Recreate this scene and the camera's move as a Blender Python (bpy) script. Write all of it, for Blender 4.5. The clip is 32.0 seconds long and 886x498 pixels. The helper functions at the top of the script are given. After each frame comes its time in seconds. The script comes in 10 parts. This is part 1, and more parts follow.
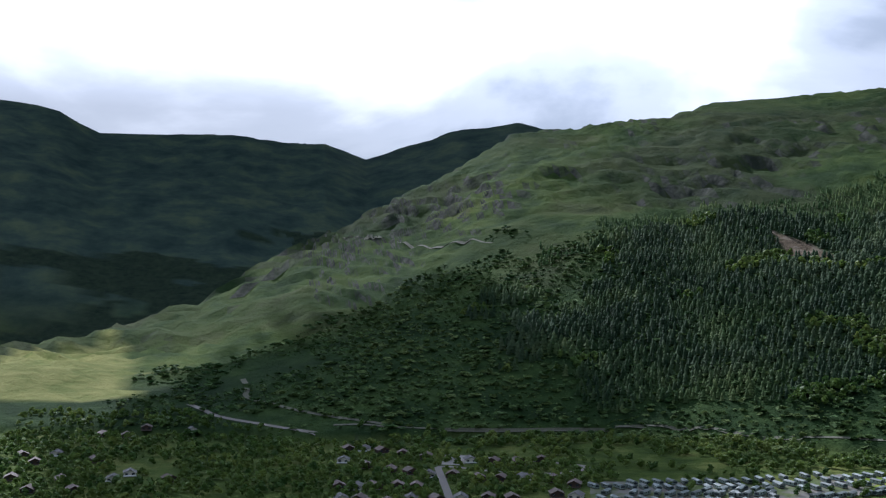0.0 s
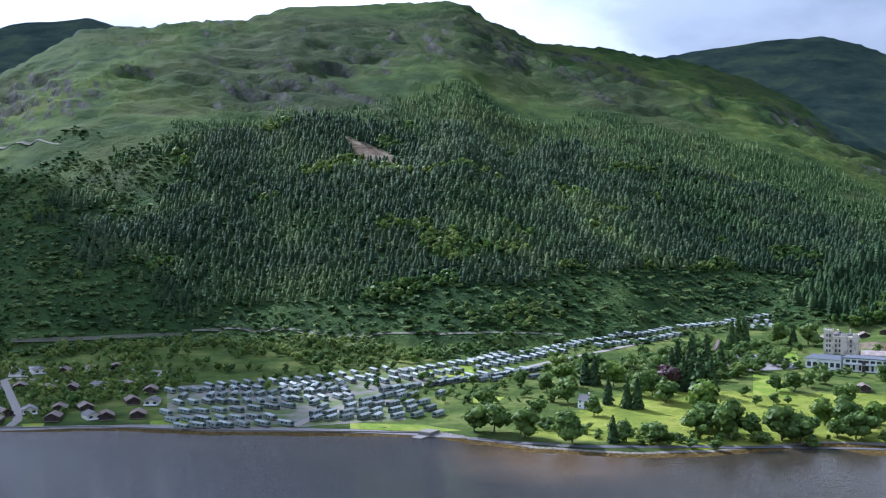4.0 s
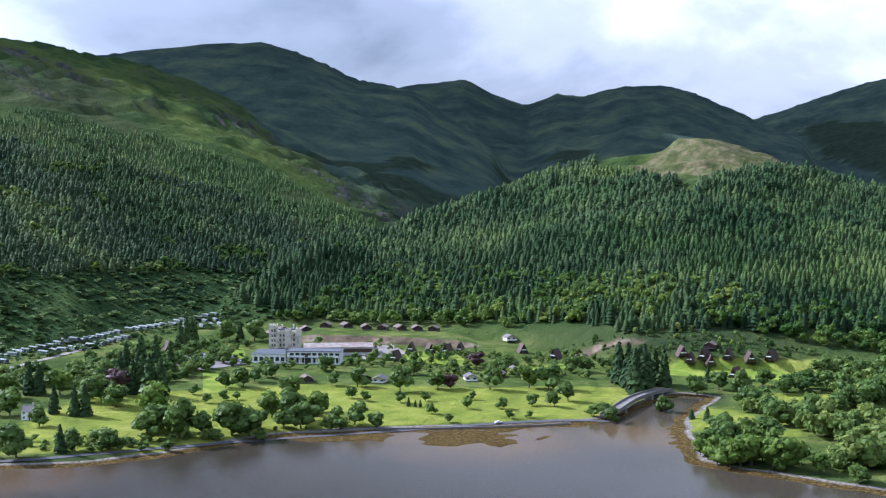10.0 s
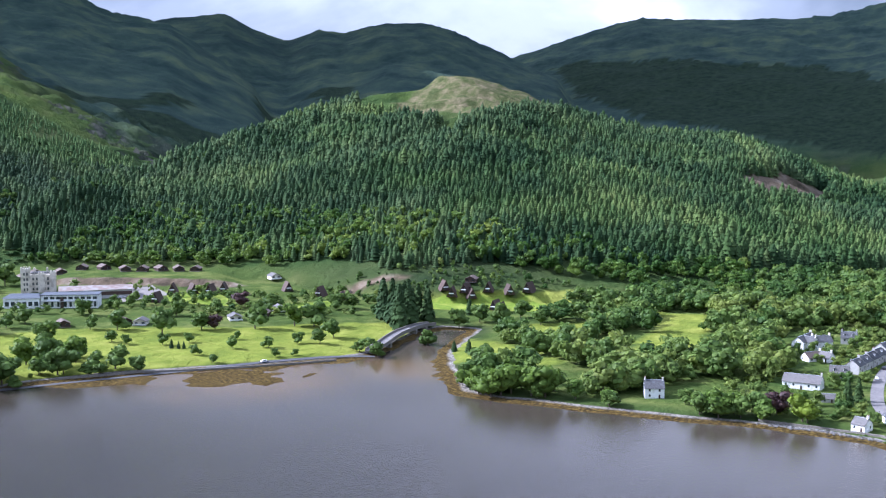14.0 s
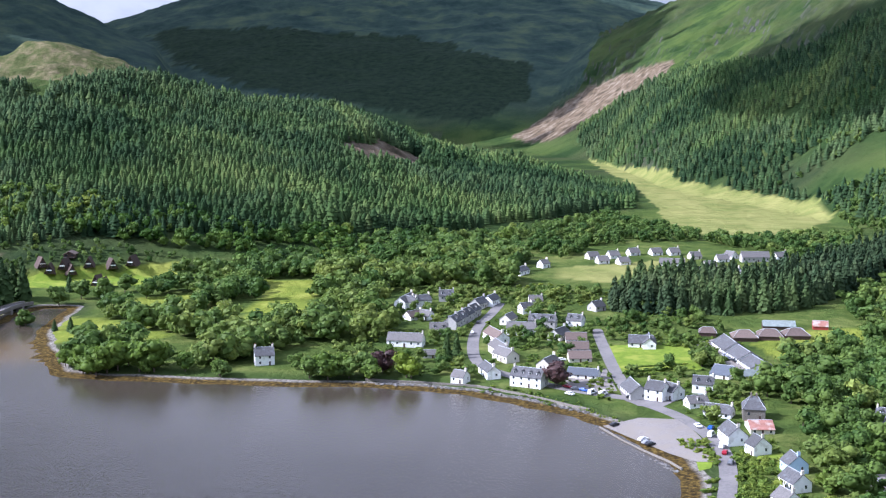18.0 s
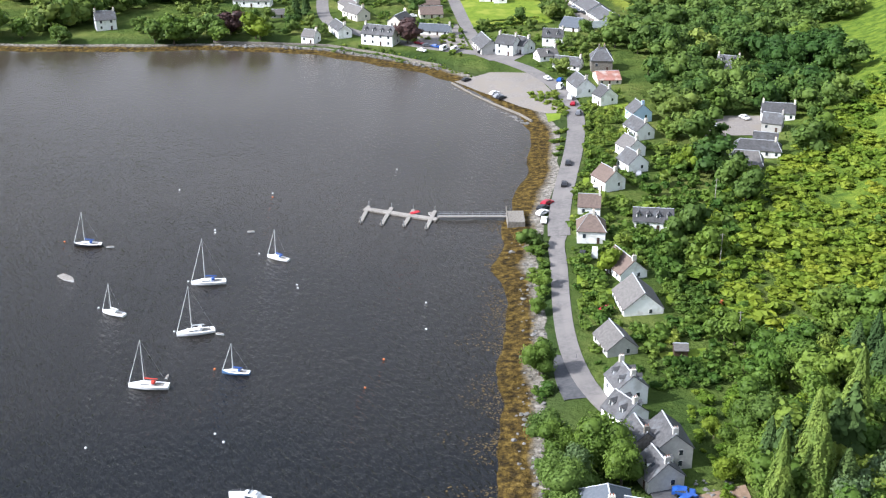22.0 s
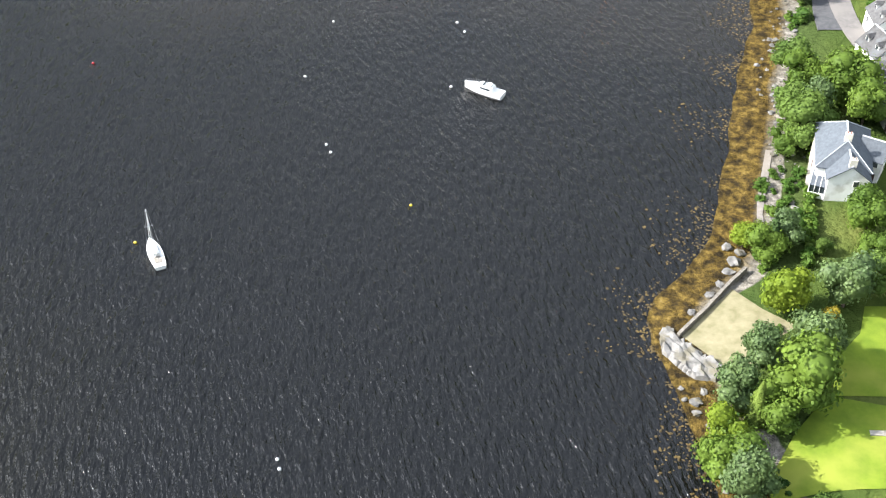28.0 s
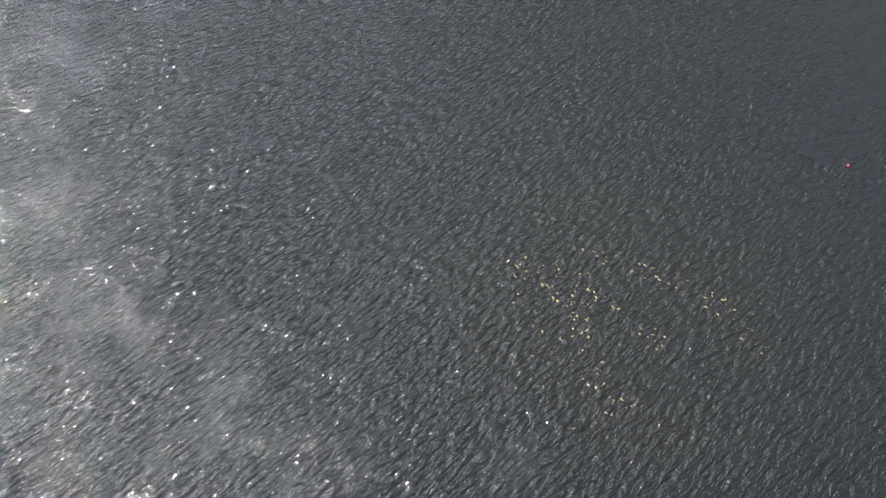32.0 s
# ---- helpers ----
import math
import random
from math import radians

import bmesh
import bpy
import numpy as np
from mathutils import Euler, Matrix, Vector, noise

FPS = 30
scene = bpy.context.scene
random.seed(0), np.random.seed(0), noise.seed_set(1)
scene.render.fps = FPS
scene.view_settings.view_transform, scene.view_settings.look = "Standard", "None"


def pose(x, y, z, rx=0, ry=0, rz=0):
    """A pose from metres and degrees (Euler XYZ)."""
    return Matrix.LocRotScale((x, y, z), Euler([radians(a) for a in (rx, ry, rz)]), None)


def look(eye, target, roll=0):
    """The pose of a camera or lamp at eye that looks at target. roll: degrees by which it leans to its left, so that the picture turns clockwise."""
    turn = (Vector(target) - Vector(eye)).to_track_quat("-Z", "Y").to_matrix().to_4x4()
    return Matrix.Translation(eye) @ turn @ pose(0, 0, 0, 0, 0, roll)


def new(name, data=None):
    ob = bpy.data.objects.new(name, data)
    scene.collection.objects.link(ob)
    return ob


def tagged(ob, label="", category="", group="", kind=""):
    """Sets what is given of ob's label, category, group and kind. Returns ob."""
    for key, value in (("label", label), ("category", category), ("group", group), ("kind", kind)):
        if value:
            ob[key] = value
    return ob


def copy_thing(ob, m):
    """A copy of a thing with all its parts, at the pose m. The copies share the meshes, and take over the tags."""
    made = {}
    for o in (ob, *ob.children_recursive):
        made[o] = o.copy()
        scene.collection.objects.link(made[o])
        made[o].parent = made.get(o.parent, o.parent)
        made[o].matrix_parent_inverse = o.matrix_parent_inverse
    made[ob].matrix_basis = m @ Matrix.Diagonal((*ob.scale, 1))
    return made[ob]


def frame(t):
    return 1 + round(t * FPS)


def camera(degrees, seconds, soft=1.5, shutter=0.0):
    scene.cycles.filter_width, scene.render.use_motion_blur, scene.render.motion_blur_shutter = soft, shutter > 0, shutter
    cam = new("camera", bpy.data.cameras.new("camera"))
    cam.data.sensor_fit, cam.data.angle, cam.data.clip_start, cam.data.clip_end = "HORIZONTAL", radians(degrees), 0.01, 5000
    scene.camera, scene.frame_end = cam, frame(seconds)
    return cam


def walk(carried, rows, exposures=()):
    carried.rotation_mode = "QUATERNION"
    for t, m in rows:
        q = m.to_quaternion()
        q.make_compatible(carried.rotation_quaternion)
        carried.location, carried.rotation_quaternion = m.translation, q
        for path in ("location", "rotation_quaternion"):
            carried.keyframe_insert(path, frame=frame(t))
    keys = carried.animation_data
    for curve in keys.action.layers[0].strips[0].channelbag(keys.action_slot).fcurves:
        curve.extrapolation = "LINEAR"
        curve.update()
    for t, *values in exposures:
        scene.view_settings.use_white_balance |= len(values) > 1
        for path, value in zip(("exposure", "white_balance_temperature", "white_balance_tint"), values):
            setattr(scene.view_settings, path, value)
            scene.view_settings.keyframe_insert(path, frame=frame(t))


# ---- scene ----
# A drone hovers over the east shore and only turns: seconds, bearing (clockwise from the loch's axis), tilt
FOV = 39.80
EYE = (0.0, 0.0, 130.0)
cam = camera(FOV, 32.0, soft=1.2)
TURNS = (
    (0, -81.47, 1.82), (0.5, -80.70, 3.95), (1, -76.84, 4.52), (1.5, -73.45, 4.23), (2, -72.34, 0.99), (2.5, -69.55, -0.23),
    (3, -66.65, -0.22), (3.5, -63.97, -1.64), (5.5, -56.00, -2.83), (6, -52.91, -2.81), (6.5, -49.88, -2.80), (7, -48.00, -2.77),
    (7.5, -46.26, -2.74), (8, -44.00, -2.71), (8.5, -42.19, -2.70), (9, -40.56, -2.69), (9.5, -38.78, -2.68), (10, -36.38, -2.64),
    (10.5, -32.96, -2.60), (11, -31.39, -2.60), (11.5, -30.97, -3.63), (12, -30.91, -6.53), (12.5, -30.22, -7.07), (13, -27.64, -7.06),
    (13.5, -26.31, -7.05), (15.5, -18.23, 0.73), (16, -13.76, -0.23), (16.5, -11.02, -2.45), (17, -8.38, -3.53), (17.5, -7.30, -4.94),
    (18, -6.94, -7.03), (18.5, -4.81, -9.08), (19, -2.50, -11.07), (19.5, 0.15, -12.59), (20, 0.36, -13.74), (20.5, 0.30, -14.47),
    (21, 0.24, -14.56), (21.5, 0.18, -17.89), (22, 0.12, -22.92), (22.5, 0.05, -28.07), (23, 0.00, -33.19), (23.5, -0.07, -38.30),
    (24, -0.15, -41.32), (24.5, -0.28, -41.59), (26.5, 4.15, -41.51), (27, 0.15, -41.47), (27.5, -6.28, -41.43), (28, -12.83, -41.42),
    (28.5, -19.46, -41.34), (29, -26.00, -41.26), (29.5, -32.65, -41.21), (30, -39.34, -41.17), (30.5, -45.80, -41.03), (31, -52.48, -40.99),
    (31.5, -58.75, -40.93), (32, -64.67, -40.90),
)
EXPOSURES = ((0, -0.1, 5400, 16), (1, -0.95, 5500, 14), (1.5, -0.75, 5500, 14), (2, -0.3, 5300, 16), (2.6, 0.65, 5100, 18), (6, 0.9, 5100, 20), (9, 0.8, 5200, 21), (11, 0.85, 5200, 22), (13, 1.35, 5100, 25), (16, 0.25, 5250, 22), (17, 0.65, 5300, 24), (18.5, 0.88, 5350, 24), (21, 0.82, 5750, 19), (23, 0.95, 6200, 12), (24, 1.05, 6900, 12), (27, 1.05, 6900, 12), (28, 1.4, 6300, 11), (29, 1.9, 6200, 12), (30, 2.25, 6200, 12), (31, 2.0, 6200, 12), (32, 1.3, 6200, 12))
walk(cam, [(t, pose(*EYE, 90 + tilt, 0, -bearing)) for t, bearing, tilt in TURNS], EXPOSURES)

# ---- world and sun ----
SUN_AZ, SUN_EL = radians(-101), radians(36)
SUN_DIR = Vector((math.sin(SUN_AZ) * math.cos(SUN_EL), math.cos(SUN_AZ) * math.cos(SUN_EL), math.sin(SUN_EL)))
world = bpy.data.worlds.new("overcast_sky")
scene.world = world
world.use_nodes = True
wt = world.node_tree
wt.nodes.clear()


def wnode(kind, operation=None):
    n = wt.nodes.new(kind)
    if operation:
        n.operation = operation
    return n


def wmath(op, a, b=None):
    n = wnode("ShaderNodeMath", op)
    for i, v in enumerate((a, b)):
        if v is None:
            continue
        if isinstance(v, (int, float)):
            n.inputs[i].default_value = v
        else:
            wt.links.new(v, n.inputs[i])
    return n.outputs[0]


sky = wnode("ShaderNodeTexSky")
sky.sky_type, sky.sun_disc, sky.sun_elevation, sky.sun_rotation = "NISHITA", False, SUN_EL, SUN_AZ
coord = wnode("ShaderNodeTexCoord")
split = wnode("ShaderNodeSeparateXYZ")
wt.links.new(coord.outputs["Generated"], split.inputs[0])
lift = wmath("ADD", wmath("MAXIMUM", split.outputs[2], 0.0), 0.75)
plane = wnode("ShaderNodeCombineXYZ")
wt.links.new(wmath("DIVIDE", split.outputs[0], lift), plane.inputs[0])
wt.links.new(wmath("DIVIDE", split.outputs[1], lift), plane.inputs[1])
wt.links.new(wmath("DIVIDE", wmath("MULTIPLY", split.outputs[2], 1.9), lift), plane.inputs[2])
clouds = wnode("ShaderNodeTexNoise")
clouds.inputs["Scale"].default_value = 2.6
clouds.inputs["Detail"].default_value = 7
clouds.inputs["Roughness"].default_value = 0.5
clouds.inputs["Distortion"].default_value = 0.3
wt.links.new(plane.outputs[0], clouds.inputs["Vector"])
ramp = wnode("ShaderNodeValToRGB")
ramp.color_ramp.interpolation = "EASE"
for i, (at, col) in enumerate(((0.26, (0.17, 0.195, 0.225, 1)), (0.44, (0.34, 0.365, 0.39, 1)), (0.58, (0.54, 0.555, 0.565, 1)), (0.74, (0.88, 0.88, 0.865, 1)))):
    e = ramp.color_ramp.elements[i] if i < 2 else ramp.color_ramp.elements.new(at)
    e.position, e.color = at, col
# the cloud's underside darkens towards the far hills
rise = wmath("MINIMUM", wmath("MULTIPLY", wmath("ADD", split.outputs[2], -0.115), 1.3), 0.07)
wt.links.new(wmath("ADD", wmath("ADD", wmath("MULTIPLY", clouds.outputs["Fac"], 1.45), -0.24), rise), ramp.inputs[0])
# brilliant cloud edges beneath the sun
dot = wnode("ShaderNodeVectorMath", "DOT_PRODUCT")
wt.links.new(coord.outputs["Generated"], dot.inputs[0])
dot.inputs[1].default_value = (math.sin(radians(-98)) * math.cos(radians(30)), math.cos(radians(-98)) * math.cos(radians(30)), math.sin(radians(30)))
glow = wmath("MULTIPLY", wmath("POWER", wmath("MAXIMUM", dot.outputs["Value"], 0.0), 14.0), 13.0)
glow = wmath("MULTIPLY", glow, wmath("MINIMUM", wmath("MAXIMUM", wmath("MULTIPLY", wmath("ADD", split.outputs[2], -0.13), 3.2), 0.04), 1.15))
# sunlit cloud banked over the western hill
bank = wnode("ShaderNodeVectorMath", "DOT_PRODUCT")
wt.links.new(coord.outputs["Generated"], bank.inputs[0])
bank.inputs[1].default_value = (math.sin(radians(-71)) * math.cos(radians(15)), math.cos(radians(-71)) * math.cos(radians(15)), math.sin(radians(15)))
glow = wmath("ADD", glow, wmath("MULTIPLY", wmath("POWER", wmath("MAXIMUM", bank.outputs["Value"], 0.0), 30.0), 0.9))
gain = wmath("ADD", glow, wmath("ADD", wmath("MULTIPLY", wmath("MAXIMUM", split.outputs[2], 0.0), 1.15), 0.70))
lit = wnode("ShaderNodeVectorMath", "SCALE")
wt.links.new(ramp.outputs[0], lit.inputs[0])
wt.links.new(gain, lit.inputs["Scale"])
cover = wnode("ShaderNodeMix")
cover.data_type = "RGBA"
# cloud lies on the hills all round and breaks up into clear sky overhead
wt.links.new(wmath("MINIMUM", wmath("MAXIMUM", wmath("SUBTRACT", 1.22, wmath("MULTIPLY", split.outputs[2], 1.3)), 0.5), 0.92), cover.inputs[0])
dim = wnode("ShaderNodeVectorMath", "SCALE")
dim.inputs["Scale"].default_value = 0.14
wt.links.new(sky.outputs[0], dim.inputs[0])
wt.links.new(dim.outputs[0], cover.inputs["A"])
wt.links.new(lit.outputs[0], cover.inputs["B"])
back = wnode("ShaderNodeBackground")
wt.links.new(cover.outputs["Result"], back.inputs[0])
back.inputs[1].default_value = 1.0
wt.links.new(back.outputs[0], wnode("ShaderNodeOutputWorld").inputs[0])

sun_data = bpy.data.lights.new("sun", "SUN")
sun_data.energy, sun_data.angle, sun_data.color = 5.0, radians(0.6), (1.0, 0.95, 0.86)
sun = new("sun", sun_data)
sun.matrix_world = look(SUN_DIR * 900, (0, 0, 0))

# broken cloud to the west that keeps parts of the hills in shade
cloud_mat = bpy.data.materials.new("cloud_white")
cloud_mat.use_nodes = True
cloud_bsdf = cloud_mat.node_tree.nodes["Principled BSDF"]
cloud_bsdf.inputs["Base Color"].default_value = (0.85, 0.86, 0.88, 1)
cloud_bsdf.inputs["Roughness"].default_value = 1.0


def cloud(x, y, z, rx, ry, up, seed):
    """A flat-bottomed heap of cloud that shades the ground round (x, y, z)."""
    bm = bmesh.new()
    bmesh.ops.create_icosphere(bm, subdivisions=5, radius=1)
    for v in bm.verts:
        n = noise.fractal(v.co * 1.7 + Vector((seed * 5.1, seed, 0)), 0.9, 2.0, 5)
        v.co *= 1 + 0.34 * n
        v.co.z = v.co.z * (1.0 if v.co.z > 0 else 0.35)
        v.co = Vector((v.co.x * rx, v.co.y * ry, v.co.z * min(rx, ry) * 0.3))
    rnd = random.Random(seed)
    for k in range(110):
        a, far = rnd.random() * 6.283, 0.92 + 0.42 * rnd.random() ** 1.4
        size = rnd.uniform(0.025, 0.075) * min(rx, ry) * (1.5 - far * 0.6)
        r = bmesh.ops.create_icosphere(bm, subdivisions=1, radius=size)
        for v in r["verts"]:
            v.co = v.co * rnd.uniform(0.7, 1.3) + Vector((rx * far * math.cos(a), ry * far * math.sin(a), rnd.uniform(-20, 40)))
    me = bpy.data.meshes.new("cloud")
    bm.to_mesh(me)
    bm.free()
    me.materials.append(cloud_mat)
    ob = new("cloud", me)
    ob.matrix_world = Matrix.Translation(Vector((x, y, z)) + SUN_DIR * (up / math.sin(SUN_EL)))
    return tagged(ob, "grey-white heap of broken cloud high over the hills", "cloud", "clouds over the hills")


cloud(-3750, 80, 300, 1350, 1250, 1500, 1)
cloud(-920, 90, 20, 330, 210, 1400, 8)
cloud(360, 1800, 150, 210, 330, 1400, 9)
cloud(-2250, 2200, 380, 900, 820, 1500, 5)
cloud(-850, 3800, 250, 1250, 950, 1500, 6)
cloud(-1900, 3150, 300, 520, 420, 1500, 7)

# ---- materials ----
MATS = {}


def material(name, low, high, scale=1.0, rough=0.8, detail=6, bump=0.0, bump_scale=None, metallic=0.0, third=None, big=None, spec=0.35, per_object=0.0, per_island=0.0, translucent=0.0, contrast=0.22, tone=0.0):
    """A noise-mottled surface. low/high: base colours; scale: noise cells a metre; big: (cells a metre, colour, share) for large stains."""
    m = bpy.data.materials.new(name)
    m.use_nodes = True
    t = m.node_tree
    b = t.nodes["Principled BSDF"]
    geo = t.nodes.new("ShaderNodeNewGeometry")
    n = t.nodes.new("ShaderNodeTexNoise")
    n.inputs["Scale"].default_value, n.inputs["Detail"].default_value, n.inputs["Roughness"].default_value = scale, detail, 0.62
    t.links.new(geo.outputs["Position"], n.inputs["Vector"])
    r = t.nodes.new("ShaderNodeValToRGB")
    r.color_ramp.elements[0].position, r.color_ramp.elements[1].position = 0.5 - contrast, 0.5 + contrast
    r.color_ramp.elements[0].color, r.color_ramp.elements[1].color = (*low, 1), (*high, 1)
    if third:
        e = r.color_ramp.elements.new(0.5)
        e.color = (*third, 1)
    t.links.new(n.outputs["Fac"], r.inputs[0])
    out = r.outputs[0]
    if big:
        n2 = t.nodes.new("ShaderNodeTexNoise")
        n2.inputs["Scale"].default_value, n2.inputs["Detail"].default_value = big[0], 5
        t.links.new(geo.outputs["Position"], n2.inputs["Vector"])
        r2 = t.nodes.new("ShaderNodeValToRGB")
        r2.color_ramp.elements[0].position, r2.color_ramp.elements[1].position = 0.62 - big[2] * 0.4, 0.72 - big[2] * 0.3
        t.links.new(n2.outputs["Fac"], r2.inputs[0])
        mix = t.nodes.new("ShaderNodeMix")
        mix.data_type = "RGBA"
        t.links.new(r2.outputs[0], mix.inputs[0])
        t.links.new(out, mix.inputs["A"])
        mix.inputs["B"].default_value = (*big[1], 1)
        out = mix.outputs["Result"]
    for amount, kind, sock in ((per_object, "ShaderNodeObjectInfo", "Random"), (per_island, "ShaderNodeNewGeometry", "Random Per Island")):
        if amount:
            info = t.nodes.new(kind)
            v = t.nodes.new("ShaderNodeMapRange")
            v.inputs["To Min"].default_value, v.inputs["To Max"].default_value = 1 - amount, 1 + amount
            t.links.new(info.outputs[sock], v.inputs[0])
            h = t.nodes.new("ShaderNodeHueSaturation")
            t.links.new(v.outputs[0], h.inputs["Value"])
            t.links.new(out, h.inputs["Color"])
            out = h.outputs[0]
    if tone:
        at = t.nodes.new("ShaderNodeAttribute")
        at.attribute_name = "tone"
        h = t.nodes.new("ShaderNodeHueSaturation")
        for sock, mid, amount in (("Value", 1.0, tone), ("Hue", 0.5, -0.035)):
            v = t.nodes.new("ShaderNodeMath")
            v.operation = "MULTIPLY_ADD"
            t.links.new(at.outputs["Fac"], v.inputs[0])
            v.inputs[1].default_value, v.inputs[2].default_value = amount, mid
            t.links.new(v.outputs[0], h.inputs[sock])
        t.links.new(out, h.inputs["Color"])
        out = h.outputs[0]
    t.links.new(out, b.inputs["Base Color"])
    b.inputs["Roughness"].default_value, b.inputs["Metallic"].default_value = rough, metallic
    b.inputs["Specular IOR Level"].default_value = spec
    if bump:
        n3 = t.nodes.new("ShaderNodeTexNoise")
        n3.inputs["Scale"].default_value, n3.inputs["Detail"].default_value = bump_scale or scale * 2, 8
        t.links.new(geo.outputs["Position"], n3.inputs["Vector"])
        bp = t.nodes.new("ShaderNodeBump")
        bp.inputs["Strength"].default_value, bp.inputs["Distance"].default_value = 0.8, bump
        t.links.new(n3.outputs["Fac"], bp.inputs["Height"])
        t.links.new(bp.outputs[0], b.inputs["Normal"])
    if translucent:
        tr = t.nodes.new("ShaderNodeBsdfTranslucent")
        t.links.new(out, tr.inputs[0])
        mx = t.nodes.new("ShaderNodeMixShader")
        mx.inputs[0].default_value = translucent
        t.links.new(b.outputs[0], mx.inputs[1])
        t.links.new(tr.outputs[0], mx.inputs[2])
        t.links.new(mx.outputs[0], t.nodes["Material Output"].inputs[0])
    MATS[name] = m
    return m


conifer_mat = material("spruce_needles", (0.021, 0.043, 0.019), (0.052, 0.088, 0.031), 0.05, 0.8, per_island=0.14, big=(0.006, (0.064, 0.104, 0.030), 0.35), translucent=0.15, tone=0.5, spec=0.05)
dark_conifer_mat = material("dark_spruce_needles", (0.020, 0.039, 0.020), (0.050, 0.080, 0.034), 0.05, 0.8, per_island=0.14, big=(0.008, (0.060, 0.096, 0.032), 0.35), translucent=0.15, tone=0.5, spec=0.05)
young_conifer_mat = material("young_spruce_needles", (0.050, 0.090, 0.030), (0.105, 0.160, 0.050), 0.03, 0.8, per_island=0.12, translucent=0.2, tone=0.35, spec=0.05)
leaf_mat = material("broadleaf_foliage", (0.050, 0.094, 0.021), (0.138, 0.206, 0.042), 0.06, 0.6, per_island=0.13, translucent=0.35, tone=0.42, spec=0.12)
near_leaf_mat = material("garden_foliage", (0.056, 0.106, 0.019), (0.158, 0.232, 0.036), 0.07, 0.55, per_island=0.14, translucent=0.38, tone=0.42, spec=0.12)
bright_leaf_mat = material("yellow_green_foliage", (0.095, 0.155, 0.016), (0.225, 0.285, 0.030), 0.12, 0.6, per_island=0.13, translucent=0.38, tone=0.3, spec=0.12)
gold_leaf_mat = material("golden_foliage", (0.20, 0.17, 0.02), (0.42, 0.32, 0.04), 0.4, 0.6, per_island=0.15, translucent=0.3, spec=0.1)
pale_leaf_mat = material("pale_variegated_foliage", (0.22, 0.28, 0.12), (0.44, 0.48, 0.30), 0.5, 0.6, per_island=0.15, translucent=0.3, spec=0.1)
blue_leaf_mat = material("blue_green_foliage", (0.056, 0.100, 0.034), (0.130, 0.190, 0.062), 0.2, 0.6, per_island=0.14, translucent=0.35)
cypress_mat = material("cypress_sprays", (0.070, 0.120, 0.022), (0.200, 0.265, 0.050), 0.25, 0.7, per_island=0.18, translucent=0.25, spec=0.12)
copper_leaf_mat = material("copper_beech_foliage", (0.035, 0.018, 0.018), (0.085, 0.040, 0.032), 0.3, 0.6, per_island=0.3, translucent=0.2)
bark_mat = material("bark", (0.06, 0.045, 0.032), (0.14, 0.11, 0.085), 3.0, 0.9, bump=0.02)

# ---- the lie of the land ----
LATT = np.random.RandomState(7).rand(256, 256)


def vnoise(x, y):
    """Smooth lattice noise in 0..1 for arrays."""
    xi, yi = np.floor(x).astype(int), np.floor(y).astype(int)
    fx, fy = x - xi, y - yi
    fx, fy = fx * fx * (3 - 2 * fx), fy * fy * (3 - 2 * fy)
    a, b = LATT[xi % 256, yi % 256], LATT[(xi + 1) % 256, yi % 256]
    c, d = LATT[xi % 256, (yi + 1) % 256], LATT[(xi + 1) % 256, (yi + 1) % 256]
    return (a + (b - a) * fx) * (1 - fy) + (c + (d - c) * fx) * fy


def fbm(x, y, octaves=5, gain=0.5):
    total, amp, norm = 0.0, 1.0, 0.0
    for k in range(octaves):
        total = total + amp * (vnoise(x * 2 ** k + 17.3 * k, y * 2 ** k + 9.1 * k) - 0.5)
        norm += amp
        amp *= gain
    return total / norm


# waterline of the loch, round from the west shore over the river mouth and the village to the east shore
SHORE = [(-1500, -5200), (-1050, -2500), (-820, -700), (-740, -60), (-712, 50), (-668, 150), (-631, 195), (-571, 297), (-515, 324), (-476, 365), (-463, 398),
         (-454, 462), (-427, 504), (-373, 556), (-342, 592), (-333, 612), (-335, 640), (-342, 690), (-338, 716), (-322, 716), (-314, 670), (-306, 638), (-294, 610), (-272, 574), (-253, 537), (-216, 532),
         (-146, 531), (-97, 533), (-57, 526), (-6, 494), (8, 474), (28, 433), (33, 415), (28, 372), (18, 328), (15, 300), (15, 262), (13, 235), (10, 205),
         (11, 180), (10, 158), (1, 136), (2, 128), (10, 112), (16, 98), (22, 60), (10, 0), (30, -400), (200, -2000), (300, -5200)]


def shore_distance(x, y):
    """Metres inland (positive) or out on the water (negative)."""
    pts = np.array(SHORE, float)
    best = np.full(x.shape, 1e9)
    inside = np.zeros(x.shape, bool)
    n = len(pts)
    for i in range(n):
        (ax, ay), (bx, by) = pts[i], pts[(i + 1) % n]
        dx, dy = bx - ax, by - ay
        if i < n - 1:
            u = np.clip(((x - ax) * dx + (y - ay) * dy) / (dx * dx + dy * dy), 0, 1)
            best = np.minimum(best, (x - ax - u * dx) ** 2 + (y - ay - u * dy) ** 2)
        cross = ((ay > y) != (by > y)) & (x < (bx - ax) * (y - ay) / (by - ay + 1e-12) + ax)
        inside ^= cross
    return np.where(inside, -1, 1) * np.sqrt(best)


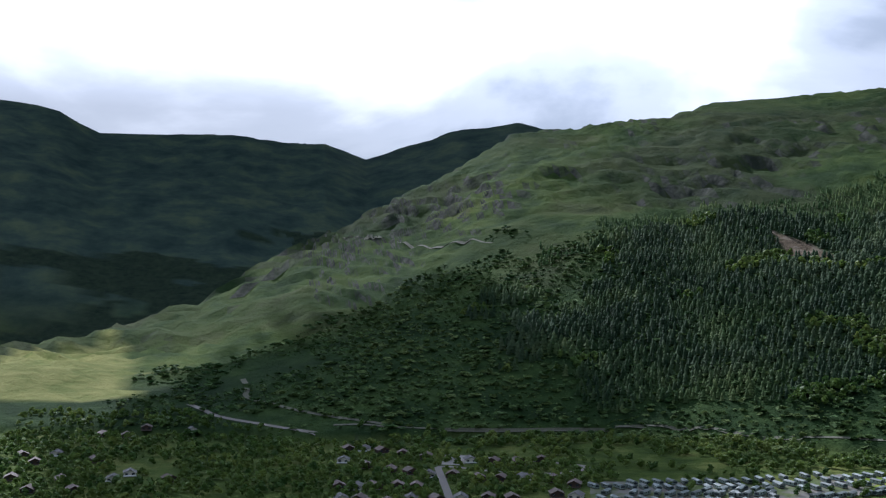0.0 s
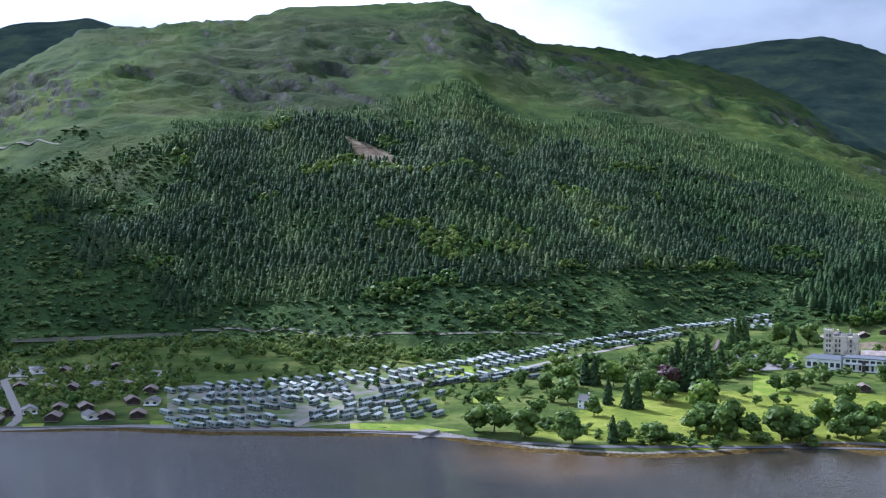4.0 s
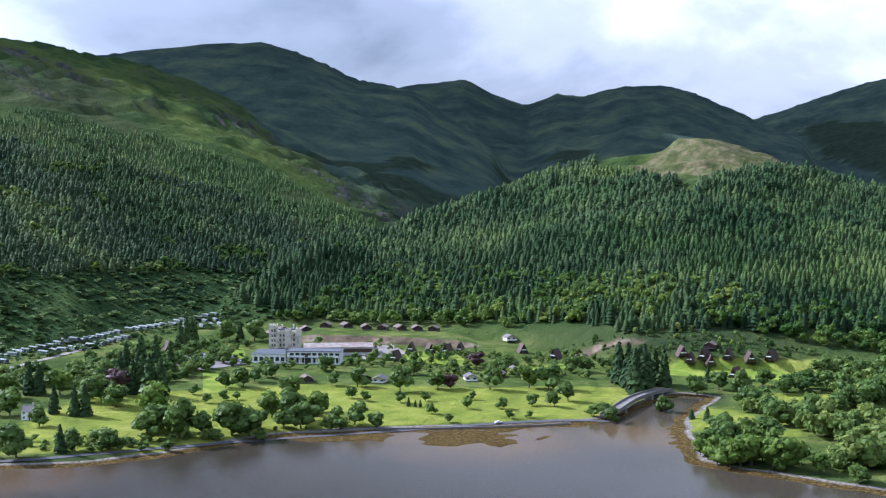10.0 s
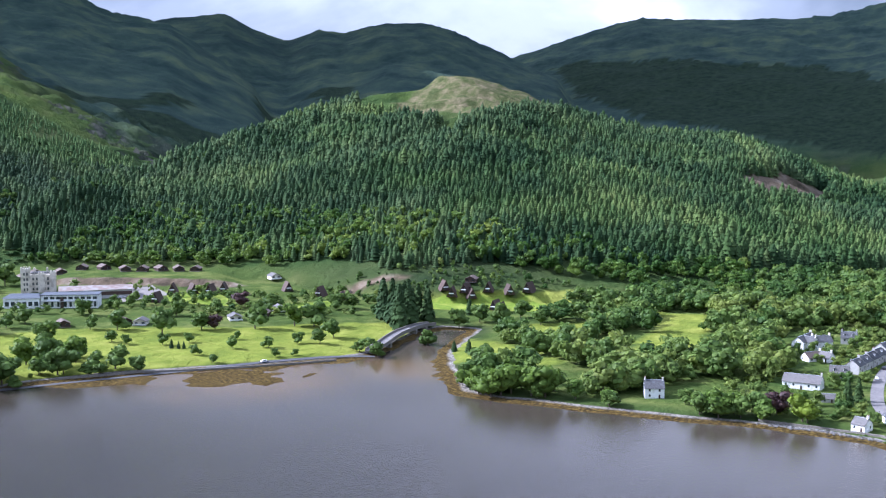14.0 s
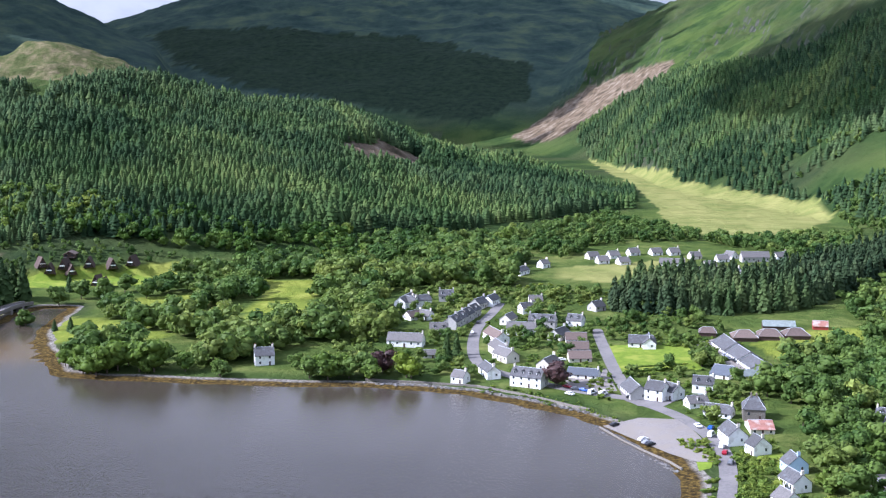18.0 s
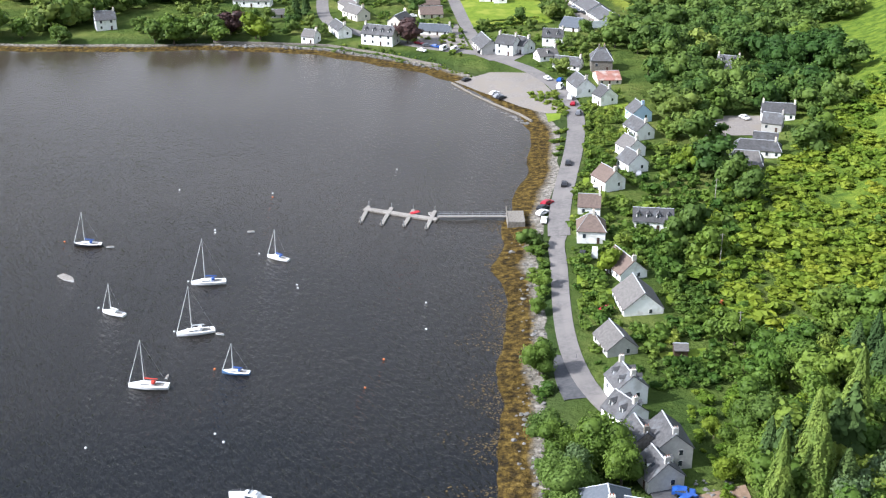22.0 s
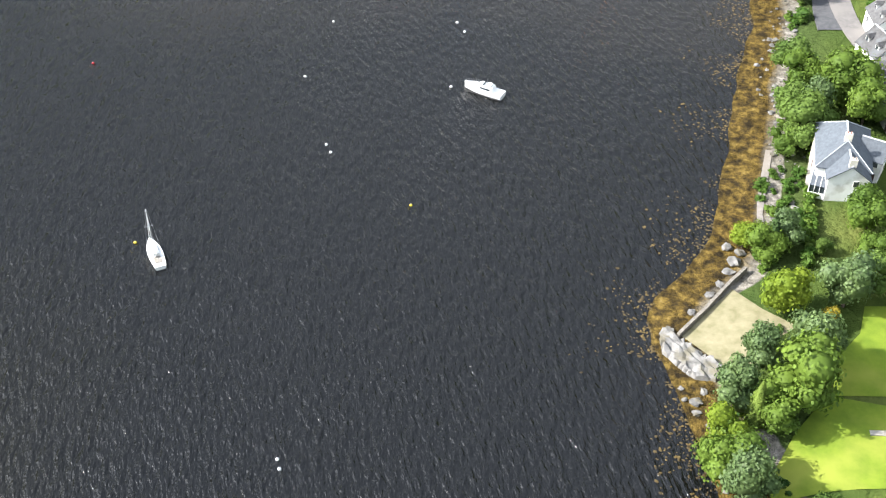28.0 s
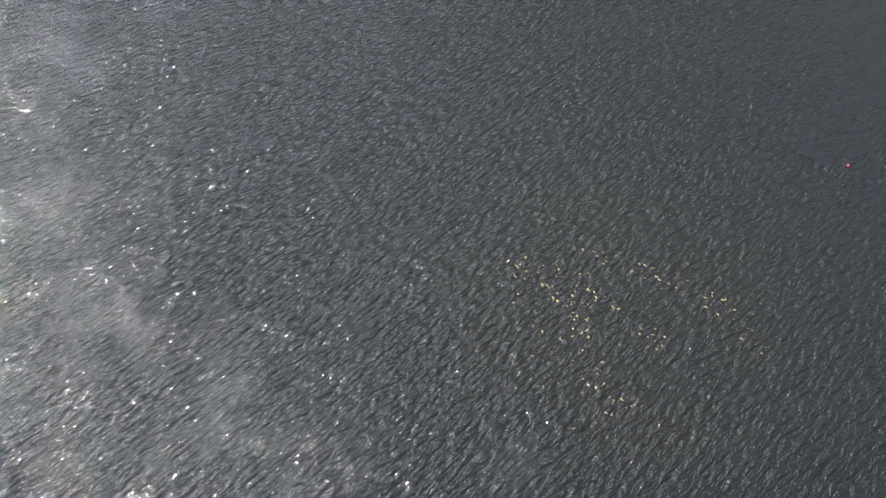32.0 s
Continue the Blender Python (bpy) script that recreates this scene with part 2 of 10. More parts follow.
# each hill: bearings, the crest's elevation angle from the hovering height, the crest's and the foot's distance
HILLS = {
    "west": ((-180, -125, -110, -101.3, -97.8, -93, -89.5, -85.3, -81.6, -78.2, -74, -70.5, -69.1, -65, -61, -59.4, -57.8, -53.5, -50.8, -46.8, -42, -39.5, -36, -33),
             (-2, -2, -2, -2.24, -1.9, -0.5, 1.6, 3.4, 5.1, 7.15, 7.75, 8.05, 8.5, 8.65, 8.85, 7.9, 7.0, 6.5, 6.1, 4.8, 1.93, 0.8, -1.5, -4),
             (1500, 1500, 1500, 1500, 1600, 1700, 1800, 1900, 2000, 2100, 2150, 2200, 2250, 2350, 2400, 2400, 2400, 2450, 2500, 2500, 2300, 2200, 2100, 2000),
             (1300, 1200, 1150, 1080, 1050, 1020, 990, 970, 985, 1000, 1015, 1020, 1000, 960, 940, 940, 950, 990, 1060, 1120, 1150, 1200, 1300, 1400), 13, 0.95),
    "knoll": ((-50, -47, -45.4, -42.8, -39.3, -36.4, -32.8, -31, -28.6, -27.5, -25.7, -24.8, -23.6, -21.7, -20.5, -18.7, -15.8, -14.3, -11.9, -10.7, -8.1, -5.7, -2.9, -0.4, 0.9, 3, 6),
              (-6.5, -5.5, -4.4, -2.6, -1.9, -0.9, 0.35, 0.95, 1.4, 1.55, 1.85, 2.05, 1.95, 1.6, 1.2, 0.6, -0.2, -0.3, -0.5, -1.0, -1.8, -2.6, -3.0, -3.8, -4.6, -5.6, -7),
              (1120, 1150, 1180, 1260, 1350, 1420, 1530, 1570, 1600, 1600, 1600, 1600, 1600, 1590, 1580, 1570, 1560, 1580, 1620, 1640, 1700, 1700, 1650, 1600, 1560, 1500, 1450),
              (1090, 1090, 1090, 1080, 1060, 1035, 985, 955, 910, 895, 888, 885, 885, 885, 885, 888, 900, 920, 935, 945, 965, 1010, 1100, 1180, 1230, 1300, 1350), 9, 0.9),
    "peak": ((-62, -56, -50.7, -47.5, -44.7, -42.6, -40.3, -37.9, -36.1, -34.7, -33, -31), (4, 5.5, 6.26, 6.75, 7.0, 6.42, 5.36, 4.92, 3.64, 2.61, 1.0, -1),
             (3300, 3300, 3300, 3300, 3300, 3250, 3200, 3100, 3050, 3000, 2900, 2800), (2100, 2000, 1900, 1850, 1800, 1800, 1800, 1850, 1900, 1900, 1950, 2000), 60, 1.05),
    "far_ridge": ((-44, -41, -38, -35.3, -34.2, -32.6, -31, -30, -28, -26, -24.8, -22.3, -20, -17), (3, 4, 4.96, 5.28, 4.67, 4.14, 4.64, 4.49, 4.92, 4.88, 4.52, 3.47, 2.4, 0.3),
                  (3900, 3900, 3900, 3900, 3900, 3900, 3850, 3850, 3800, 3800, 3750, 3700, 3600, 3500), (2500, 2500, 2500, 2400, 2400, 2400, 2300, 2300, 2200, 2200, 2200, 2250, 2300, 2400), 60, 1.0),
    "glen_head": ((-28, -25, -21, -18.6, -16.2, -12, -8.1, -5.5, -0.4, 3.1, 8, 14), (1.5, 2.6, 3.73, 4.48, 5.1, 4.94, 5.05, 5.54, 5.14, 4.3, 3, 2),
                  (4600, 4600, 4600, 4600, 4600, 4550, 4550, 4600, 4600, 4600, 4600, 4600), (3200, 3100, 3000, 3000, 3000, 2950, 2950, 2900, 2900, 2900, 2900, 2900), 40, 0.9),
    "east": ((-11, -9, -8.1, -5.5, -2.9, -0.1, 3.1, 4.5, 6.1, 9, 11.5, 14, 18, 25, 40, 60), (-2.6, -2.0, -1.5, -0.3, 0.84, 2.88, 4.23, 4.69, 5.21, 6.5, 7.7, 8.3, 8.6, 9, 9, 6),
             (3900, 3800, 3750, 3700, 3650, 3600, 3450, 3380, 3300, 3000, 2700, 2600, 2500, 2400, 2300, 2300),
             (2900, 2850, 2800, 2700, 2600, 2300, 1650, 1520, 1430, 1300, 1150, 1080, 1030, 1000, 1000, 1000), 10, 1.0),
    "far_west": ((-150, -125, -101.5, -99, -97.4, -91, -88.7, -87, -85.1, -82.6, -81, -78, -74, -70), (7, 8.3, 8.4, 7.95, 6.98, 7.15, 6.81, 6.78, 5.98, 6.73, 7.33, 7.7, 7, 5),
                 (3900, 3900, 3900, 3850, 3850, 3800, 3800, 3800, 3800, 3850, 3900, 3900, 3900, 3900), (2000, 2100, 2200, 2200, 2200, 2200, 2250, 2250, 2300, 2300, 2300, 2300, 2300, 2300), 30, 1.0),
}


def hill_terms(name, x, y):
    """(height, share of the way from foot to crest) of one hill."""
    az, el, crest, foot, base, power = HILLS[name]
    r = np.hypot(x, y)
    b = np.degrees(np.arctan2(x, y))
    e, rc, rf = np.interp(b, az, el), np.interp(b, az, crest), np.interp(b, az, foot)
    top = EYE[2] + rc * np.tan(np.radians(e))
    u = (r - rf) / (rc - rf)
    up = base + (top - base) * np.clip(u, 0, 1) ** power
    down = top - np.maximum(r - rc, 0) * 0.28
    z = np.where(u < 1, up, down)
    out = (b < az[0]) | (b > az[-1])
    edge = np.minimum(np.clip((b - az[0]) / 3 + 0.0, 0, 1), np.clip((az[-1] - b) / 3, 0, 1))
    z = np.where(out | (u < 0), -50, base + (z - base) * edge)
    return z, np.where(out, -1, u)


def in_poly(x, y, poly, soft=0.0):
    """Whether points lie in a polygon, its edge frayed by soft metres."""
    if soft:
        x = x + soft * 2 * fbm(x / 25 + 5, y / 25, 3)
        y = y + soft * 2 * fbm(x / 25, y / 25 + 8, 3)
    inside = np.zeros(np.shape(x), bool)
    n = len(poly)
    for i in range(n):
        (ax, ay), (bx, by) = poly[i], poly[(i + 1) % n]
        inside ^= ((ay > y) != (by > y)) & (x < (bx - ax) * (y - ay) / (by - ay + 1e-12) + ax)
    return inside


# banks of mud and weed laid bare at the river mouth
MUDFLATS = [[(-462, 470), (-430, 512), (-400, 545), (-363, 580), (-340, 600), (-334, 584), (-334, 545), (-341, 508), (-366, 496), (-405, 486), (-440, 455)],
            [(-306, 640), (-292, 612), (-272, 585), (-262, 556), (-276, 560), (-296, 600)]]

BRAE_Y = (-3000, 0, 150, 330, 450, 570, 850, 1100, 1400, 2000)
BRAE_X = (400, 85, 76, 95, 128, 170, 215, 245, 300, 600)


def brae(x, y):
    """Metres up the long slope behind the east shore."""
    run = np.clip(x - np.interp(y, BRAE_Y, BRAE_X), 0, 1300)
    return 0.36 * run * np.clip(run / 60, 0.35, 1)


def height(x, y):
    x, y = np.asarray(x, float), np.asarray(y, float)
    d = shore_distance(x, y)
    d = d + 6.0 * fbm(x / 14, y / 14, 4)
    inland = np.clip(d, 0, None)
    z = np.where(d < 0, np.maximum(d * 0.10, -9), 0.09 * np.minimum(inland, 10) + 0.16 * np.clip(inland - 10, 0, 7) + 0.030 * np.clip(inland - 17, 0, 420))
    for poly in MUDFLATS:
        z = np.where(in_poly(x, y, poly, 5), np.maximum(z, 0.02 + 0.5 * fbm(x / 22, y / 22 + 4, 4)), z)
    z = z + np.clip(inland / 60, 0, 1) * 1.6 * fbm(x / 60, y / 60, 3)
    # terrace cut into the slope behind the hotel
    along, back = (x + 672) * 0.865 + (y - 709) * 0.502, (y - 709) * 0.865 - (x + 672) * 0.502
    z = z + 4.5 * np.clip((back - 4) / 7, 0, 1) * np.clip((120 - back) / 60, 0, 1) * np.clip(along / 9, 0, 1) * np.clip((150 - along) / 25, 0, 1)
    z = z + brae(x, y) * (1 + 0.25 * fbm(x / 80, y / 80, 4))
    for name in HILLS:
        h, u = hill_terms(name, x, y)
        r = np.hypot(x, y)
        big = name in ("peak", "far_ridge", "glen_head", "far_west")
        taper = np.clip((r - 500) / 900, 0.10, 1) * np.where(d > 20, 1, 0)
        relief = (62 if big else 58 if name == "west" else 34) * np.clip(u * 3, 0, 1) * (1 - 0.75 * np.clip((u - 0.75) * 4, 0, 1))
        folds = fbm(x / 420 + 3, y / 420, 5) + 0.55 * (0.13 - np.abs(fbm(x / 170 + 0.4 * y / 190, y / 150, 5)))
        h = h + relief * folds * taper
        # grassy ledges and short risers
        ledge = h / 21 + 9.0 * fbm(x / 210 + 7, y / 210, 5)
        saw = ledge - np.floor(ledge)
        step = np.clip((saw - 0.62) / 0.38, 0, 1)
        rug = np.clip((u - 0.3) * 3, 0, 1) * np.clip(0.55 + 2.2 * fbm(x / 300, y / 300 + 5, 3), 0, 1) * (0.6 if name == "knoll" else 0.45 if big else 1)
        h = h + rug * taper * (24 * (step * step * (3 - 2 * step) - saw) + 22 * fbm(x / 55, y / 55, 5)) * np.where(u < 1.15, 1, 0)
        if name == "knoll":
            for kx, ky, kr, kh in ((-676, 1480, 48, 9), (-640, 1480, 60, 6), (-690, 1440, 20, 7), (-650, 1440, 16, 6), (-625, 1430, 18, 5), (-770, 1400, 26, 8), (-740, 1405, 18, 5)):
                h = h + kh * np.exp(-((x - kx) ** 2 + (y - ky) ** 2) / kr ** 2) * np.where(u > 0, 1, 0)
        k = 14.0
        blend = np.clip(0.5 + 0.5 * (h - z) / k, 0, 1)
        z = np.where(d > 6, z * (1 - blend) + h * blend + k * blend * (1 - blend) * np.where(h > -40, 1, 0), z)
    return z


def ground_z(x, y):
    return float(height(np.array([x]), np.array([y]))[0])


def mesh_from(name, co, faces, mats, smooth=False, mat_index=None):
    """A mesh from arrays: co (n,3); faces (m,3) or (m,4)."""
    me = bpy.data.meshes.new(name)
    co, faces = np.asarray(co, np.float32), np.asarray(faces, np.int32)
    me.vertices.add(len(co))
    me.vertices.foreach_set("co", co.ravel())
    me.loops.add(faces.size)
    me.loops.foreach_set("vertex_index", faces.ravel())
    me.polygons.add(len(faces))
    me.polygons.foreach_set("loop_start", np.arange(0, faces.size, faces.shape[1], dtype=np.int32))
    if mat_index is not None:
        me.polygons.foreach_set("material_index", np.asarray(mat_index, np.int32))
    me.polygons.foreach_set("use_smooth", np.full(len(faces), smooth))
    me.update(calc_edges=True)
    for m in (mats if isinstance(mats, (list, tuple)) else [mats]):
        me.materials.append(m)
    return me


def spans(*bands):
    """Grid lines: (from, to, step) one after the other."""
    return np.concatenate([np.arange(a, b - step * 0.4, step) for a, b, step in bands])


gx = spans((-4900, -3400, 34), (-3400, -2700, 24), (-2700, -1150, 13), (-1150, -18, 6.5), (-18, 106, 2.5), (106, 340, 6.5), (340, 900, 16), (900, 2300, 60))
gy = spans((-1500, -300, 60), (-300, 60, 20), (60, 330, 2.5), (330, 1500, 7), (1500, 2700, 14), (2700, 4900, 26))
GX, GY = np.meshgrid(gx, gy)
GZ = height(GX, GY)


def surf(x, y):
    """Height of the ground as built, for arrays or single values."""
    x, y = np.asarray(x, float), np.asarray(y, float)
    i, j = np.clip(np.searchsorted(gx, x) - 1, 0, len(gx) - 2), np.clip(np.searchsorted(gy, y) - 1, 0, len(gy) - 2)
    u, v = (x - gx[i]) / (gx[i + 1] - gx[i]), (y - gy[j]) / (gy[j + 1] - gy[j])
    return (GZ[j, i] * (1 - u) + GZ[j, i + 1] * u) * (1 - v) + (GZ[j + 1, i] * (1 - u) + GZ[j + 1, i + 1] * u) * v


# land cover, as shares from 0 to 1
GOLF = [(-545, 335), (-620, 470), (-585, 515), (-540, 585), (-445, 640), (-362, 728), (-336, 640), (-342, 608), (-405, 540), (-446, 490), (-462, 440), (-475, 395)]
GOLF_EAST = [(-318, 650), (-310, 685), (-264, 665), (-222, 618), (-255, 600), (-292, 612)]
FAIRWAYS = [[(-290, 745), (-252, 762), (-228, 680), (-258, 670)], [(-222, 815), (-184, 810), (-152, 648), (-197, 650), (-202, 723)], [(-395, 800), (-289, 846), (-285, 815), (-390, 770)]]
GLEN = [(-8, 2330), (79, 1858), (117, 1600), (182, 1412), (230, 1263), (226, 1190), (165, 1046), (120, 1040), (74, 1062), (70, 1250), (64, 1450), (50, 1700), (3, 2176)]
GRASS_SLOPE = [(205, 1400), (262, 1345), (318, 1350), (380, 1440), (640, 1700), (640, 1100), (324, 1200), (269, 1225), (232, 1262)]
MEADOW = [(-26, 852), (40, 890), (62, 886), (14, 800), (-20, 816)]
PITCH = [(80, 625), (128, 666), (158, 663), (125, 612), (94, 580)]
YARD = [(90, 399), (95, 422), (116, 420), (111, 398)]
LOGGED = [(-190, 2850), (-113, 2932), (-8, 2940), (66, 2813), (165, 2540), (135, 2450), (51, 2620), (-31, 2640), (-90, 2660), (-150, 2750)]
FELLED = [(-285, 1305), (-258, 1470), (-212, 1530), (-198, 1383), (-238, 1280)]
WOODED = [(-1427, 3861), (-1084, 3815), (-782, 3790), (-531, 3797), (-326, 3483), (-179, 3415), (-151, 3176), (-275, 2951), (-501, 3067), (-908, 3191), (-1182, 3432)]
DRY = [(-735, 1420), (-705, 1345), (-653, 1325), (-575, 1340), (-525, 1440), (-560, 1500), (-640, 1525), (-720, 1490)]
EAST_WOOD = [(-40, 2660), (51, 2600), (134, 2450), (213, 2288), (264, 2077), (304, 1999), (480, 1750), (640, 1500), (640, 1000), (235, 1050), (222, 1160), (205, 1330), (120, 1450), (80, 1640), (60, 1900), (-8, 2330)]
QUARRY = [(-1340, 580), (-1251, 612), (-1205, 606), (-1256, 562)]
PASTURE = [(-1396, -290), (-1560, -170), (-1330, -125), (-1150, -120), (-1171, -260)]
BANK = [(-672, 711), (-679, 722), (-553, 795), (-545, 784)]
BANK_EAST = [(-470, 806), (-425, 830), (-415, 822), (-462, 798)]
SHADES = {
    "lawn": [(GOLF, 4), (GOLF_EAST, 4), (PITCH, 1)] + [(f, 3) for f in FAIRWAYS],
    "field": [(GLEN, 8), (MEADOW, 4), (PASTURE, 14)],
    "wooded": [(WOODED, 40)],
    "dry": [(DRY, 40)],
    "bare": [(LOGGED, 12), (FELLED, 10), (QUARRY, 8), (BANK, 2), (BANK_EAST, 3)],
}
SHARES = {key: np.zeros(GX.shape) for key in SHADES}
for key, polys in SHADES.items():
    for poly, soft in polys:
        SHARES[key] = np.maximum(SHARES[key], in_poly(GX, GY, poly, soft).astype(float))

# far hills only: their moor cover takes a colour with distance haze in it
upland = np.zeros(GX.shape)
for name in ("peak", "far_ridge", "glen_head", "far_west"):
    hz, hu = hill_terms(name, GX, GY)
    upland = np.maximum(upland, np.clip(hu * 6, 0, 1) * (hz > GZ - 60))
SHARES["hazy_heather"] = upland
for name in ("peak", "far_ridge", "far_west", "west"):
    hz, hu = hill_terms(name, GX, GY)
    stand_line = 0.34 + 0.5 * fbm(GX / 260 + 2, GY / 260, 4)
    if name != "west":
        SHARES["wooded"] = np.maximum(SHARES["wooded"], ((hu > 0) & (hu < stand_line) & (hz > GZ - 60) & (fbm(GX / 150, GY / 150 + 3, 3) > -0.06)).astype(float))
west_u = hill_terms("west", GX, GY)[1]
SHARES["slope"] = np.clip((0.44 + 0.35 * fbm(GX / 150, GY / 150 + 6, 4) - west_u) * 7, 0, 1) * (west_u > 0) * (np.degrees(np.arctan2(GX, GY)) < -37)
flat = np.clip((shore_distance(GX, GY) - 12) / 10, 0, 1)
for name in HILLS:
    flat = flat * np.clip(-hill_terms(name, GX, GY)[1] * 12 + 0.4, 0, 1)
SHARES["turf"] = flat * np.clip(1 - brae(GX, GY) / 3, 0, 1)
SHARES["bracken"] = np.clip(brae(GX, GY) / 3, 0, 1) * np.clip((1200 - GY) / 300, 0, 1) * np.clip((700 - GX) / 200, 0, 1)

ground_mat = bpy.data.materials.new("ground_cover")
ground_mat.use_nodes = True
gt = ground_mat.node_tree


def gnoise(scale, detail=6, rough=0.6):
    n = gt.nodes.new("ShaderNodeTexNoise")
    n.inputs["Scale"].default_value, n.inputs["Detail"].default_value, n.inputs["Roughness"].default_value = scale, detail, rough
    gt.links.new(gpos.outputs["Position"], n.inputs["Vector"])
    return n.outputs["Fac"]


def gramp(fac, *stops):
    r = gt.nodes.new("ShaderNodeValToRGB")
    for i, (at, col) in enumerate(stops):
        e = r.color_ramp.elements[i] if i < 2 else r.color_ramp.elements.new(at)
        e.position, e.color = at, (*col, 1)
    gt.links.new(fac, r.inputs[0])
    return r.outputs[0]


def gmix(fac, a, b):
    n = gt.nodes.new("ShaderNodeMix")
    n.data_type = "RGBA"
    gt.links.new(fac, n.inputs[0])
    gt.links.new(a, n.inputs["A"])
    gt.links.new(b, n.inputs["B"])
    return n.outputs["Result"]


def gattr(name):
    n = gt.nodes.new("ShaderNodeAttribute")
    n.attribute_name = name
    return n.outputs["Fac"]


gpos = gt.nodes.new("ShaderNodeNewGeometry")
gsep = gt.nodes.new("ShaderNodeSeparateXYZ")
gt.links.new(gpos.outputs["Position"], gsep.inputs[0])
gnrm = gt.nodes.new("ShaderNodeSeparateXYZ")
gt.links.new(gpos.outputs["True Normal"], gnrm.inputs[0])
hillside = gramp(gnoise(0.008, 11, 0.64), (0.36, (0.018, 0.036, 0.011)), (0.46, (0.034, 0.058, 0.016)), (0.57, (0.066, 0.094, 0.022)), (0.70, (0.125, 0.135, 0.040)))
heath = gramp(gnoise(0.012, 10, 0.64), (0.35, (0.018, 0.032, 0.013)), (0.65, (0.050, 0.062, 0.024)))
cover = gmix(gramp(gnoise(0.004, 6), (0.46, (0, 0, 0)), (0.60, (1, 1, 1))), hillside, heath)
crags = gramp(gnoise(0.05, 8), (0.4, (0.026, 0.032, 0.022)), (0.7, (0.085, 0.085, 0.070)))
cover = gmix(gramp(gnrm.outputs[2], (0.52, (1, 1, 1)), (0.68, (0, 0, 0))), cover, crags)
lawn = gramp(gnoise(0.035, 10, 0.7), (0.30, (0.085, 0.120, 0.020)), (0.50, (0.155, 0.185, 0.028)), (0.66, (0.225, 0.240, 0.048)))
field = gramp(gnoise(0.03, 7), (0.35, (0.13, 0.15, 0.040)), (0.65, (0.23, 0.225, 0.075)))
bare = gramp(gnoise(0.06, 9), (0.32, (0.05, 0.042, 0.026)), (0.5, (0.125, 0.094, 0.062)), (0.68, (0.21, 0.175, 0.13)))
bracken = gramp(gnoise(0.25, 10, 0.72), (0.34, (0.038, 0.068, 0.013)), (0.48, (0.080, 0.126, 0.018)), (0.66, (0.155, 0.198, 0.026)))
turf = gramp(gnoise(0.035, 9, 0.68), (0.32, (0.030, 0.052, 0.013)), (0.50, (0.062, 0.090, 0.020)), (0.68, (0.135, 0.150, 0.042)))
cover = gmix(gattr("turf"), cover, turf)
cover = gmix(gattr("bracken"), cover, bracken)
# moor colour shifted to blue-green, painting the haze over the far hills
hazy_heather = gramp(gnoise(0.010, 9, 0.62), (0.34, (0.022, 0.040, 0.034)), (0.52, (0.042, 0.066, 0.048)), (0.68, (0.080, 0.105, 0.056)))
slope = gramp(gnoise(0.014, 11, 0.66), (0.34, (0.013, 0.028, 0.010)), (0.50, (0.024, 0.046, 0.014)), (0.66, (0.050, 0.080, 0.022)))
cover = gmix(gattr("slope"), cover, slope)
cover = gmix(gattr("hazy_heather"), cover, hazy_heather)
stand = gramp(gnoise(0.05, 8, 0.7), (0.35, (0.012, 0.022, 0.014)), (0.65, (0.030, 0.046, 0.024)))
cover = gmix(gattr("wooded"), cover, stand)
dry = gramp(gnoise(0.05, 9, 0.7), (0.36, (0.040, 0.058, 0.018)), (0.50, (0.085, 0.090, 0.036)), (0.66, (0.185, 0.150, 0.090)))
cover = gmix(gattr("dry"), cover, dry)
cover = gmix(gattr("field"), cover, field)
cover = gmix(gattr("bare"), cover, bare)
cover = gmix(gattr("lawn"), cover, lawn)
weed = gramp(gnoise(0.55, 10, 0.7), (0.40, (0.022, 0.017, 0.010)), (0.51, (0.070, 0.048, 0.015)), (0.62, (0.140, 0.096, 0.026)), (0.76, (0.22, 0.175, 0.075)))
shingle = gramp(gnoise(0.8, 8), (0.35, (0.08, 0.072, 0.06)), (0.65, (0.27, 0.25, 0.215)))
lowland = gramp(gsep.outputs[2], (0.55, (1, 1, 1)), (0.75, (0, 0, 0)))
cover = gmix(gramp(gsep.outputs[2], (0.95, (1, 1, 1)), (1.0, (0, 0, 0))), cover, shingle)
cover = gmix(lowland, cover, weed)
gb = gt.nodes["Principled BSDF"]
gt.links.new(cover, gb.inputs["Base Color"])
gb.inputs["Roughness"].default_value = 0.9
gb.inputs["Specular IOR Level"].default_value = 0.02
gbump = gt.nodes.new("ShaderNodeBump")
gbump.inputs["Strength"].default_value, gbump.inputs["Distance"].default_value = 1.0, 5.0
gt.links.new(gnoise(0.06, 10, 0.62), gbump.inputs["Height"])
gt.links.new(gbump.outputs[0], gb.inputs["Normal"])

ny, nx = GX.shape
idx = np.arange(nx * ny).reshape(ny, nx)
quads = np.stack([idx[:-1, :-1], idx[:-1, 1:], idx[1:, 1:], idx[1:, :-1]], -1).reshape(-1, 4)
ground_me = mesh_from("ground", np.stack([GX, GY, GZ], -1).reshape(-1, 3), quads, ground_mat, smooth=True)
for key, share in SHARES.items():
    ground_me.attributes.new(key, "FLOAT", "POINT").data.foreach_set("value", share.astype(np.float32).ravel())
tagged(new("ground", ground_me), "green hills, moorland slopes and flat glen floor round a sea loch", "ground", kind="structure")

# the loch
water_mat = bpy.data.materials.new("loch_water")
water_mat.use_nodes = True
wt2 = water_mat.node_tree
wb = wt2.nodes["Principled BSDF"]
wb.inputs["Roughness"].default_value = 0.07
wb.inputs["IOR"].default_value = 1.33
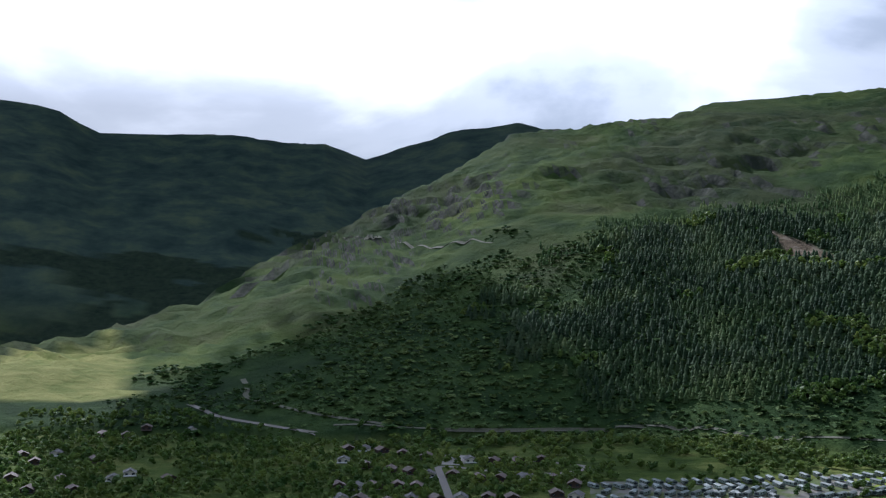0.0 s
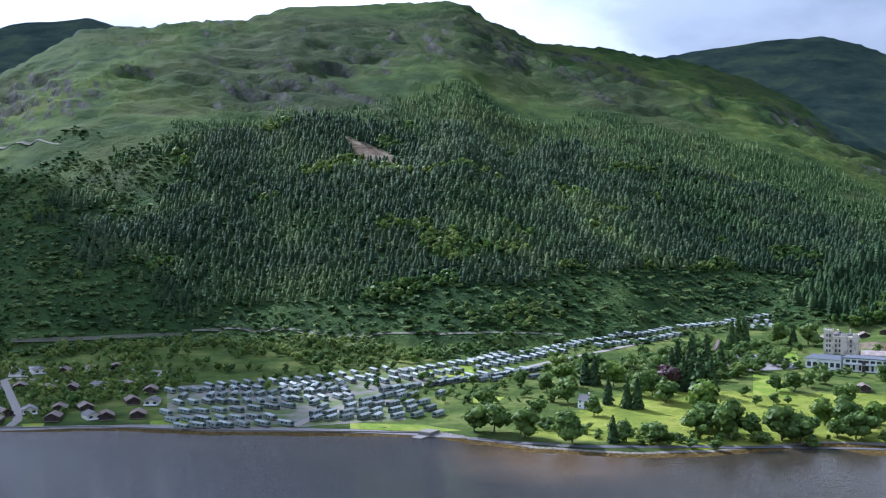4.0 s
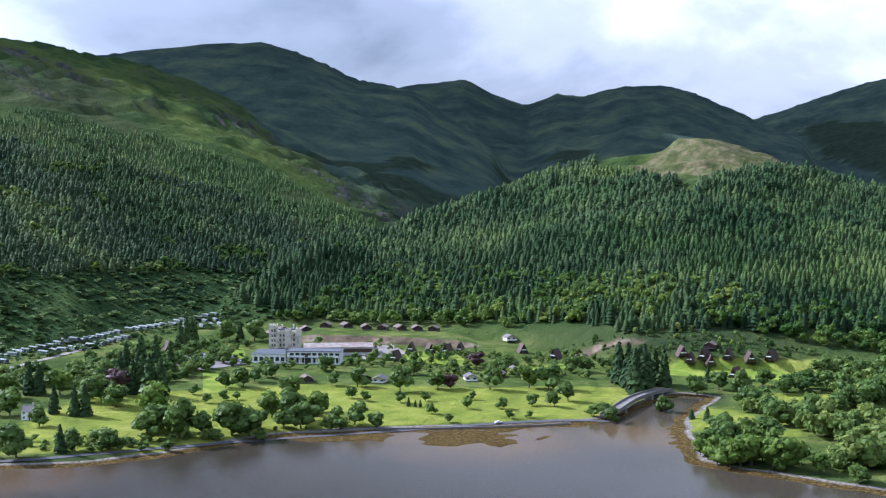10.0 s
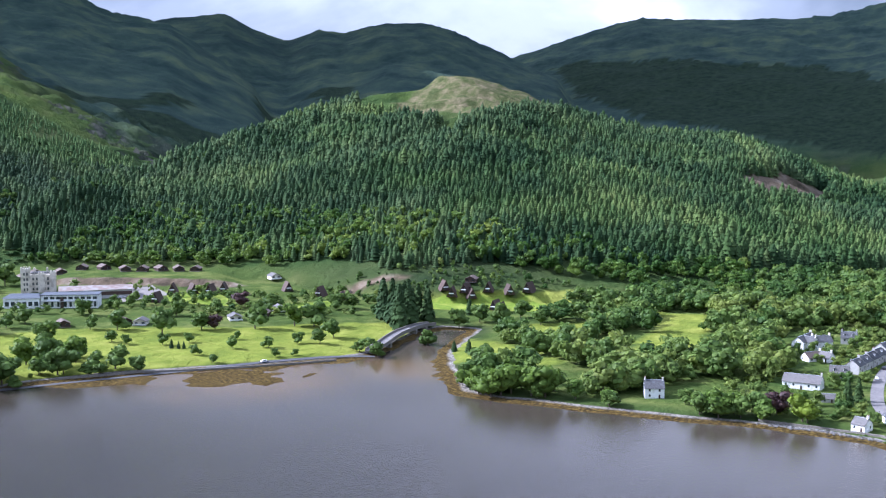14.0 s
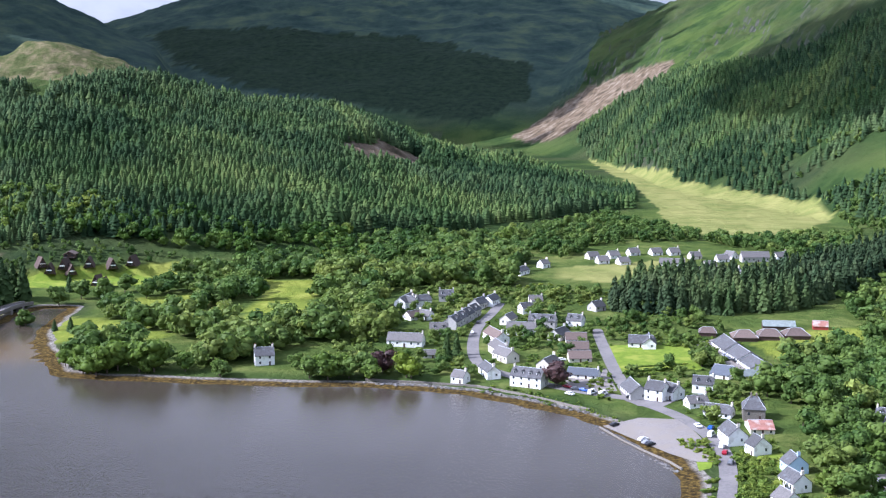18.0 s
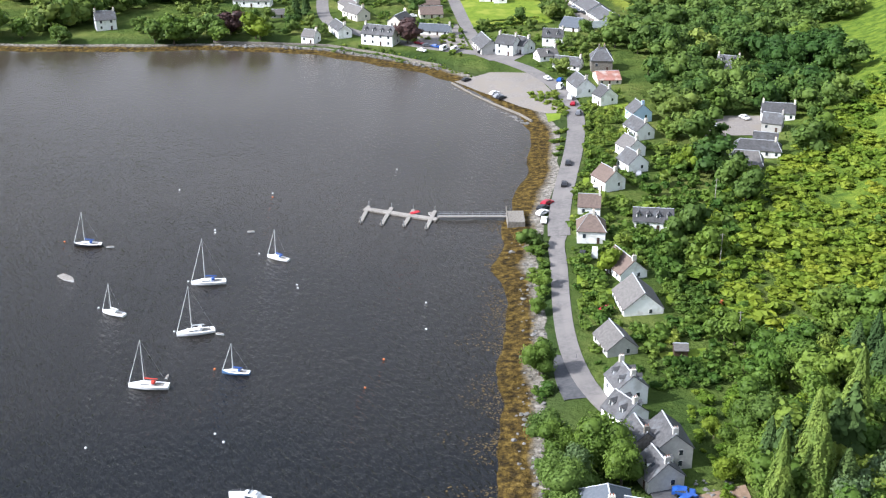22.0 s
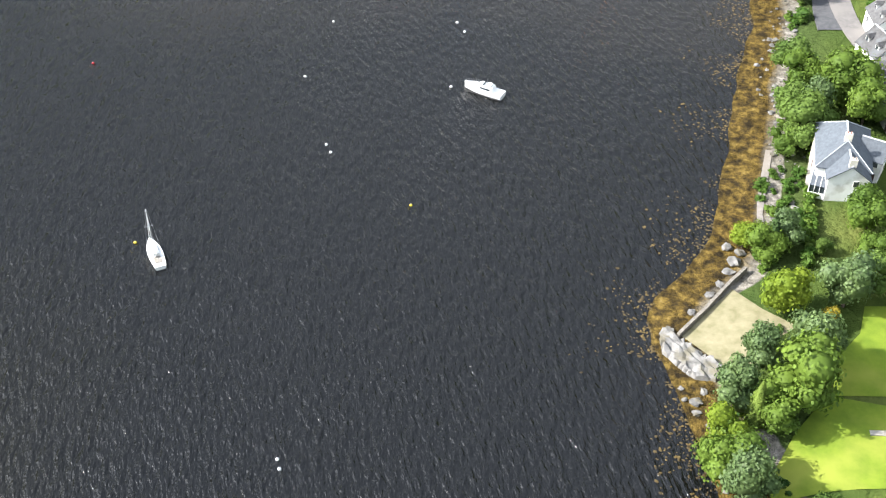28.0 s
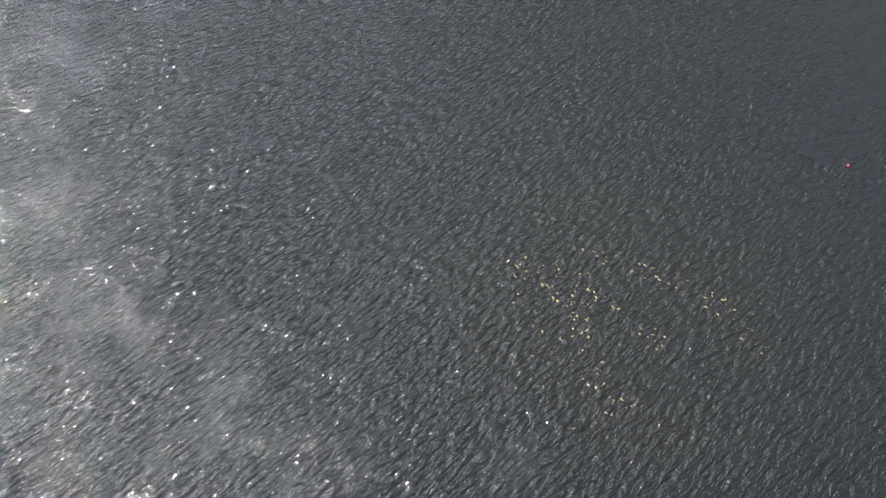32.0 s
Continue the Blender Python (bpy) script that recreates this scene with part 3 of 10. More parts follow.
wgeo = wt2.nodes.new("ShaderNodeNewGeometry")


def ripple(scale, stretch_y, turn, strength, distance, prior=None, detail=3):
    mp = wt2.nodes.new("ShaderNodeMapping")
    mp.vector_type = "TEXTURE"
    mp.inputs["Rotation"].default_value = (0, 0, radians(turn))
    mp.inputs["Scale"].default_value = (1 / scale, 1 / (scale * stretch_y), 1 / scale)
    wt2.links.new(wgeo.outputs["Position"], mp.inputs["Vector"])
    n = wt2.nodes.new("ShaderNodeTexNoise")
    n.inputs["Scale"].default_value, n.inputs["Detail"].default_value, n.inputs["Roughness"].default_value = 1.0, detail, 0.5
    wt2.links.new(mp.outputs[0], n.inputs["Vector"])
    bp = wt2.nodes.new("ShaderNodeBump")
    bp.inputs["Strength"].default_value, bp.inputs["Distance"].default_value = strength, distance
    wt2.links.new(n.outputs["Fac"], bp.inputs["Height"])
    if prior:
        wt2.links.new(prior, bp.inputs["Normal"])
    return bp.outputs[0]


# open water is ruffled by the wind, the head of the loch lies calmer
wsep = wt2.nodes.new("ShaderNodeSeparateXYZ")
wt2.links.new(wgeo.outputs["Position"], wsep.inputs[0])
lanes = wt2.nodes.new("ShaderNodeTexNoise")
lanes.inputs["Scale"].default_value, lanes.inputs["Detail"].default_value = 0.011, 4
wt2.links.new(wgeo.outputs["Position"], lanes.inputs["Vector"])
shift = wt2.nodes.new("ShaderNodeMath")
shift.operation = "MULTIPLY_ADD"
wt2.links.new(lanes.outputs["Fac"], shift.inputs[0])
shift.inputs[1].default_value = 160.0
wt2.links.new(wsep.outputs[1], shift.inputs[2])
ruffled = wt2.nodes.new("ShaderNodeMapRange")
ruffled.inputs["From Min"].default_value, ruffled.inputs["From Max"].default_value = 660.0, 270.0
wt2.links.new(shift.outputs[0], ruffled.inputs[0])
wrough = wt2.nodes.new("ShaderNodeMapRange")
wrough.inputs["To Min"].default_value, wrough.inputs["To Max"].default_value = 0.07, 0.06
wt2.links.new(ruffled.outputs[0], wrough.inputs[0])
wt2.links.new(wrough.outputs[0], wb.inputs["Roughness"])
wstr = wt2.nodes.new("ShaderNodeMapRange")
wstr.inputs["To Min"].default_value, wstr.inputs["To Max"].default_value = 0.05, 1.0
wt2.links.new(ruffled.outputs[0], wstr.inputs[0])
waves = ripple(0.40, 2.6, 115, 1.0, 0.9, detail=3)
gusts = wt2.nodes.new("ShaderNodeMapRange")
gusts.inputs["From Min"].default_value, gusts.inputs["From Max"].default_value = 0.36, 0.56
gusts.inputs["To Min"].default_value, gusts.inputs["To Max"].default_value = 0.92, 1.0
wt2.links.new(lanes.outputs["Fac"], gusts.inputs[0])
breeze = wt2.nodes.new("ShaderNodeMath")
breeze.operation = "MULTIPLY"
wt2.links.new(wstr.outputs[0], breeze.inputs[0])
wt2.links.new(gusts.outputs[0], breeze.inputs[1])
wt2.links.new(breeze.outputs[0], waves.node.inputs["Strength"])
wt2.links.new(ripple(1.3, 2.0, 100, 0.8, 0.05, waves, detail=2), wb.inputs["Normal"])
silt = wt2.nodes.new("ShaderNodeMix")
silt.data_type = "RGBA"
wt2.links.new(ruffled.outputs[0], silt.inputs[0])
silt.inputs["A"].default_value, silt.inputs["B"].default_value = (0.058, 0.047, 0.034, 1), (0.0052, 0.0056, 0.0060, 1)
# brown shallows over the mud at the river mouth and over the weed bed
shallow = silt.outputs["Result"]
for cx, cy, rad, tint in ((-375, 535, 95, (0.105, 0.068, 0.034)), (-296, 590, 50, (0.105, 0.070, 0.034)), (-500, 330, 75, (0.075, 0.050, 0.030)), (-116, 80, 62, (0.0078, 0.0075, 0.0054))):
    mp = wt2.nodes.new("ShaderNodeMapping")
    mp.vector_type = "TEXTURE"
    mp.inputs["Location"].default_value, mp.inputs["Scale"].default_value = (cx, cy, 0), (rad, rad, rad)
    wt2.links.new(wgeo.outputs["Position"], mp.inputs["Vector"])
    disc = wt2.nodes.new("ShaderNodeTexGradient")
    disc.gradient_type = "SPHERICAL"
    wt2.links.new(mp.outputs[0], disc.inputs["Vector"])
    blot = wt2.nodes.new("ShaderNodeTexNoise")
    blot.inputs["Scale"].default_value, blot.inputs["Detail"].default_value = 3.0, 6
    wt2.links.new(mp.outputs[0], blot.inputs["Vector"])
    both = wt2.nodes.new("ShaderNodeMath")
    both.operation = "MULTIPLY"
    wt2.links.new(disc.outputs["Fac"], both.inputs[0])
    wt2.links.new(blot.outputs["Fac"], both.inputs[1])
    share = wt2.nodes.new("ShaderNodeMapRange")
    share.inputs["From Min"].default_value, share.inputs["From Max"].default_value = 0.05, 0.34
    wt2.links.new(both.outputs[0], share.inputs[0])
    mud = wt2.nodes.new("ShaderNodeMix")
    mud.data_type = "RGBA"
    wt2.links.new(share.outputs[0], mud.inputs[0])
    wt2.links.new(shallow, mud.inputs["A"])
    mud.inputs["B"].default_value = (*tint, 1)
    shallow = mud.outputs["Result"]
wt2.links.new(shallow, wb.inputs["Base Color"])
water_me = mesh_from("water", [(-5000, -5000, 0), (5000, -5000, 0), (5000, 4000, 0), (-5000, 4000, 0)], [(0, 1, 2, 3)], water_mat)
tagged(new("water", water_me), "dark rippled water of a sea loch", "water", kind="structure")

# ---- woods ----
def spruce_shape(tiers, sides, seed):
    """One spruce, 1 m high: ragged skirts of boughs, narrowing upwards."""
    rnd = np.random.RandomState(seed)
    co, tri = [], []
    for k in range(tiers):
        z0, z1 = 0.06 + 0.9 * k / tiers, min(1.0, 0.06 + 0.9 * (k + 1.75) / tiers)
        rad = 0.20 * (1 - k / tiers) ** 0.65 + 0.015
        top = len(co)
        co.append((rnd.normal(0, 0.006), rnd.normal(0, 0.006), z1))
        off = rnd.rand() * 6
        for i in range(sides):
            a = off + 2 * math.pi * i / sides
            r = rad * (1.0 if i % 2 else 0.62) * rnd.uniform(0.8, 1.15)
            co.append((r * math.cos(a), r * math.sin(a), z0 + rnd.uniform(-0.02, 0.03)))
        for i in range(sides):
            tri.append((top, top + 1 + i, top + 1 + (i + 1) % sides))
    return np.array(co), np.array(tri)


def crown_shape(cards, seed, flat=0.9, size=0.16, lumps=7, core=0.62):
    """One broadleaf crown and stem, 1 m high: leaf clumps on several lobes round a darker heart."""
    rnd = np.random.RandomState(seed)
    lobes = [(np.array([rnd.normal(0, 0.14), rnd.normal(0, 0.14), 0.24 + 0.5 * (k + rnd.rand()) / lumps]), rnd.uniform(0.19, 0.29)) for k in range(lumps)]
    co, tri = [], []
    for c, r in lobes:
        base = len(co)
        for z, rr, n in ((-1, 0, 1), (-0.3, 0.95, 5), (0.45, 0.85, 5), (1, 0, 1)):
            for i in range(n):
                a = 6.283 * i / n + z
                s = core * rnd.uniform(0.8, 1.15)
                co.append(c + r * s * np.array([rr * math.cos(a), rr * math.sin(a), z * flat]))
        for i in range(5):
            j = (i + 1) % 5
            tri += [(base, base + 1 + j, base + 1 + i), (base + 1 + i, base + 1 + j, base + 6 + i), (base + 1 + j, base + 6 + j, base + 6 + i), (base + 6 + i, base + 6 + j, base + 11)]
    for _ in range(cards):
        c, r = lobes[rnd.randint(lumps)]
        v = rnd.normal(0, 1, 3)
        v /= np.linalg.norm(v)
        if v[2] < -0.35:
            v[2] *= -0.6
        p = c + v * r * rnd.uniform(0.72, 1.06) * np.array([1, 1, flat])
        nrm = v + rnd.normal(0, 0.32, 3)
        nrm /= np.linalg.norm(nrm)
        u = np.cross(nrm, rnd.normal(0, 1, 3))
        u /= np.linalg.norm(u) + 1e-9
        w = np.cross(nrm, u)
        s = size * rnd.uniform(0.6, 1.25)
        k = len(co)
        co += [p - u * s * 0.5 - w * s * 0.35, p + u * s * 0.45 - w * s * 0.4, p + u * s * 0.5 + w * s * 0.4 - nrm * s * 0.2, p - u * s * 0.4 + w * s * 0.45 - nrm * s * 0.15]
        tri += [(k, k + 1, k + 2), (k, k + 2, k + 3)]
    return np.array(co), np.array(tri)


def plant(name, shapes, x, y, tall, mats, label, category, wide=1.0, seed=1, sink=0.4):
    """Many trees in one piece of woodland."""
    if len(x) == 0:
        return None
    rnd = np.random.RandomState(seed)
    z = height(x, y) - sink
    pick = rnd.randint(0, len(shapes), len(x))
    mood = np.clip(rnd.normal(0, 0.32, len(x)) + 1.4 * fbm(x / 35, y / 35, 3) + 1.9 * fbm(x / 150 + 3, y / 150, 3), -1, 1)
    cos, tris, tones, base = [], [], [], 0
    for k, (co, tri) in enumerate(shapes):
        sel = np.where(pick == k)[0]
        if not len(sel):
            continue
        a = rnd.rand(len(sel)) * 6.283
        w = tall[sel] * wide * rnd.uniform(0.82, 1.2, len(sel))
        ca, sa = np.cos(a) * w, np.sin(a) * w
        px = co[None, :, 0] * ca[:, None] - co[None, :, 1] * sa[:, None] + x[sel][:, None]
        py = co[None, :, 0] * sa[:, None] + co[None, :, 1] * ca[:, None] + y[sel][:, None]
        pz = co[None, :, 2] * tall[sel][:, None] + z[sel][:, None]
        cos.append(np.stack([px, py, pz], -1).reshape(-1, 3))
        tris.append((tri[None] + base + (np.arange(len(sel)) * len(co))[:, None, None]).reshape(-1, 3))
        tones.append(np.repeat(mood[sel], len(co)))
        base += len(sel) * len(co)
    me = mesh_from(name, np.concatenate(cos), np.concatenate(tris), mats, smooth=True)
    me.attributes.new("tone", "FLOAT", "POINT").data.foreach_set("value", np.concatenate(tones).astype(np.float32))
    return tagged(new(name, me), label, category, kind="stuff")


def jitter(x0, x1, y0, y1, step, seed):
    rnd = np.random.RandomState(seed)
    X, Y = np.meshgrid(np.arange(x0, x1, step), np.arange(y0, y1, step))
    X, Y = X.ravel() + rnd.uniform(-0.45, 0.45, X.size) * step, Y.ravel() + rnd.uniform(-0.45, 0.45, X.size) * step
    return X, Y, rnd


SPRUCE_FINE = [spruce_shape(6, 10, s) for s in (1, 2, 3)]
SPRUCE_FAR = [spruce_shape(4, 6, s) for s in (4, 5, 6)]
CROWN_FAR = [crown_shape(115, s, size=0.12, lumps=6, core=0.72) for s in (11, 12, 13, 14)]
CROWN_TINY = [crown_shape(6, s, size=0.42, lumps=1, core=0.9) for s in (15, 16, 17)]
CROWN_SMALL = [crown_shape(34, s, size=0.26, lumps=3) for s in (18, 19, 20)]
CROWN_MID = [crown_shape(270, s, size=0.08, lumps=7, core=0.72) for s in (21, 22, 23, 24)]


def polar(x, y):
    return np.degrees(np.arctan2(x, y)), np.hypot(x, y)


OPEN = [GOLF, GOLF_EAST, GLEN, GRASS_SLOPE, MEADOW, PITCH, LOGGED, FELLED, QUARRY, BANK, BANK_EAST] + FAIRWAYS


def clear_of(x, y, polys, soft=3):
    keep = np.ones(x.shape, bool)
    for p in polys:
        keep &= ~in_poly(x, y, p, soft)
    return keep


# plantation on the knoll
x, y, rnd = jitter(-1000, 160, 800, 1800, 6.0, 31)
b, r = polar(x, y)
_, u = hill_terms("knoll", x, y)
edge = 0.07 + 0.05 * fbm(x / 60, y / 60, 3)
bald = (b > -29.3) & (b < -17.5) & (u > 0.70 + 0.14 * fbm(x / 50, y / 50, 4) + 0.05 * np.abs(b + 25))
keep = (u > edge) & (u < 1.06) & (b > -46) & (b < 2) & ~bald & clear_of(x, y, [FELLED])
x, y = x[keep], y[keep]
tall = rnd.uniform(8, 14.5, len(x)) * (0.85 + 0.8 * (fbm(x / 110, y / 110, 3) + 0.2)) * np.where(rnd.rand(len(x)) < 0.05, 1.35, 1)
near = np.hypot(x, y) < 1250
plant("spruce_plantation", SPRUCE_FINE, x[near], y[near], tall[near], conifer_mat, "dense dark green spruce plantation on the lower knoll", "forest", 1.6, 5)
plant("upper_spruce_plantation", SPRUCE_FAR, x[~near], y[~near], tall[~near], conifer_mat, "dense spruce plantation climbing round the bald knoll", "forest", 1.65, 6)

# forest on the western hillside
x, y, rnd = jitter(-2000, -500, 60, 1750, 6.6, 32)
b, r = polar(x, y)
_, u = hill_terms("west", x, y)
line = np.interp(b, (-86, -80, -77, -73, -66.6, -58.7, -53.5, -47, -42, -37), (0.12, 0.26, 0.38, 0.42, 0.44, 0.42, 0.36, 0.33, 0.32, 0.50)) + 0.16 * fbm(x / 110, y / 110, 4)
foot = np.interp(b, (-86, -74, -66.6, -60, -53.7, -47, -40), (0.05, 0.03, 0.04, 0.07, 0.09, 0.10, 0.10)) + 0.04 * fbm(x / 60, y / 60, 3)
thin = np.interp(b, (-86, -80, -75, -71), (0.30, 0.12, -0.04, -0.30))
keep = (u > foot) & (u < line) & (b > -86) & (b < -36) & clear_of(x, y, [QUARRY]) & (fbm(x / 90 + 40, y / 90, 4) > thin)
x, y, u = x[keep], y[keep], u[keep]
leafy = fbm(x / 48 + 7, y / 48, 3) > np.interp(u, (0.05, 0.12, 0.2, 0.4), (0.10, 0.13, 0.24, 0.20))
plant("hillside_broadleaf", CROWN_SMALL, x[leafy], y[leafy], rnd.uniform(6, 11, int(leafy.sum())), leaf_mat, "paler broadleaf trees among the hillside conifers", "trees", 1.1, 17)
x, y = x[~leafy], y[~leafy]
tall = rnd.uniform(7, 13.5, len(x)) * np.interp(polar(x, y)[1], (950, 1150), (0.7, 1)) * (1 + 0.5 * fbm(x / 100, y / 100 + 2, 3))
plant("hillside_forest", SPRUCE_FAR, x, y, tall, dark_conifer_mat, "dark mixed conifer forest on the western hillside", "forest", 1.65, 7)

# young plantation over that forest
x, y, rnd = jitter(-2000, -700, 200, 1900, 7.0, 36)
b, r = polar(x, y)
_, u = hill_terms("west", x, y)
line = np.interp(b, (-77, -73, -66.6, -58.7, -53.5, -47, -42, -37), (0.38, 0.42, 0.44, 0.42, 0.36, 0.33, 0.32, 0.50)) + 0.16 * fbm(x / 110, y / 110, 4)
top = np.interp(b, (-77, -70, -62, -53, -47, -41, -37), (0.44, 0.47, 0.52, 0.55, 0.55, 0.48, 0.45)) + 0.14 * fbm(x / 140 + 3, y / 140, 4)
keep = (u > line) & (u < top) & (b > -77) & (b < -38) & clear_of(x, y, [QUARRY]) & (fbm(x / 75 + 11, y / 75, 4) > -0.10)
x, y = x[keep], y[keep]
plant("young_plantation", SPRUCE_FAR, x, y, rnd.uniform(4, 9, len(x)), young_conifer_mat, "bright green young spruces in blocks on the upper slope", "forest", 1.5, 18)

# broadleaf scrub below and beside that forest
x, y, rnd = jitter(-2000, -500, -150, 1300, 6.2, 33)
b, r = polar(x, y)
_, u = hill_terms("west", x, y)
full = np.interp(b, (-97, -90, -84, -66, -40), (0.04, -0.10, -0.24, -0.22, -0.24))
keep = (u > -0.04) & (u < np.interp(b, (-80, -70), (0.46, 0.36)) + 0.25 * fbm(x / 90, y / 90, 3)) & (b > -97) & (b < -40) & (fbm(x / 60, y / 60 + 9, 4) > full) & clear_of(x, y, [QUARRY, PASTURE])
x, y = x[keep], y[keep]
plant("hillside_scrub", CROWN_TINY, x, y, 1.6 + 6.0 * rnd.rand(len(x)) ** 2.5, young_conifer_mat, "patchy broadleaf scrub and young trees on the slope", "scrub", 2.1, 8)

# forest on the eastern hill beyond the glen
x, y, rnd = jitter(-60, 700, 900, 2700, 8.5, 34)
b, r = polar(x, y)
_, u = hill_terms("east", x, y)
keep = (u > 0.02) & in_poly(x, y, EAST_WOOD, 14) & clear_of(x, y, [LOGGED, GLEN, GRASS_SLOPE], 6) & (fbm(x / 80, y / 80 + 4, 4) > -0.24)
x, y = x[keep], y[keep]
plant("glen_forest", SPRUCE_FAR, x, y, rnd.uniform(9, 15, len(x)), conifer_mat, "spruce forest on the hill beyond the glen", "forest", 1.7, 9)

# mixed wood on the brae east of the village
x, y, rnd = jitter(170, 620, 560, 1300, 11, 35)
b, r = polar(x, y)
keep = (x > np.interp(y, (560, 700, 900, 1100, 1300), (235, 215, 225, 255, 290))) & (b < 24) & (fbm(x / 70, y / 70 + 4, 4) > -0.12) & clear_of(x, y, [GLEN, GRASS_SLOPE], 6)
x, y = x[keep], y[keep]
plant("brae_wood", CROWN_FAR, x, y, rnd.uniform(7, 13, len(x)), leaf_mat, "mixed broadleaf wood on the eastern brae", "wood", 1.1, 10)

# ---- builders ----
from mathutils import geometry


def part(name, bm, mat, parent, label="", m=None):
    """Link a bmesh as one mesh object under a thing or part (m: its place in the parent)."""
    me = bm if isinstance(bm, bpy.types.Mesh) else bpy.data.meshes.new(name)
    if not isinstance(bm, bpy.types.Mesh):
        bm.to_mesh(me)
        bm.free()
        for k in (mat if isinstance(mat, (list, tuple)) else [mat]):
            me.materials.append(k)
    ob = new(name, me)
    ob.parent = parent
    if m is not None:
        ob.matrix_local = m
    if label:
        tagged(ob, label)
    return ob


def empty(name, m, label, category, group="", kind=""):
    ob = new(name)
    ob.empty_display_size = 0.5
    ob.matrix_world = m
    return tagged(ob, label, category, group, kind)


def add_box(bm, cx, cy, cz, sx, sy, sz, rz=0.0, mat=0, bevel=0.0, m=None):
    """A box by its centre and full sizes."""
    r = bmesh.ops.create_cube(bm, size=1, matrix=(m or Matrix()) @ Matrix.Translation((cx, cy, cz)) @ Matrix.Rotation(rz, 4, "Z") @ Matrix.Diagonal((sx, sy, sz, 1)))
    faces = {f for v in r["verts"] for f in v.link_faces}
    for f in faces:
        f.material_index = mat
    if bevel:
        bmesh.ops.bevel(bm, geom=list({e for f in faces for e in f.edges}), offset=bevel, segments=1, affect="EDGES", material=-1)
    return r


def box(*args, **kw):
    bm = bmesh.new()
    add_box(bm, *args, **kw)
    return bm


def add_rod(bm, a, b, r0, r1=None, sides=6, mat=0):
    a, b = Vector(a), Vector(b)
    d = b - a
    q = d.to_track_quat("Z", "Y").to_matrix().to_4x4()
    r = bmesh.ops.create_cone(bm, cap_ends=True, segments=sides, radius1=r0, radius2=r1 if r1 is not None else r0, depth=d.length, matrix=Matrix.Translation((a + b) / 2) @ q)
    for f in {f for v in r["verts"] for f in v.link_faces}:
        f.material_index = mat


def rod(*args, **kw):
    bm = bmesh.new()
    add_rod(bm, *args, **kw)
    return bm


def add_poly(bm, pts, faces, mat=0):
    vs = [bm.verts.new(p) for p in pts]
    for f in faces:
        bm.faces.new([vs[i] for i in f]).material_index = mat
    return vs


def dense(pts, step, closed=False):
    out = []
    n = len(pts)
    for i in range(n if closed else n - 1):
        a, b = Vector(pts[i][:2]), Vector(pts[(i + 1) % n][:2])
        k = max(1, int((b - a).length / step))
        out += [a.lerp(b, j / k) for j in range(k)]
    if not closed:
        out.append(Vector(pts[-1][:2]))
    return out


def smooth_line(pts, rounds=2):
    """Round off the corners of a line."""
    for _ in range(rounds):
        out = [pts[0]]
        for a, b in zip(pts, pts[1:]):
            out += [(a[0] * 0.75 + b[0] * 0.25, a[1] * 0.75 + b[1] * 0.25), (a[0] * 0.25 + b[0] * 0.75, a[1] * 0.25 + b[1] * 0.75)]
        pts = out + [pts[-1]]
    return pts


TAKEN = []  # circles that no wild plant may grow in


def road(name, pts, width, mat, label, lift=0.16, category="road", thick=0.35):
    """A strip laid over the ground."""
    line = dense(smooth_line(pts), 3.0)
    bm = bmesh.new()
    rows = []
    for i, p in enumerate(line):
        d = (line[min(i + 1, len(line) - 1)] - line[max(i - 1, 0)]).normalized()
        s = Vector((d.y, -d.x))
        row = []
        mid = float(surf(p.x, p.y))
        TAKEN.append((p.x, p.y, width * 0.5 + 1.6))
        for k in (-1, -0.5, 0, 0.5, 1):
            q = p + s * width * 0.5 * k
            row.append(bm.verts.new((q.x, q.y, max(float(surf(q.x, q.y)), mid * 0.6 + 0.4 * float(surf(q.x, q.y))) + lift)))
        for k in (0, 4):
            v = row[k]
            row.insert(0 if k == 0 else len(row), bm.verts.new((v.co.x, v.co.y, v.co.z - thick)))
        rows.append(row)
    for a, b in zip(rows, rows[1:]):
        for k in range(6):
            bm.faces.new((a[k], b[k], b[k + 1], a[k + 1]))
    bmesh.ops.recalc_face_normals(bm, faces=bm.faces)
    ob = part(name, bm, mat, None)
    return tagged(ob, label, category, kind="structure")


def patch(name, poly, mat, label, category, lift=0.1, step=4.0, kind="structure"):
    """A piece of lawn, yard or court laid over the ground."""
    edge = dense(poly, step, True)
    n = len(edge)
    xs, ys = [p[0] for p in poly], [p[1] for p in poly]
    inner = [Vector((a, b)) for a in np.arange(min(xs), max(xs), step) for b in np.arange(min(ys), max(ys), step) if in_poly(np.array([a]), np.array([b]), poly)[0]]
    vs, _, faces, *_ = geometry.delaunay_2d_cdt(edge + inner, [(i, (i + 1) % n) for i in range(n)], [], 1, 0.05)
    co = np.array([(v.x, v.y, float(surf(v.x, v.y)) + lift) for v in vs])
    me = mesh_from(name, co, np.array([f for f in faces if len(f) == 3]), mat, smooth=True)
    return tagged(new(name, me), label, category, kind=kind)


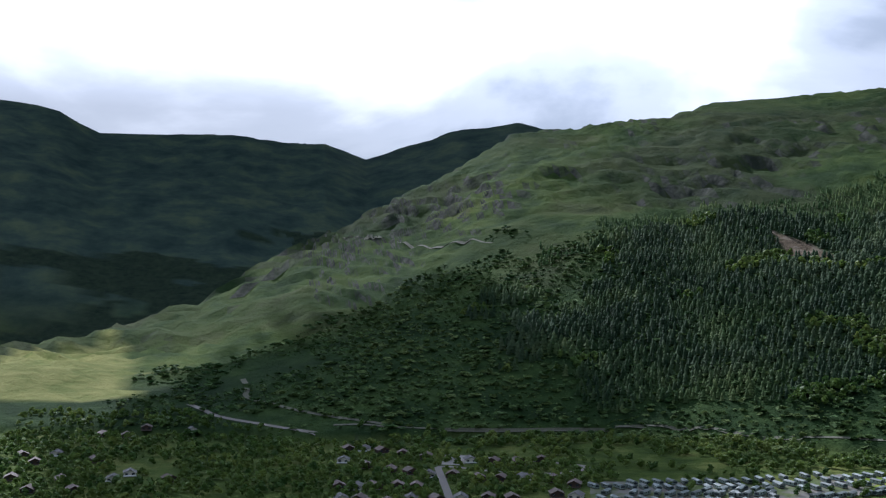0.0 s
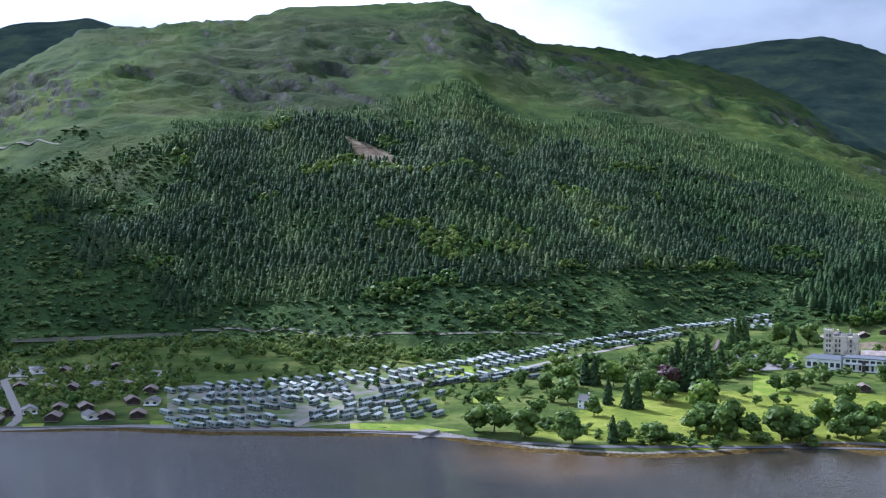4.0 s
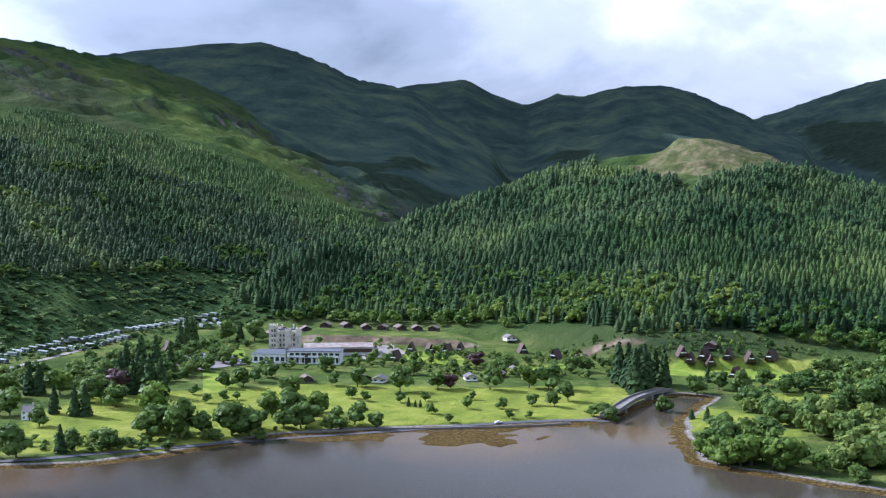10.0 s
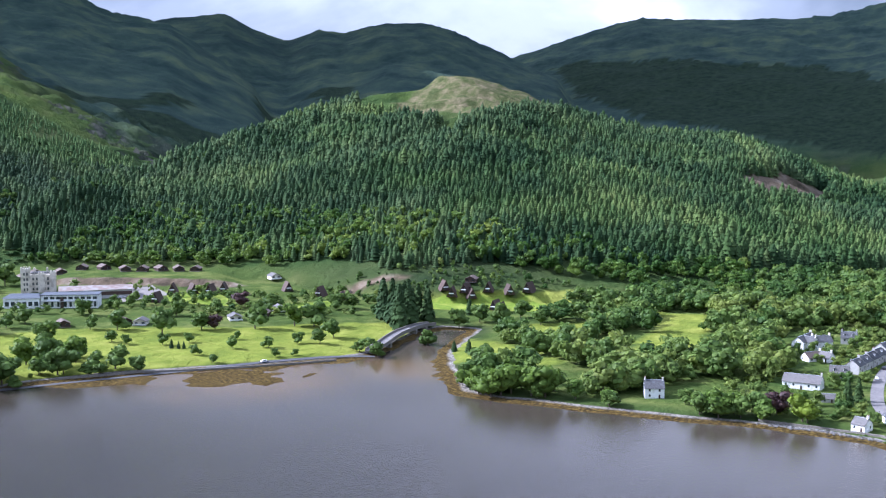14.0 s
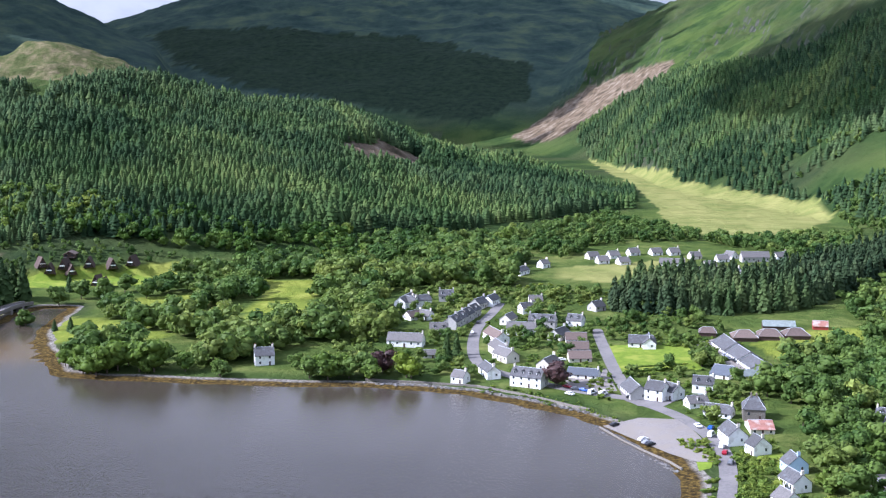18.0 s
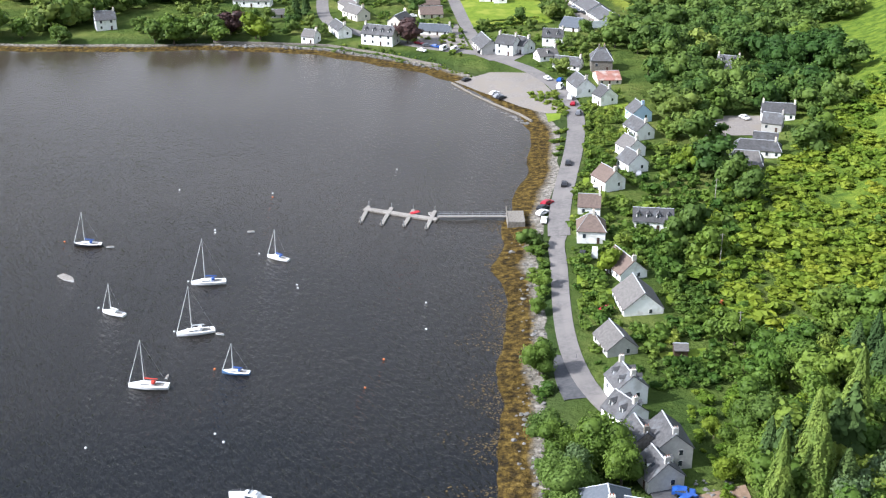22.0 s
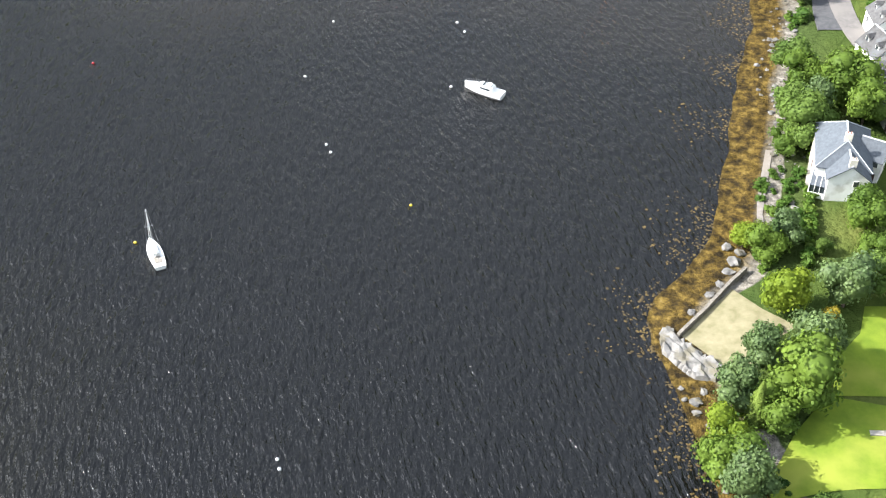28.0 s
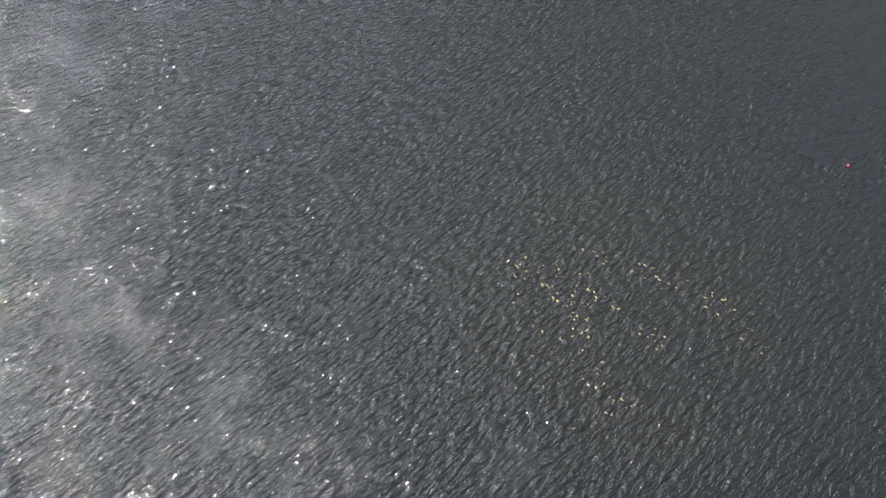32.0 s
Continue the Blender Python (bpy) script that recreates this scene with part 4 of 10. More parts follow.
# surfaces of buildings, roads and small things
asphalt_mat = material("asphalt", (0.105, 0.098, 0.093), (0.17, 0.158, 0.150), 0.9, 0.9, bump=0.01, bump_scale=30, big=(0.12, (0.165, 0.152, 0.142), 0.4))
dark_asphalt_mat = material("fresh_asphalt", (0.045, 0.046, 0.05), (0.085, 0.085, 0.088), 1.2, 0.85, bump=0.01, bump_scale=30)
gravel_mat = material("pale_gravel", (0.135, 0.122, 0.108), (0.235, 0.212, 0.19), 1.5, 0.95, bump=0.02, bump_scale=12, big=(0.15, (0.19, 0.168, 0.14), 0.4))
track_mat = material("forest_track", (0.07, 0.075, 0.045), (0.13, 0.125, 0.085), 0.5, 0.95)
park_mat = material("worn_grass_and_gravel", (0.050, 0.080, 0.024), (0.130, 0.150, 0.062), 0.08, 0.95, big=(0.05, (0.165, 0.155, 0.135), 0.45), spec=0.05)
lawn_mat = material("mown_lawn", (0.090, 0.140, 0.018), (0.165, 0.220, 0.026), 0.35, 0.9, bump=0.03, bump_scale=9, big=(0.08, (0.205, 0.235, 0.040), 0.35), spec=0.04)
dry_lawn_mat = material("dry_grass", (0.14, 0.13, 0.07), (0.25, 0.225, 0.145), 0.5, 0.95, bump=0.03, bump_scale=8, spec=0.05)
soil_mat = material("bare_soil", (0.13, 0.085, 0.055), (0.27, 0.19, 0.13), 0.8, 0.95, bump=0.05, bump_scale=5)
paving_mat = material("stone_paving", (0.20, 0.185, 0.16), (0.32, 0.30, 0.265), 1.4, 0.85, bump=0.01)
white_wall_mat = material("white_render", (0.74, 0.74, 0.72), (0.84, 0.84, 0.82), 0.6, 0.85, per_object=0.06, big=(0.4, (0.60, 0.59, 0.55), 0.25))
cream_wall_mat = material("cream_render", (0.55, 0.52, 0.44), (0.68, 0.64, 0.56), 0.7, 0.85, per_object=0.08)
grey_wall_mat = material("grey_pebbledash", (0.34, 0.33, 0.31), (0.46, 0.45, 0.42), 1.2, 0.9, per_object=0.08, bump=0.01)
stone_wall_mat = material("rubble_stone", (0.10, 0.09, 0.074), (0.25, 0.228, 0.195), 2.2, 0.9, bump=0.04, bump_scale=3.5)
sand_stone_mat = material("pale_sandstone", (0.50, 0.45, 0.37), (0.66, 0.60, 0.51), 0.9, 0.9, bump=0.02, big=(0.25, (0.38, 0.34, 0.28), 0.3))
blue_wall_mat = material("pale_blue_render", (0.36, 0.50, 0.64), (0.44, 0.58, 0.72), 0.7, 0.85)
slate_mat = material("blue_grey_slate", (0.048, 0.047, 0.048), (0.105, 0.104, 0.105), 1.6, 0.7, spec=0.2, per_object=0.18, bump=0.012, bump_scale=6, big=(0.5, (0.105, 0.11, 0.116), 0.2))
light_slate_mat = material("pale_blue_slate", (0.060, 0.070, 0.083), (0.105, 0.118, 0.136), 1.6, 0.65, spec=0.25, per_object=0.08, bump=0.012, bump_scale=6)
brown_tile_mat = material("brown_concrete_tile", (0.085, 0.062, 0.050), (0.155, 0.115, 0.095), 1.5, 0.8, per_object=0.15, bump=0.015, bump_scale=6)
grey_tile_mat = material("grey_concrete_tile", (0.075, 0.070, 0.066), (0.145, 0.136, 0.128), 1.5, 0.8, per_object=0.15, bump=0.015, bump_scale=6)
red_roof_mat = material("rusty_red_sheet", (0.20, 0.085, 0.06), (0.34, 0.17, 0.13), 0.5, 0.7, big=(0.3, (0.36, 0.30, 0.26), 0.35))
copper_sheet_mat = material("weathered_copper_sheet", (0.15, 0.105, 0.085), (0.25, 0.19, 0.16), 0.4, 0.7, big=(0.2, (0.26, 0.24, 0.22), 0.35))
dark_wood_mat = material("dark_stained_timber", (0.032, 0.020, 0.015), (0.080, 0.047, 0.034), 1.5, 0.75, per_object=0.2)
grey_wood_mat = material("weathered_decking", (0.17, 0.155, 0.135), (0.30, 0.28, 0.25), 2.0, 0.9, per_object=0.1)
pale_wood_mat = material("raw_planks", (0.42, 0.36, 0.28), (0.58, 0.52, 0.43), 2.0, 0.85, per_object=0.1)
white_paint_mat = material("white_paint", (0.74, 0.74, 0.73), (0.84, 0.84, 0.83), 1.0, 0.4, per_object=0.04)
gel_mat = material("white_gelcoat", (0.72, 0.73, 0.73), (0.82, 0.82, 0.81), 1.2, 0.25, spec=0.5)
steel_mat = material("galvanised_steel", (0.36, 0.37, 0.38), (0.52, 0.53, 0.54), 3.0, 0.4, metallic=0.8)
black_mat = material("black_rubber", (0.018, 0.018, 0.018), (0.035, 0.035, 0.035), 4, 0.7)
glass_mat = material("window_glass", (0.020, 0.026, 0.032), (0.045, 0.055, 0.065), 0.4, 0.06, spec=0.8)
lead_mat = material("pale_ridge_lead", (0.34, 0.36, 0.38), (0.46, 0.48, 0.50), 2.0, 0.5)
stone_mat = material("shore_rock", (0.075, 0.073, 0.069), (0.215, 0.208, 0.198), 0.7, 0.9, bump=0.08, bump_scale=2, per_object=0.15, big=(0.5, (0.11, 0.10, 0.075), 0.3))
pink_rock_mat = material("pink_rubble", (0.36, 0.27, 0.21), (0.56, 0.46, 0.38), 1.0, 0.9, bump=0.05, per_object=0.12)
caravan_mat = material("pale_green_cladding", (0.10, 0.135, 0.112), (0.20, 0.245, 0.21), 1.0, 0.6, per_object=0.45)
caravan_roof_mat = material("pale_tin_roof", (0.095, 0.115, 0.105), (0.20, 0.225, 0.21), 0.8, 0.7, per_object=0.45)


def paint(name, col, rough=0.3, spec=0.5, metallic=0.0):
    return material(name, tuple(c * 0.85 for c in col), col, 1.5, rough, spec=spec, metallic=metallic)


CAR_PAINTS = {"white": paint("white_car_paint", (0.75, 0.75, 0.75)), "silver": paint("silver_car_paint", (0.42, 0.43, 0.45), metallic=0.5), "black": paint("black_car_paint", (0.02, 0.021, 0.024)),
              "blue": paint("blue_car_paint", (0.02, 0.08, 0.32)), "red": paint("red_car_paint", (0.28, 0.012, 0.025)), "grey": paint("grey_car_paint", (0.12, 0.125, 0.135))}
blue_cloth_mat = paint("blue_canvas", (0.03, 0.10, 0.38), 0.8)
red_cloth_mat = paint("red_canvas", (0.55, 0.05, 0.03), 0.8)
orange_mat = paint("orange_plastic", (0.80, 0.20, 0.05), 0.5)
yellow_mat = paint("yellow_plastic", (0.75, 0.60, 0.04), 0.5)
red_mat = paint("red_plastic", (0.60, 0.02, 0.03), 0.4)
pink_mat = paint("pink_plastic", (0.60, 0.05, 0.25), 0.4)
blue_sheet_mat = paint("blue_sheet", (0.07, 0.16, 0.32), 0.5)
teak_mat = material("varnished_wood", (0.30, 0.15, 0.06), (0.46, 0.26, 0.12), 2.0, 0.35)
red_shed_mat = material("red_timber", (0.22, 0.035, 0.025), (0.34, 0.06, 0.04), 1.0, 0.8)

WINDOWS = {}


def window_mesh(w, h, bars=1):
    """A sash window: white frame with a bar, dark pane set back. Faces -y."""
    key = (round(w, 2), round(h, 2), bars)
    if key not in WINDOWS:
        bm = bmesh.new()
        a, z1 = w / 2, h / 2
        rows = (-z1, 0.0, z1) if bars else (-z1, z1)
        grid = [[bm.verts.new((x, -0.06, z)) for x in (-a, a)] for z in rows]
        panes = [bm.faces.new((grid[k][0], grid[k][1], grid[k + 1][1], grid[k + 1][0])) for k in range(len(rows) - 1)]
        bmesh.ops.inset_individual(bm, faces=panes, thickness=0.085, depth=-0.055)
        for f in panes:
            f.material_index = 1
        rim = [e for e in bm.edges if e.is_boundary]
        ext = bmesh.ops.extrude_edge_only(bm, edges=rim)
        for v in ext["geom"]:
            if isinstance(v, bmesh.types.BMVert):
                v.co.y += 0.09
        bmesh.ops.recalc_face_normals(bm, faces=bm.faces)
        me = bpy.data.meshes.new("window")
        bm.to_mesh(me)
        bm.free()
        me.materials.append(white_paint_mat)
        me.materials.append(glass_mat)
        WINDOWS[key] = me
    return WINDOWS[key]


def house(ax, ay, bx, by, ridge, width, eaves, wall=white_wall_mat, roof=slate_mat, label="white rendered house with a grey slate roof", chimneys=1, dormers=0, hip=0.0, category="house",
          group="village houses", storeys=None, base=None, windows=True, name="house", porch=False, skylights=0, size=None):
    """A pitched-roof house under the ridge a-b. ridge, eaves: heights over the ground; hip: metres by which the ridge is cut back."""
    a, b = Vector((ax, ay)), Vector((bx, by))
    mid, d = (a + b) / 2, b - a
    n = d.length
    rot = math.atan2(d.y, d.x)
    zs = [float(surf(p.x, p.y)) for p in (a, b, mid)]
    z0 = min(zs) if base is None else base
    rise = max(zs) - z0
    ob = empty(name, Matrix.Translation((mid.x, mid.y, z0)) @ Matrix.Rotation(rot, 4, "Z"), label, category, group)
    for k in range(5):
        q = a.lerp(b, k / 4)
        TAKEN.append((q.x, q.y, width * 0.5 + 2.5))
    e, h, L, W = eaves + rise * 0.5, ridge + rise * 0.5, n / 2 + hip, width / 2
    hy = h if not hip else e
    bm = bmesh.new()
    pts = [(-L, -W, -0.8), (L, -W, -0.8), (L, W, -0.8), (-L, W, -0.8), (-L, -W, e), (L, -W, e), (L, W, e), (-L, W, e)]
    faces = [(0, 1, 5, 4), (1, 2, 6, 5), (2, 3, 7, 6), (3, 0, 4, 7)]
    if not hip:
        pts += [(-L, 0, h - 0.1), (L, 0, h - 0.1)]
        faces += [(5, 6, 9), (7, 4, 8)]
    add_poly(bm, pts, faces)
    part("wall", bm, wall, ob)
    o = 0.35
    slope = (h - e) / W
    ez, ex = e - o * slope, L + (o if hip else 0.22)
    hx = L - hip
    bm = bmesh.new()
    top = [(-ex, -W - o, ez), (ex, -W - o, ez), (ex, W + o, ez), (-ex, W + o, ez), (-hx - (0 if hip else 0.22), 0, h), (hx + (0 if hip else 0.22), 0, h)]
    low = [(x, y, z - 0.22) for x, y, z in top]
    fs = [(0, 1, 5, 4), (2, 3, 4, 5), (7, 6, 10, 11), (9, 8, 11, 10), (0, 6, 7, 1), (2, 8, 9, 3), (1, 7, 11, 5), (1, 5, 11, 7)][:6]
    fs += [(1, 2, 5), (3, 0, 4), (7, 11, 8), (9, 10, 6), (1, 7, 8, 2), (3, 9, 6, 0)] if hip else [(1, 7, 11, 5), (2, 5, 11, 8), (0, 4, 10, 6), (3, 9, 10, 4)]
    add_poly(bm, top + low, fs)
    bmesh.ops.recalc_face_normals(bm, faces=bm.faces)
    part("roof", bm, roof, ob)
    part("ridge_capping", box(0, 0, h + 0.03, 2 * hx + 0.4, 0.3, 0.14), lead_mat, ob)
    if hip:
        for i, j in ((0, 4), (3, 4), (1, 5), (2, 5)):
            bm = bmesh.new()
            add_rod(bm, Vector(top[i]) + Vector((0, 0, 0.04)), Vector(top[j]) + Vector((0, 0, 0.04)), 0.11, sides=4)
            part("hip_capping", bm, lead_mat, ob)
    for k in range(chimneys):
        cx = (hx - 0.5) * (1 if k == 0 else -1)
        c = part("chimney", box(cx, 0, h + 0.45, 0.75, 1.3, 1.7), wall if wall is not white_wall_mat else cream_wall_mat, ob)
        for q in (-0.3, 0.3):
            part("chimney_pot", rod((cx, q, h + 1.25), (cx, q, h + 1.75), 0.14, 0.11, 7), red_roof_mat, c)
    if windows:
        floors = storeys or max(1, int(e / 2.5))
        cols = max(2, int(2 * L / 3.4))
        for f in range(floors):
            zc = (f + 0.58) * e / floors
            for s in (-1, 1):
                for c in range(cols):
                    xc = -L + 2 * L * (c + 0.5) / cols
                    if f == 0 and s == -1 and c == cols // 2:
                        part("door", box(xc, -W - 0.02, 1.0, 0.95, 0.1, 2.05), dark_wood_mat, ob, "dark painted front door")
                        continue
                    part("window", window_mesh(1.0, 1.25), None, ob, m=Matrix.Translation((xc, s * W + s * 0.01, zc)) @ Matrix.Rotation(0 if s < 0 else math.pi, 4, "Z"))
            for s in (-1, 1):
                part("window", window_mesh(0.95, 1.2), None, ob, m=Matrix.Translation((s * L + s * 0.01, W * 0.35, zc)) @ Matrix.Rotation(s * math.pi / 2, 4, "Z"))
    for k in range(dormers):
        xc = -hx + 2 * hx * (k + 0.5) / dormers
        for s in (-1, 1):
            y0 = s * W * 0.72
            z1 = h - slope * W * 0.72
            dm = part("dormer", box(xc, y0 - s * 0.75, z1 + 0.35, 1.3, 1.5, 1.3), white_wall_mat, ob)
            bm = bmesh.new()
            ya, yb = y0 + s * 0.15, y0 - s * 2.2
            add_poly(bm, [(xc - 0.85, ya, z1 + 0.95), (xc + 0.85, ya, z1 + 0.95), (xc, ya, z1 + 1.65), (xc - 0.85, yb, z1 + 0.95), (xc + 0.85, yb, z1 + 0.95), (xc, yb, z1 + 1.65)],
                     [(0, 2, 5, 3), (1, 4, 5, 2), (0, 1, 2), (3, 5, 4), (0, 3, 4, 1)])
            bmesh.ops.recalc_face_normals(bm, faces=bm.faces)
            part("dormer_roof", bm, roof, dm)
            part("dormer_window", window_mesh(0.9, 0.95), None, dm, m=Matrix.Translation((xc, y0 + s * 0.01, z1 + 0.4)) @ Matrix.Rotation(0 if s < 0 else math.pi, 4, "Z"))
    for k in range(skylights):
        s = -1 if k % 2 else 1
        xc, q = -hx * 0.6 + 1.2 * hx * (k + 0.5) / skylights, 0.5
        t = math.atan(slope)
        part("skylight", box(0, 0, 0, 0.8, 1.1, 0.12), glass_mat, ob, m=Matrix.Translation((xc, s * W * q, h - slope * W * q + 0.04)) @ Matrix.Rotation(-s * t, 4, "X"))
    if porch:
        p = part("porch", box(0, -W - 1.0, 1.2, 2.4, 2.0, 2.6), wall, ob)
        part("porch_window", window_mesh(1.6, 1.3), None, p, m=Matrix.Translation((0, -W - 2.01, 1.5)))
    f = size or (0.8 if mid.x > 25 and mid.y < 480 else 0.92)
    ob.matrix_world = ob.matrix_basis @ Matrix.Diagonal((f, f, (1 + f) / 2, 1))
    return ob


def resize(ob, f, dx, dy):
    """Scale a finished thing on its spot and shift it."""
    ob.matrix_world = Matrix.Translation((dx, dy, 0)) @ ob.matrix_basis @ Matrix.Scale(f, 4)


# ---- trees as things ----
def tree_meshes(cards, seed, size, lumps, mat, flat=0.9, spread=1.0):
    co, tri = crown_shape(cards, seed, flat, size, lumps, 0.78)
    co = co * np.array([spread, spread, 1])
    crown = mesh_from("crown", co, tri, mat, smooth=True)
    bm = bmesh.new()
    rnd = random.Random(seed)
    add_rod(bm, (0, 0, -0.04), (0.01, 0, 0.42), 0.028, 0.016, 7)
    for k in range(4):
        a = k * 1.6 + rnd.random()
        add_rod(bm, (0.01, 0, 0.25 + 0.05 * k), (0.17 * math.cos(a), 0.17 * math.sin(a), 0.52 + 0.06 * k), 0.012, 0.004, 5)
    trunk = bpy.data.meshes.new("trunk")
    bm.to_mesh(trunk)
    bm.free()
    trunk.materials.append(bark_mat)
    return trunk, crown


def cypress_shape(cards, size, fat, seed):
    """A conifer with drooping sprays on a full cone, 1 m high."""
    rnd = np.random.RandomState(seed)
    co, tri = [], []
    for k in range(cards):
        z = rnd.rand() ** 1.25 * 0.95 + 0.03
        a = rnd.rand() * 6.283
        lobe = 1 + 0.16 * math.sin(3 * a + 9 * z + seed) + 0.1 * math.sin(7 * a - 14 * z)
        r = fat * (1 - z) ** 0.75 * lobe * rnd.uniform(0.78, 1.05) * min(1, 0.55 + 4 * z)
        p = np.array([r * math.cos(a), r * math.sin(a), z])
        out = np.array([math.cos(a), math.sin(a), 0])
        s = size * rnd.uniform(0.7, 1.4) * (1.15 - 0.6 * z)
        side = np.array([-math.sin(a), math.cos(a), 0]) * s * 0.5 + rnd.normal(0, 0.12 * s, 3)
        down = out * s * 0.55 + np.array([0, 0, -s * 0.75]) + rnd.normal(0, 0.12 * s, 3)
        q = len(co)
        co += [p - side * 0.6 - down * 0.5, p + side * 0.6 - down * 0.5, p + side + down * 0.4, p + down * 0.75, p - side + down * 0.4]
        tri += [(q, q + 1, q + 2), (q, q + 2, q + 3), (q, q + 3, q + 4)]
    base = len(co)
    for z, r in ((0.02, 0.45), (0.25, 0.62), (0.6, 0.36), (0.95, 0.02)):
        for i in range(8):
            a = 6.283 * i / 8
            co.append(np.array([fat * r * math.cos(a), fat * r * math.sin(a), z]))
    for t in range(3):
        for i in range(8):
            j = (i + 1) % 8
            tri += [(base + 8 * t + i, base + 8 * t + j, base + 8 * t + 8 + j), (base + 8 * t + i, base + 8 * t + 8 + j, base + 8 * t + 8 + i)]
    return np.array(co), np.array(tri)


def cypress_meshes(seed, mat, cards=900, size=0.05, fat=0.2):
    crown = mesh_from("crown", *cypress_shape(cards, size, fat, seed), mat)
    bm = rod((0, 0, -0.03), (0, 0, 0.5), 0.03, 0.012, 7)
    trunk = bpy.data.meshes.new("trunk")
    bm.to_mesh(trunk)
    bm.free()
    trunk.materials.append(bark_mat)
    return trunk, crown


BROAD = [tree_meshes(330, 40 + k, 0.105, 12, near_leaf_mat) for k in range(4)]
BROAD_DARK = [tree_meshes(330, 50 + k, 0.105, 11, leaf_mat) for k in range(4)]
BROAD_FAR = [tree_meshes(200, 60 + k, 0.13, 9, leaf_mat, spread=1.15) for k in range(4)]
LIME = [tree_meshes(330, 70 + k, 0.105, 12, bright_leaf_mat) for k in range(2)]
BLUEISH = [tree_meshes(330, 80 + k, 0.10, 12, blue_leaf_mat) for k in range(2)]
COPPER = [tree_meshes(500, 90 + k, 0.09, 10, copper_leaf_mat, spread=1.15) for k in range(2)]
CYPRESS = [cypress_meshes(5 + k, cypress_mat, 5600, 0.021, 0.21) for k in range(2)]
SPRUCE = [cypress_meshes(15 + k, conifer_mat, 260, 0.085, 0.17) for k in range(3)]
NEAR_TREES = {
    "broad": [tree_meshes(2300, 140 + k, 0.042, 14, near_leaf_mat) for k in range(3)], "dark": [tree_meshes(2000, 150 + k, 0.045, 12, leaf_mat) for k in range(2)],
    "gold": [tree_meshes(1500, 190, 0.045, 9, gold_leaf_mat)], "pale": [tree_meshes(1500, 195, 0.045, 9, pale_leaf_mat)],
    "lime": [tree_meshes(2100, 170 + k, 0.042, 13, bright_leaf_mat) for k in range(2)], "blue": [tree_meshes(2400, 180 + k, 0.039, 13, blue_leaf_mat, 1.1, 0.9) for k in range(2)]}
TREE_KINDS = {
    "gold": (NEAR_TREES["gold"], "small golden-yellow garden tree", "trees by the shore"), "pale": (NEAR_TREES["pale"], "pale variegated garden shrub in flower", "trees by the shore"),
    "broad": (BROAD, "full green broadleaf tree in leaf", "trees by the shore"), "dark": (BROAD_DARK, "dark green broadleaf tree with a rounded crown", "trees by the shore"),
    "far": (BROAD_FAR, "round green tree standing in the open", "trees on the grassland"), "lime": (LIME, "bright yellow-green leafy tree", "trees by the shore"),
    "blue": (BLUEISH, "grey-green birch-like tree in leaf", "trees by the shore"), "copper": (COPPER, "dark purple copper beech tree", "copper beeches"),
    "cypress": (CYPRESS, "tall dense green cypress, full to the ground", "tall conifers"), "spruce": (SPRUCE, "tall narrow dark spruce", "tall conifers")}
tree_rnd = random.Random(77)


def tree(kind, x, y, tall, wide=1.0):
    sets, label, group = TREE_KINDS[kind]
    if x * x + y * y < 62000 and kind in NEAR_TREES:
        sets = NEAR_TREES[kind]
    trunk, crown = tree_rnd.choice(sets)
    w = tall * wide
    ob = empty("tree", Matrix.Translation((x, y, float(surf(x, y)))) @ Matrix.Rotation(tree_rnd.random() * 6.28, 4, "Z") @ Matrix.Diagonal((w, w, tall, 1)), label, "tree", group)
    part("trunk", trunk, None, ob)
    part("crown", crown, None, ob)
    return ob


def merge(main, *wings):
    """Make the parts of further blocks parts of the main one."""
    for wing in wings:
        for c in list(wing.children):
            m = main.matrix_basis.inverted() @ wing.matrix_basis @ c.matrix_basis
            c.parent = main
            c.matrix_basis = m
        bpy.data.objects.remove(wing)
    return main


def free_of_taken(x, y, extra=0.0):
    keep = np.ones(x.shape, bool)
    for a, b, r in TAKEN:
        keep &= (x - a) ** 2 + (y - b) ** 2 > (r + extra) ** 2
    return keep

# ---- the village at the head of the loch ----
house(-105.2, 709.5, -95.0, 716.3, 7.5, 8.0, 4.5, white_wall_mat, slate_mat, "two-storey white rendered house with a dark slate roof", chimneys=2)
house(-111.5, 702.4, -107.3, 726.1, 7.0, 7.5, 4.2, white_wall_mat, grey_tile_mat, "low white rendered house with a grey tiled roof")
house(-91.8, 731.6, -82.2, 732.3, 7.0, 8.0, 4.0, grey_wall_mat, slate_mat, "low grey harled house with a dark slate roof and dormers", chimneys=2, dormers=2)
house(-103.1, 673.8, -95.4, 682.7, 5.0, 8.0, 2.1, white_wall_mat, brown_tile_mat, "low white rendered house with a brown tiled roof")
house(-67.5, 704.0, -62.4, 717.0, 6.5, 7.5, 3.7, grey_wall_mat, slate_mat, "low grey harled house with a dark slate roof")
house(-60.7, 713.8, -56.8, 727.3, 6.5, 7.5, 3.7, white_wall_mat, slate_mat, "low white rendered house with a dark slate roof")
house(-85.9, 642.9, -75.4, 644.4, 6.0, 8.5, 2.8, grey_wall_mat, grey_tile_mat, "low grey harled house with a grey tiled roof and dormers", dormers=2)
house(-103.6, 612.2, -83.6, 610.6, 7.0, 9.0, 3.6, white_wall_mat, grey_tile_mat, "low white rendered house with a grey tiled roof")
house(-81.8, 587.4, -74.9, 588.4, 4.0, 6.0, 2.1, grey_wall_mat, grey_tile_mat, "low grey harled house with a grey tiled roof", chimneys=0)
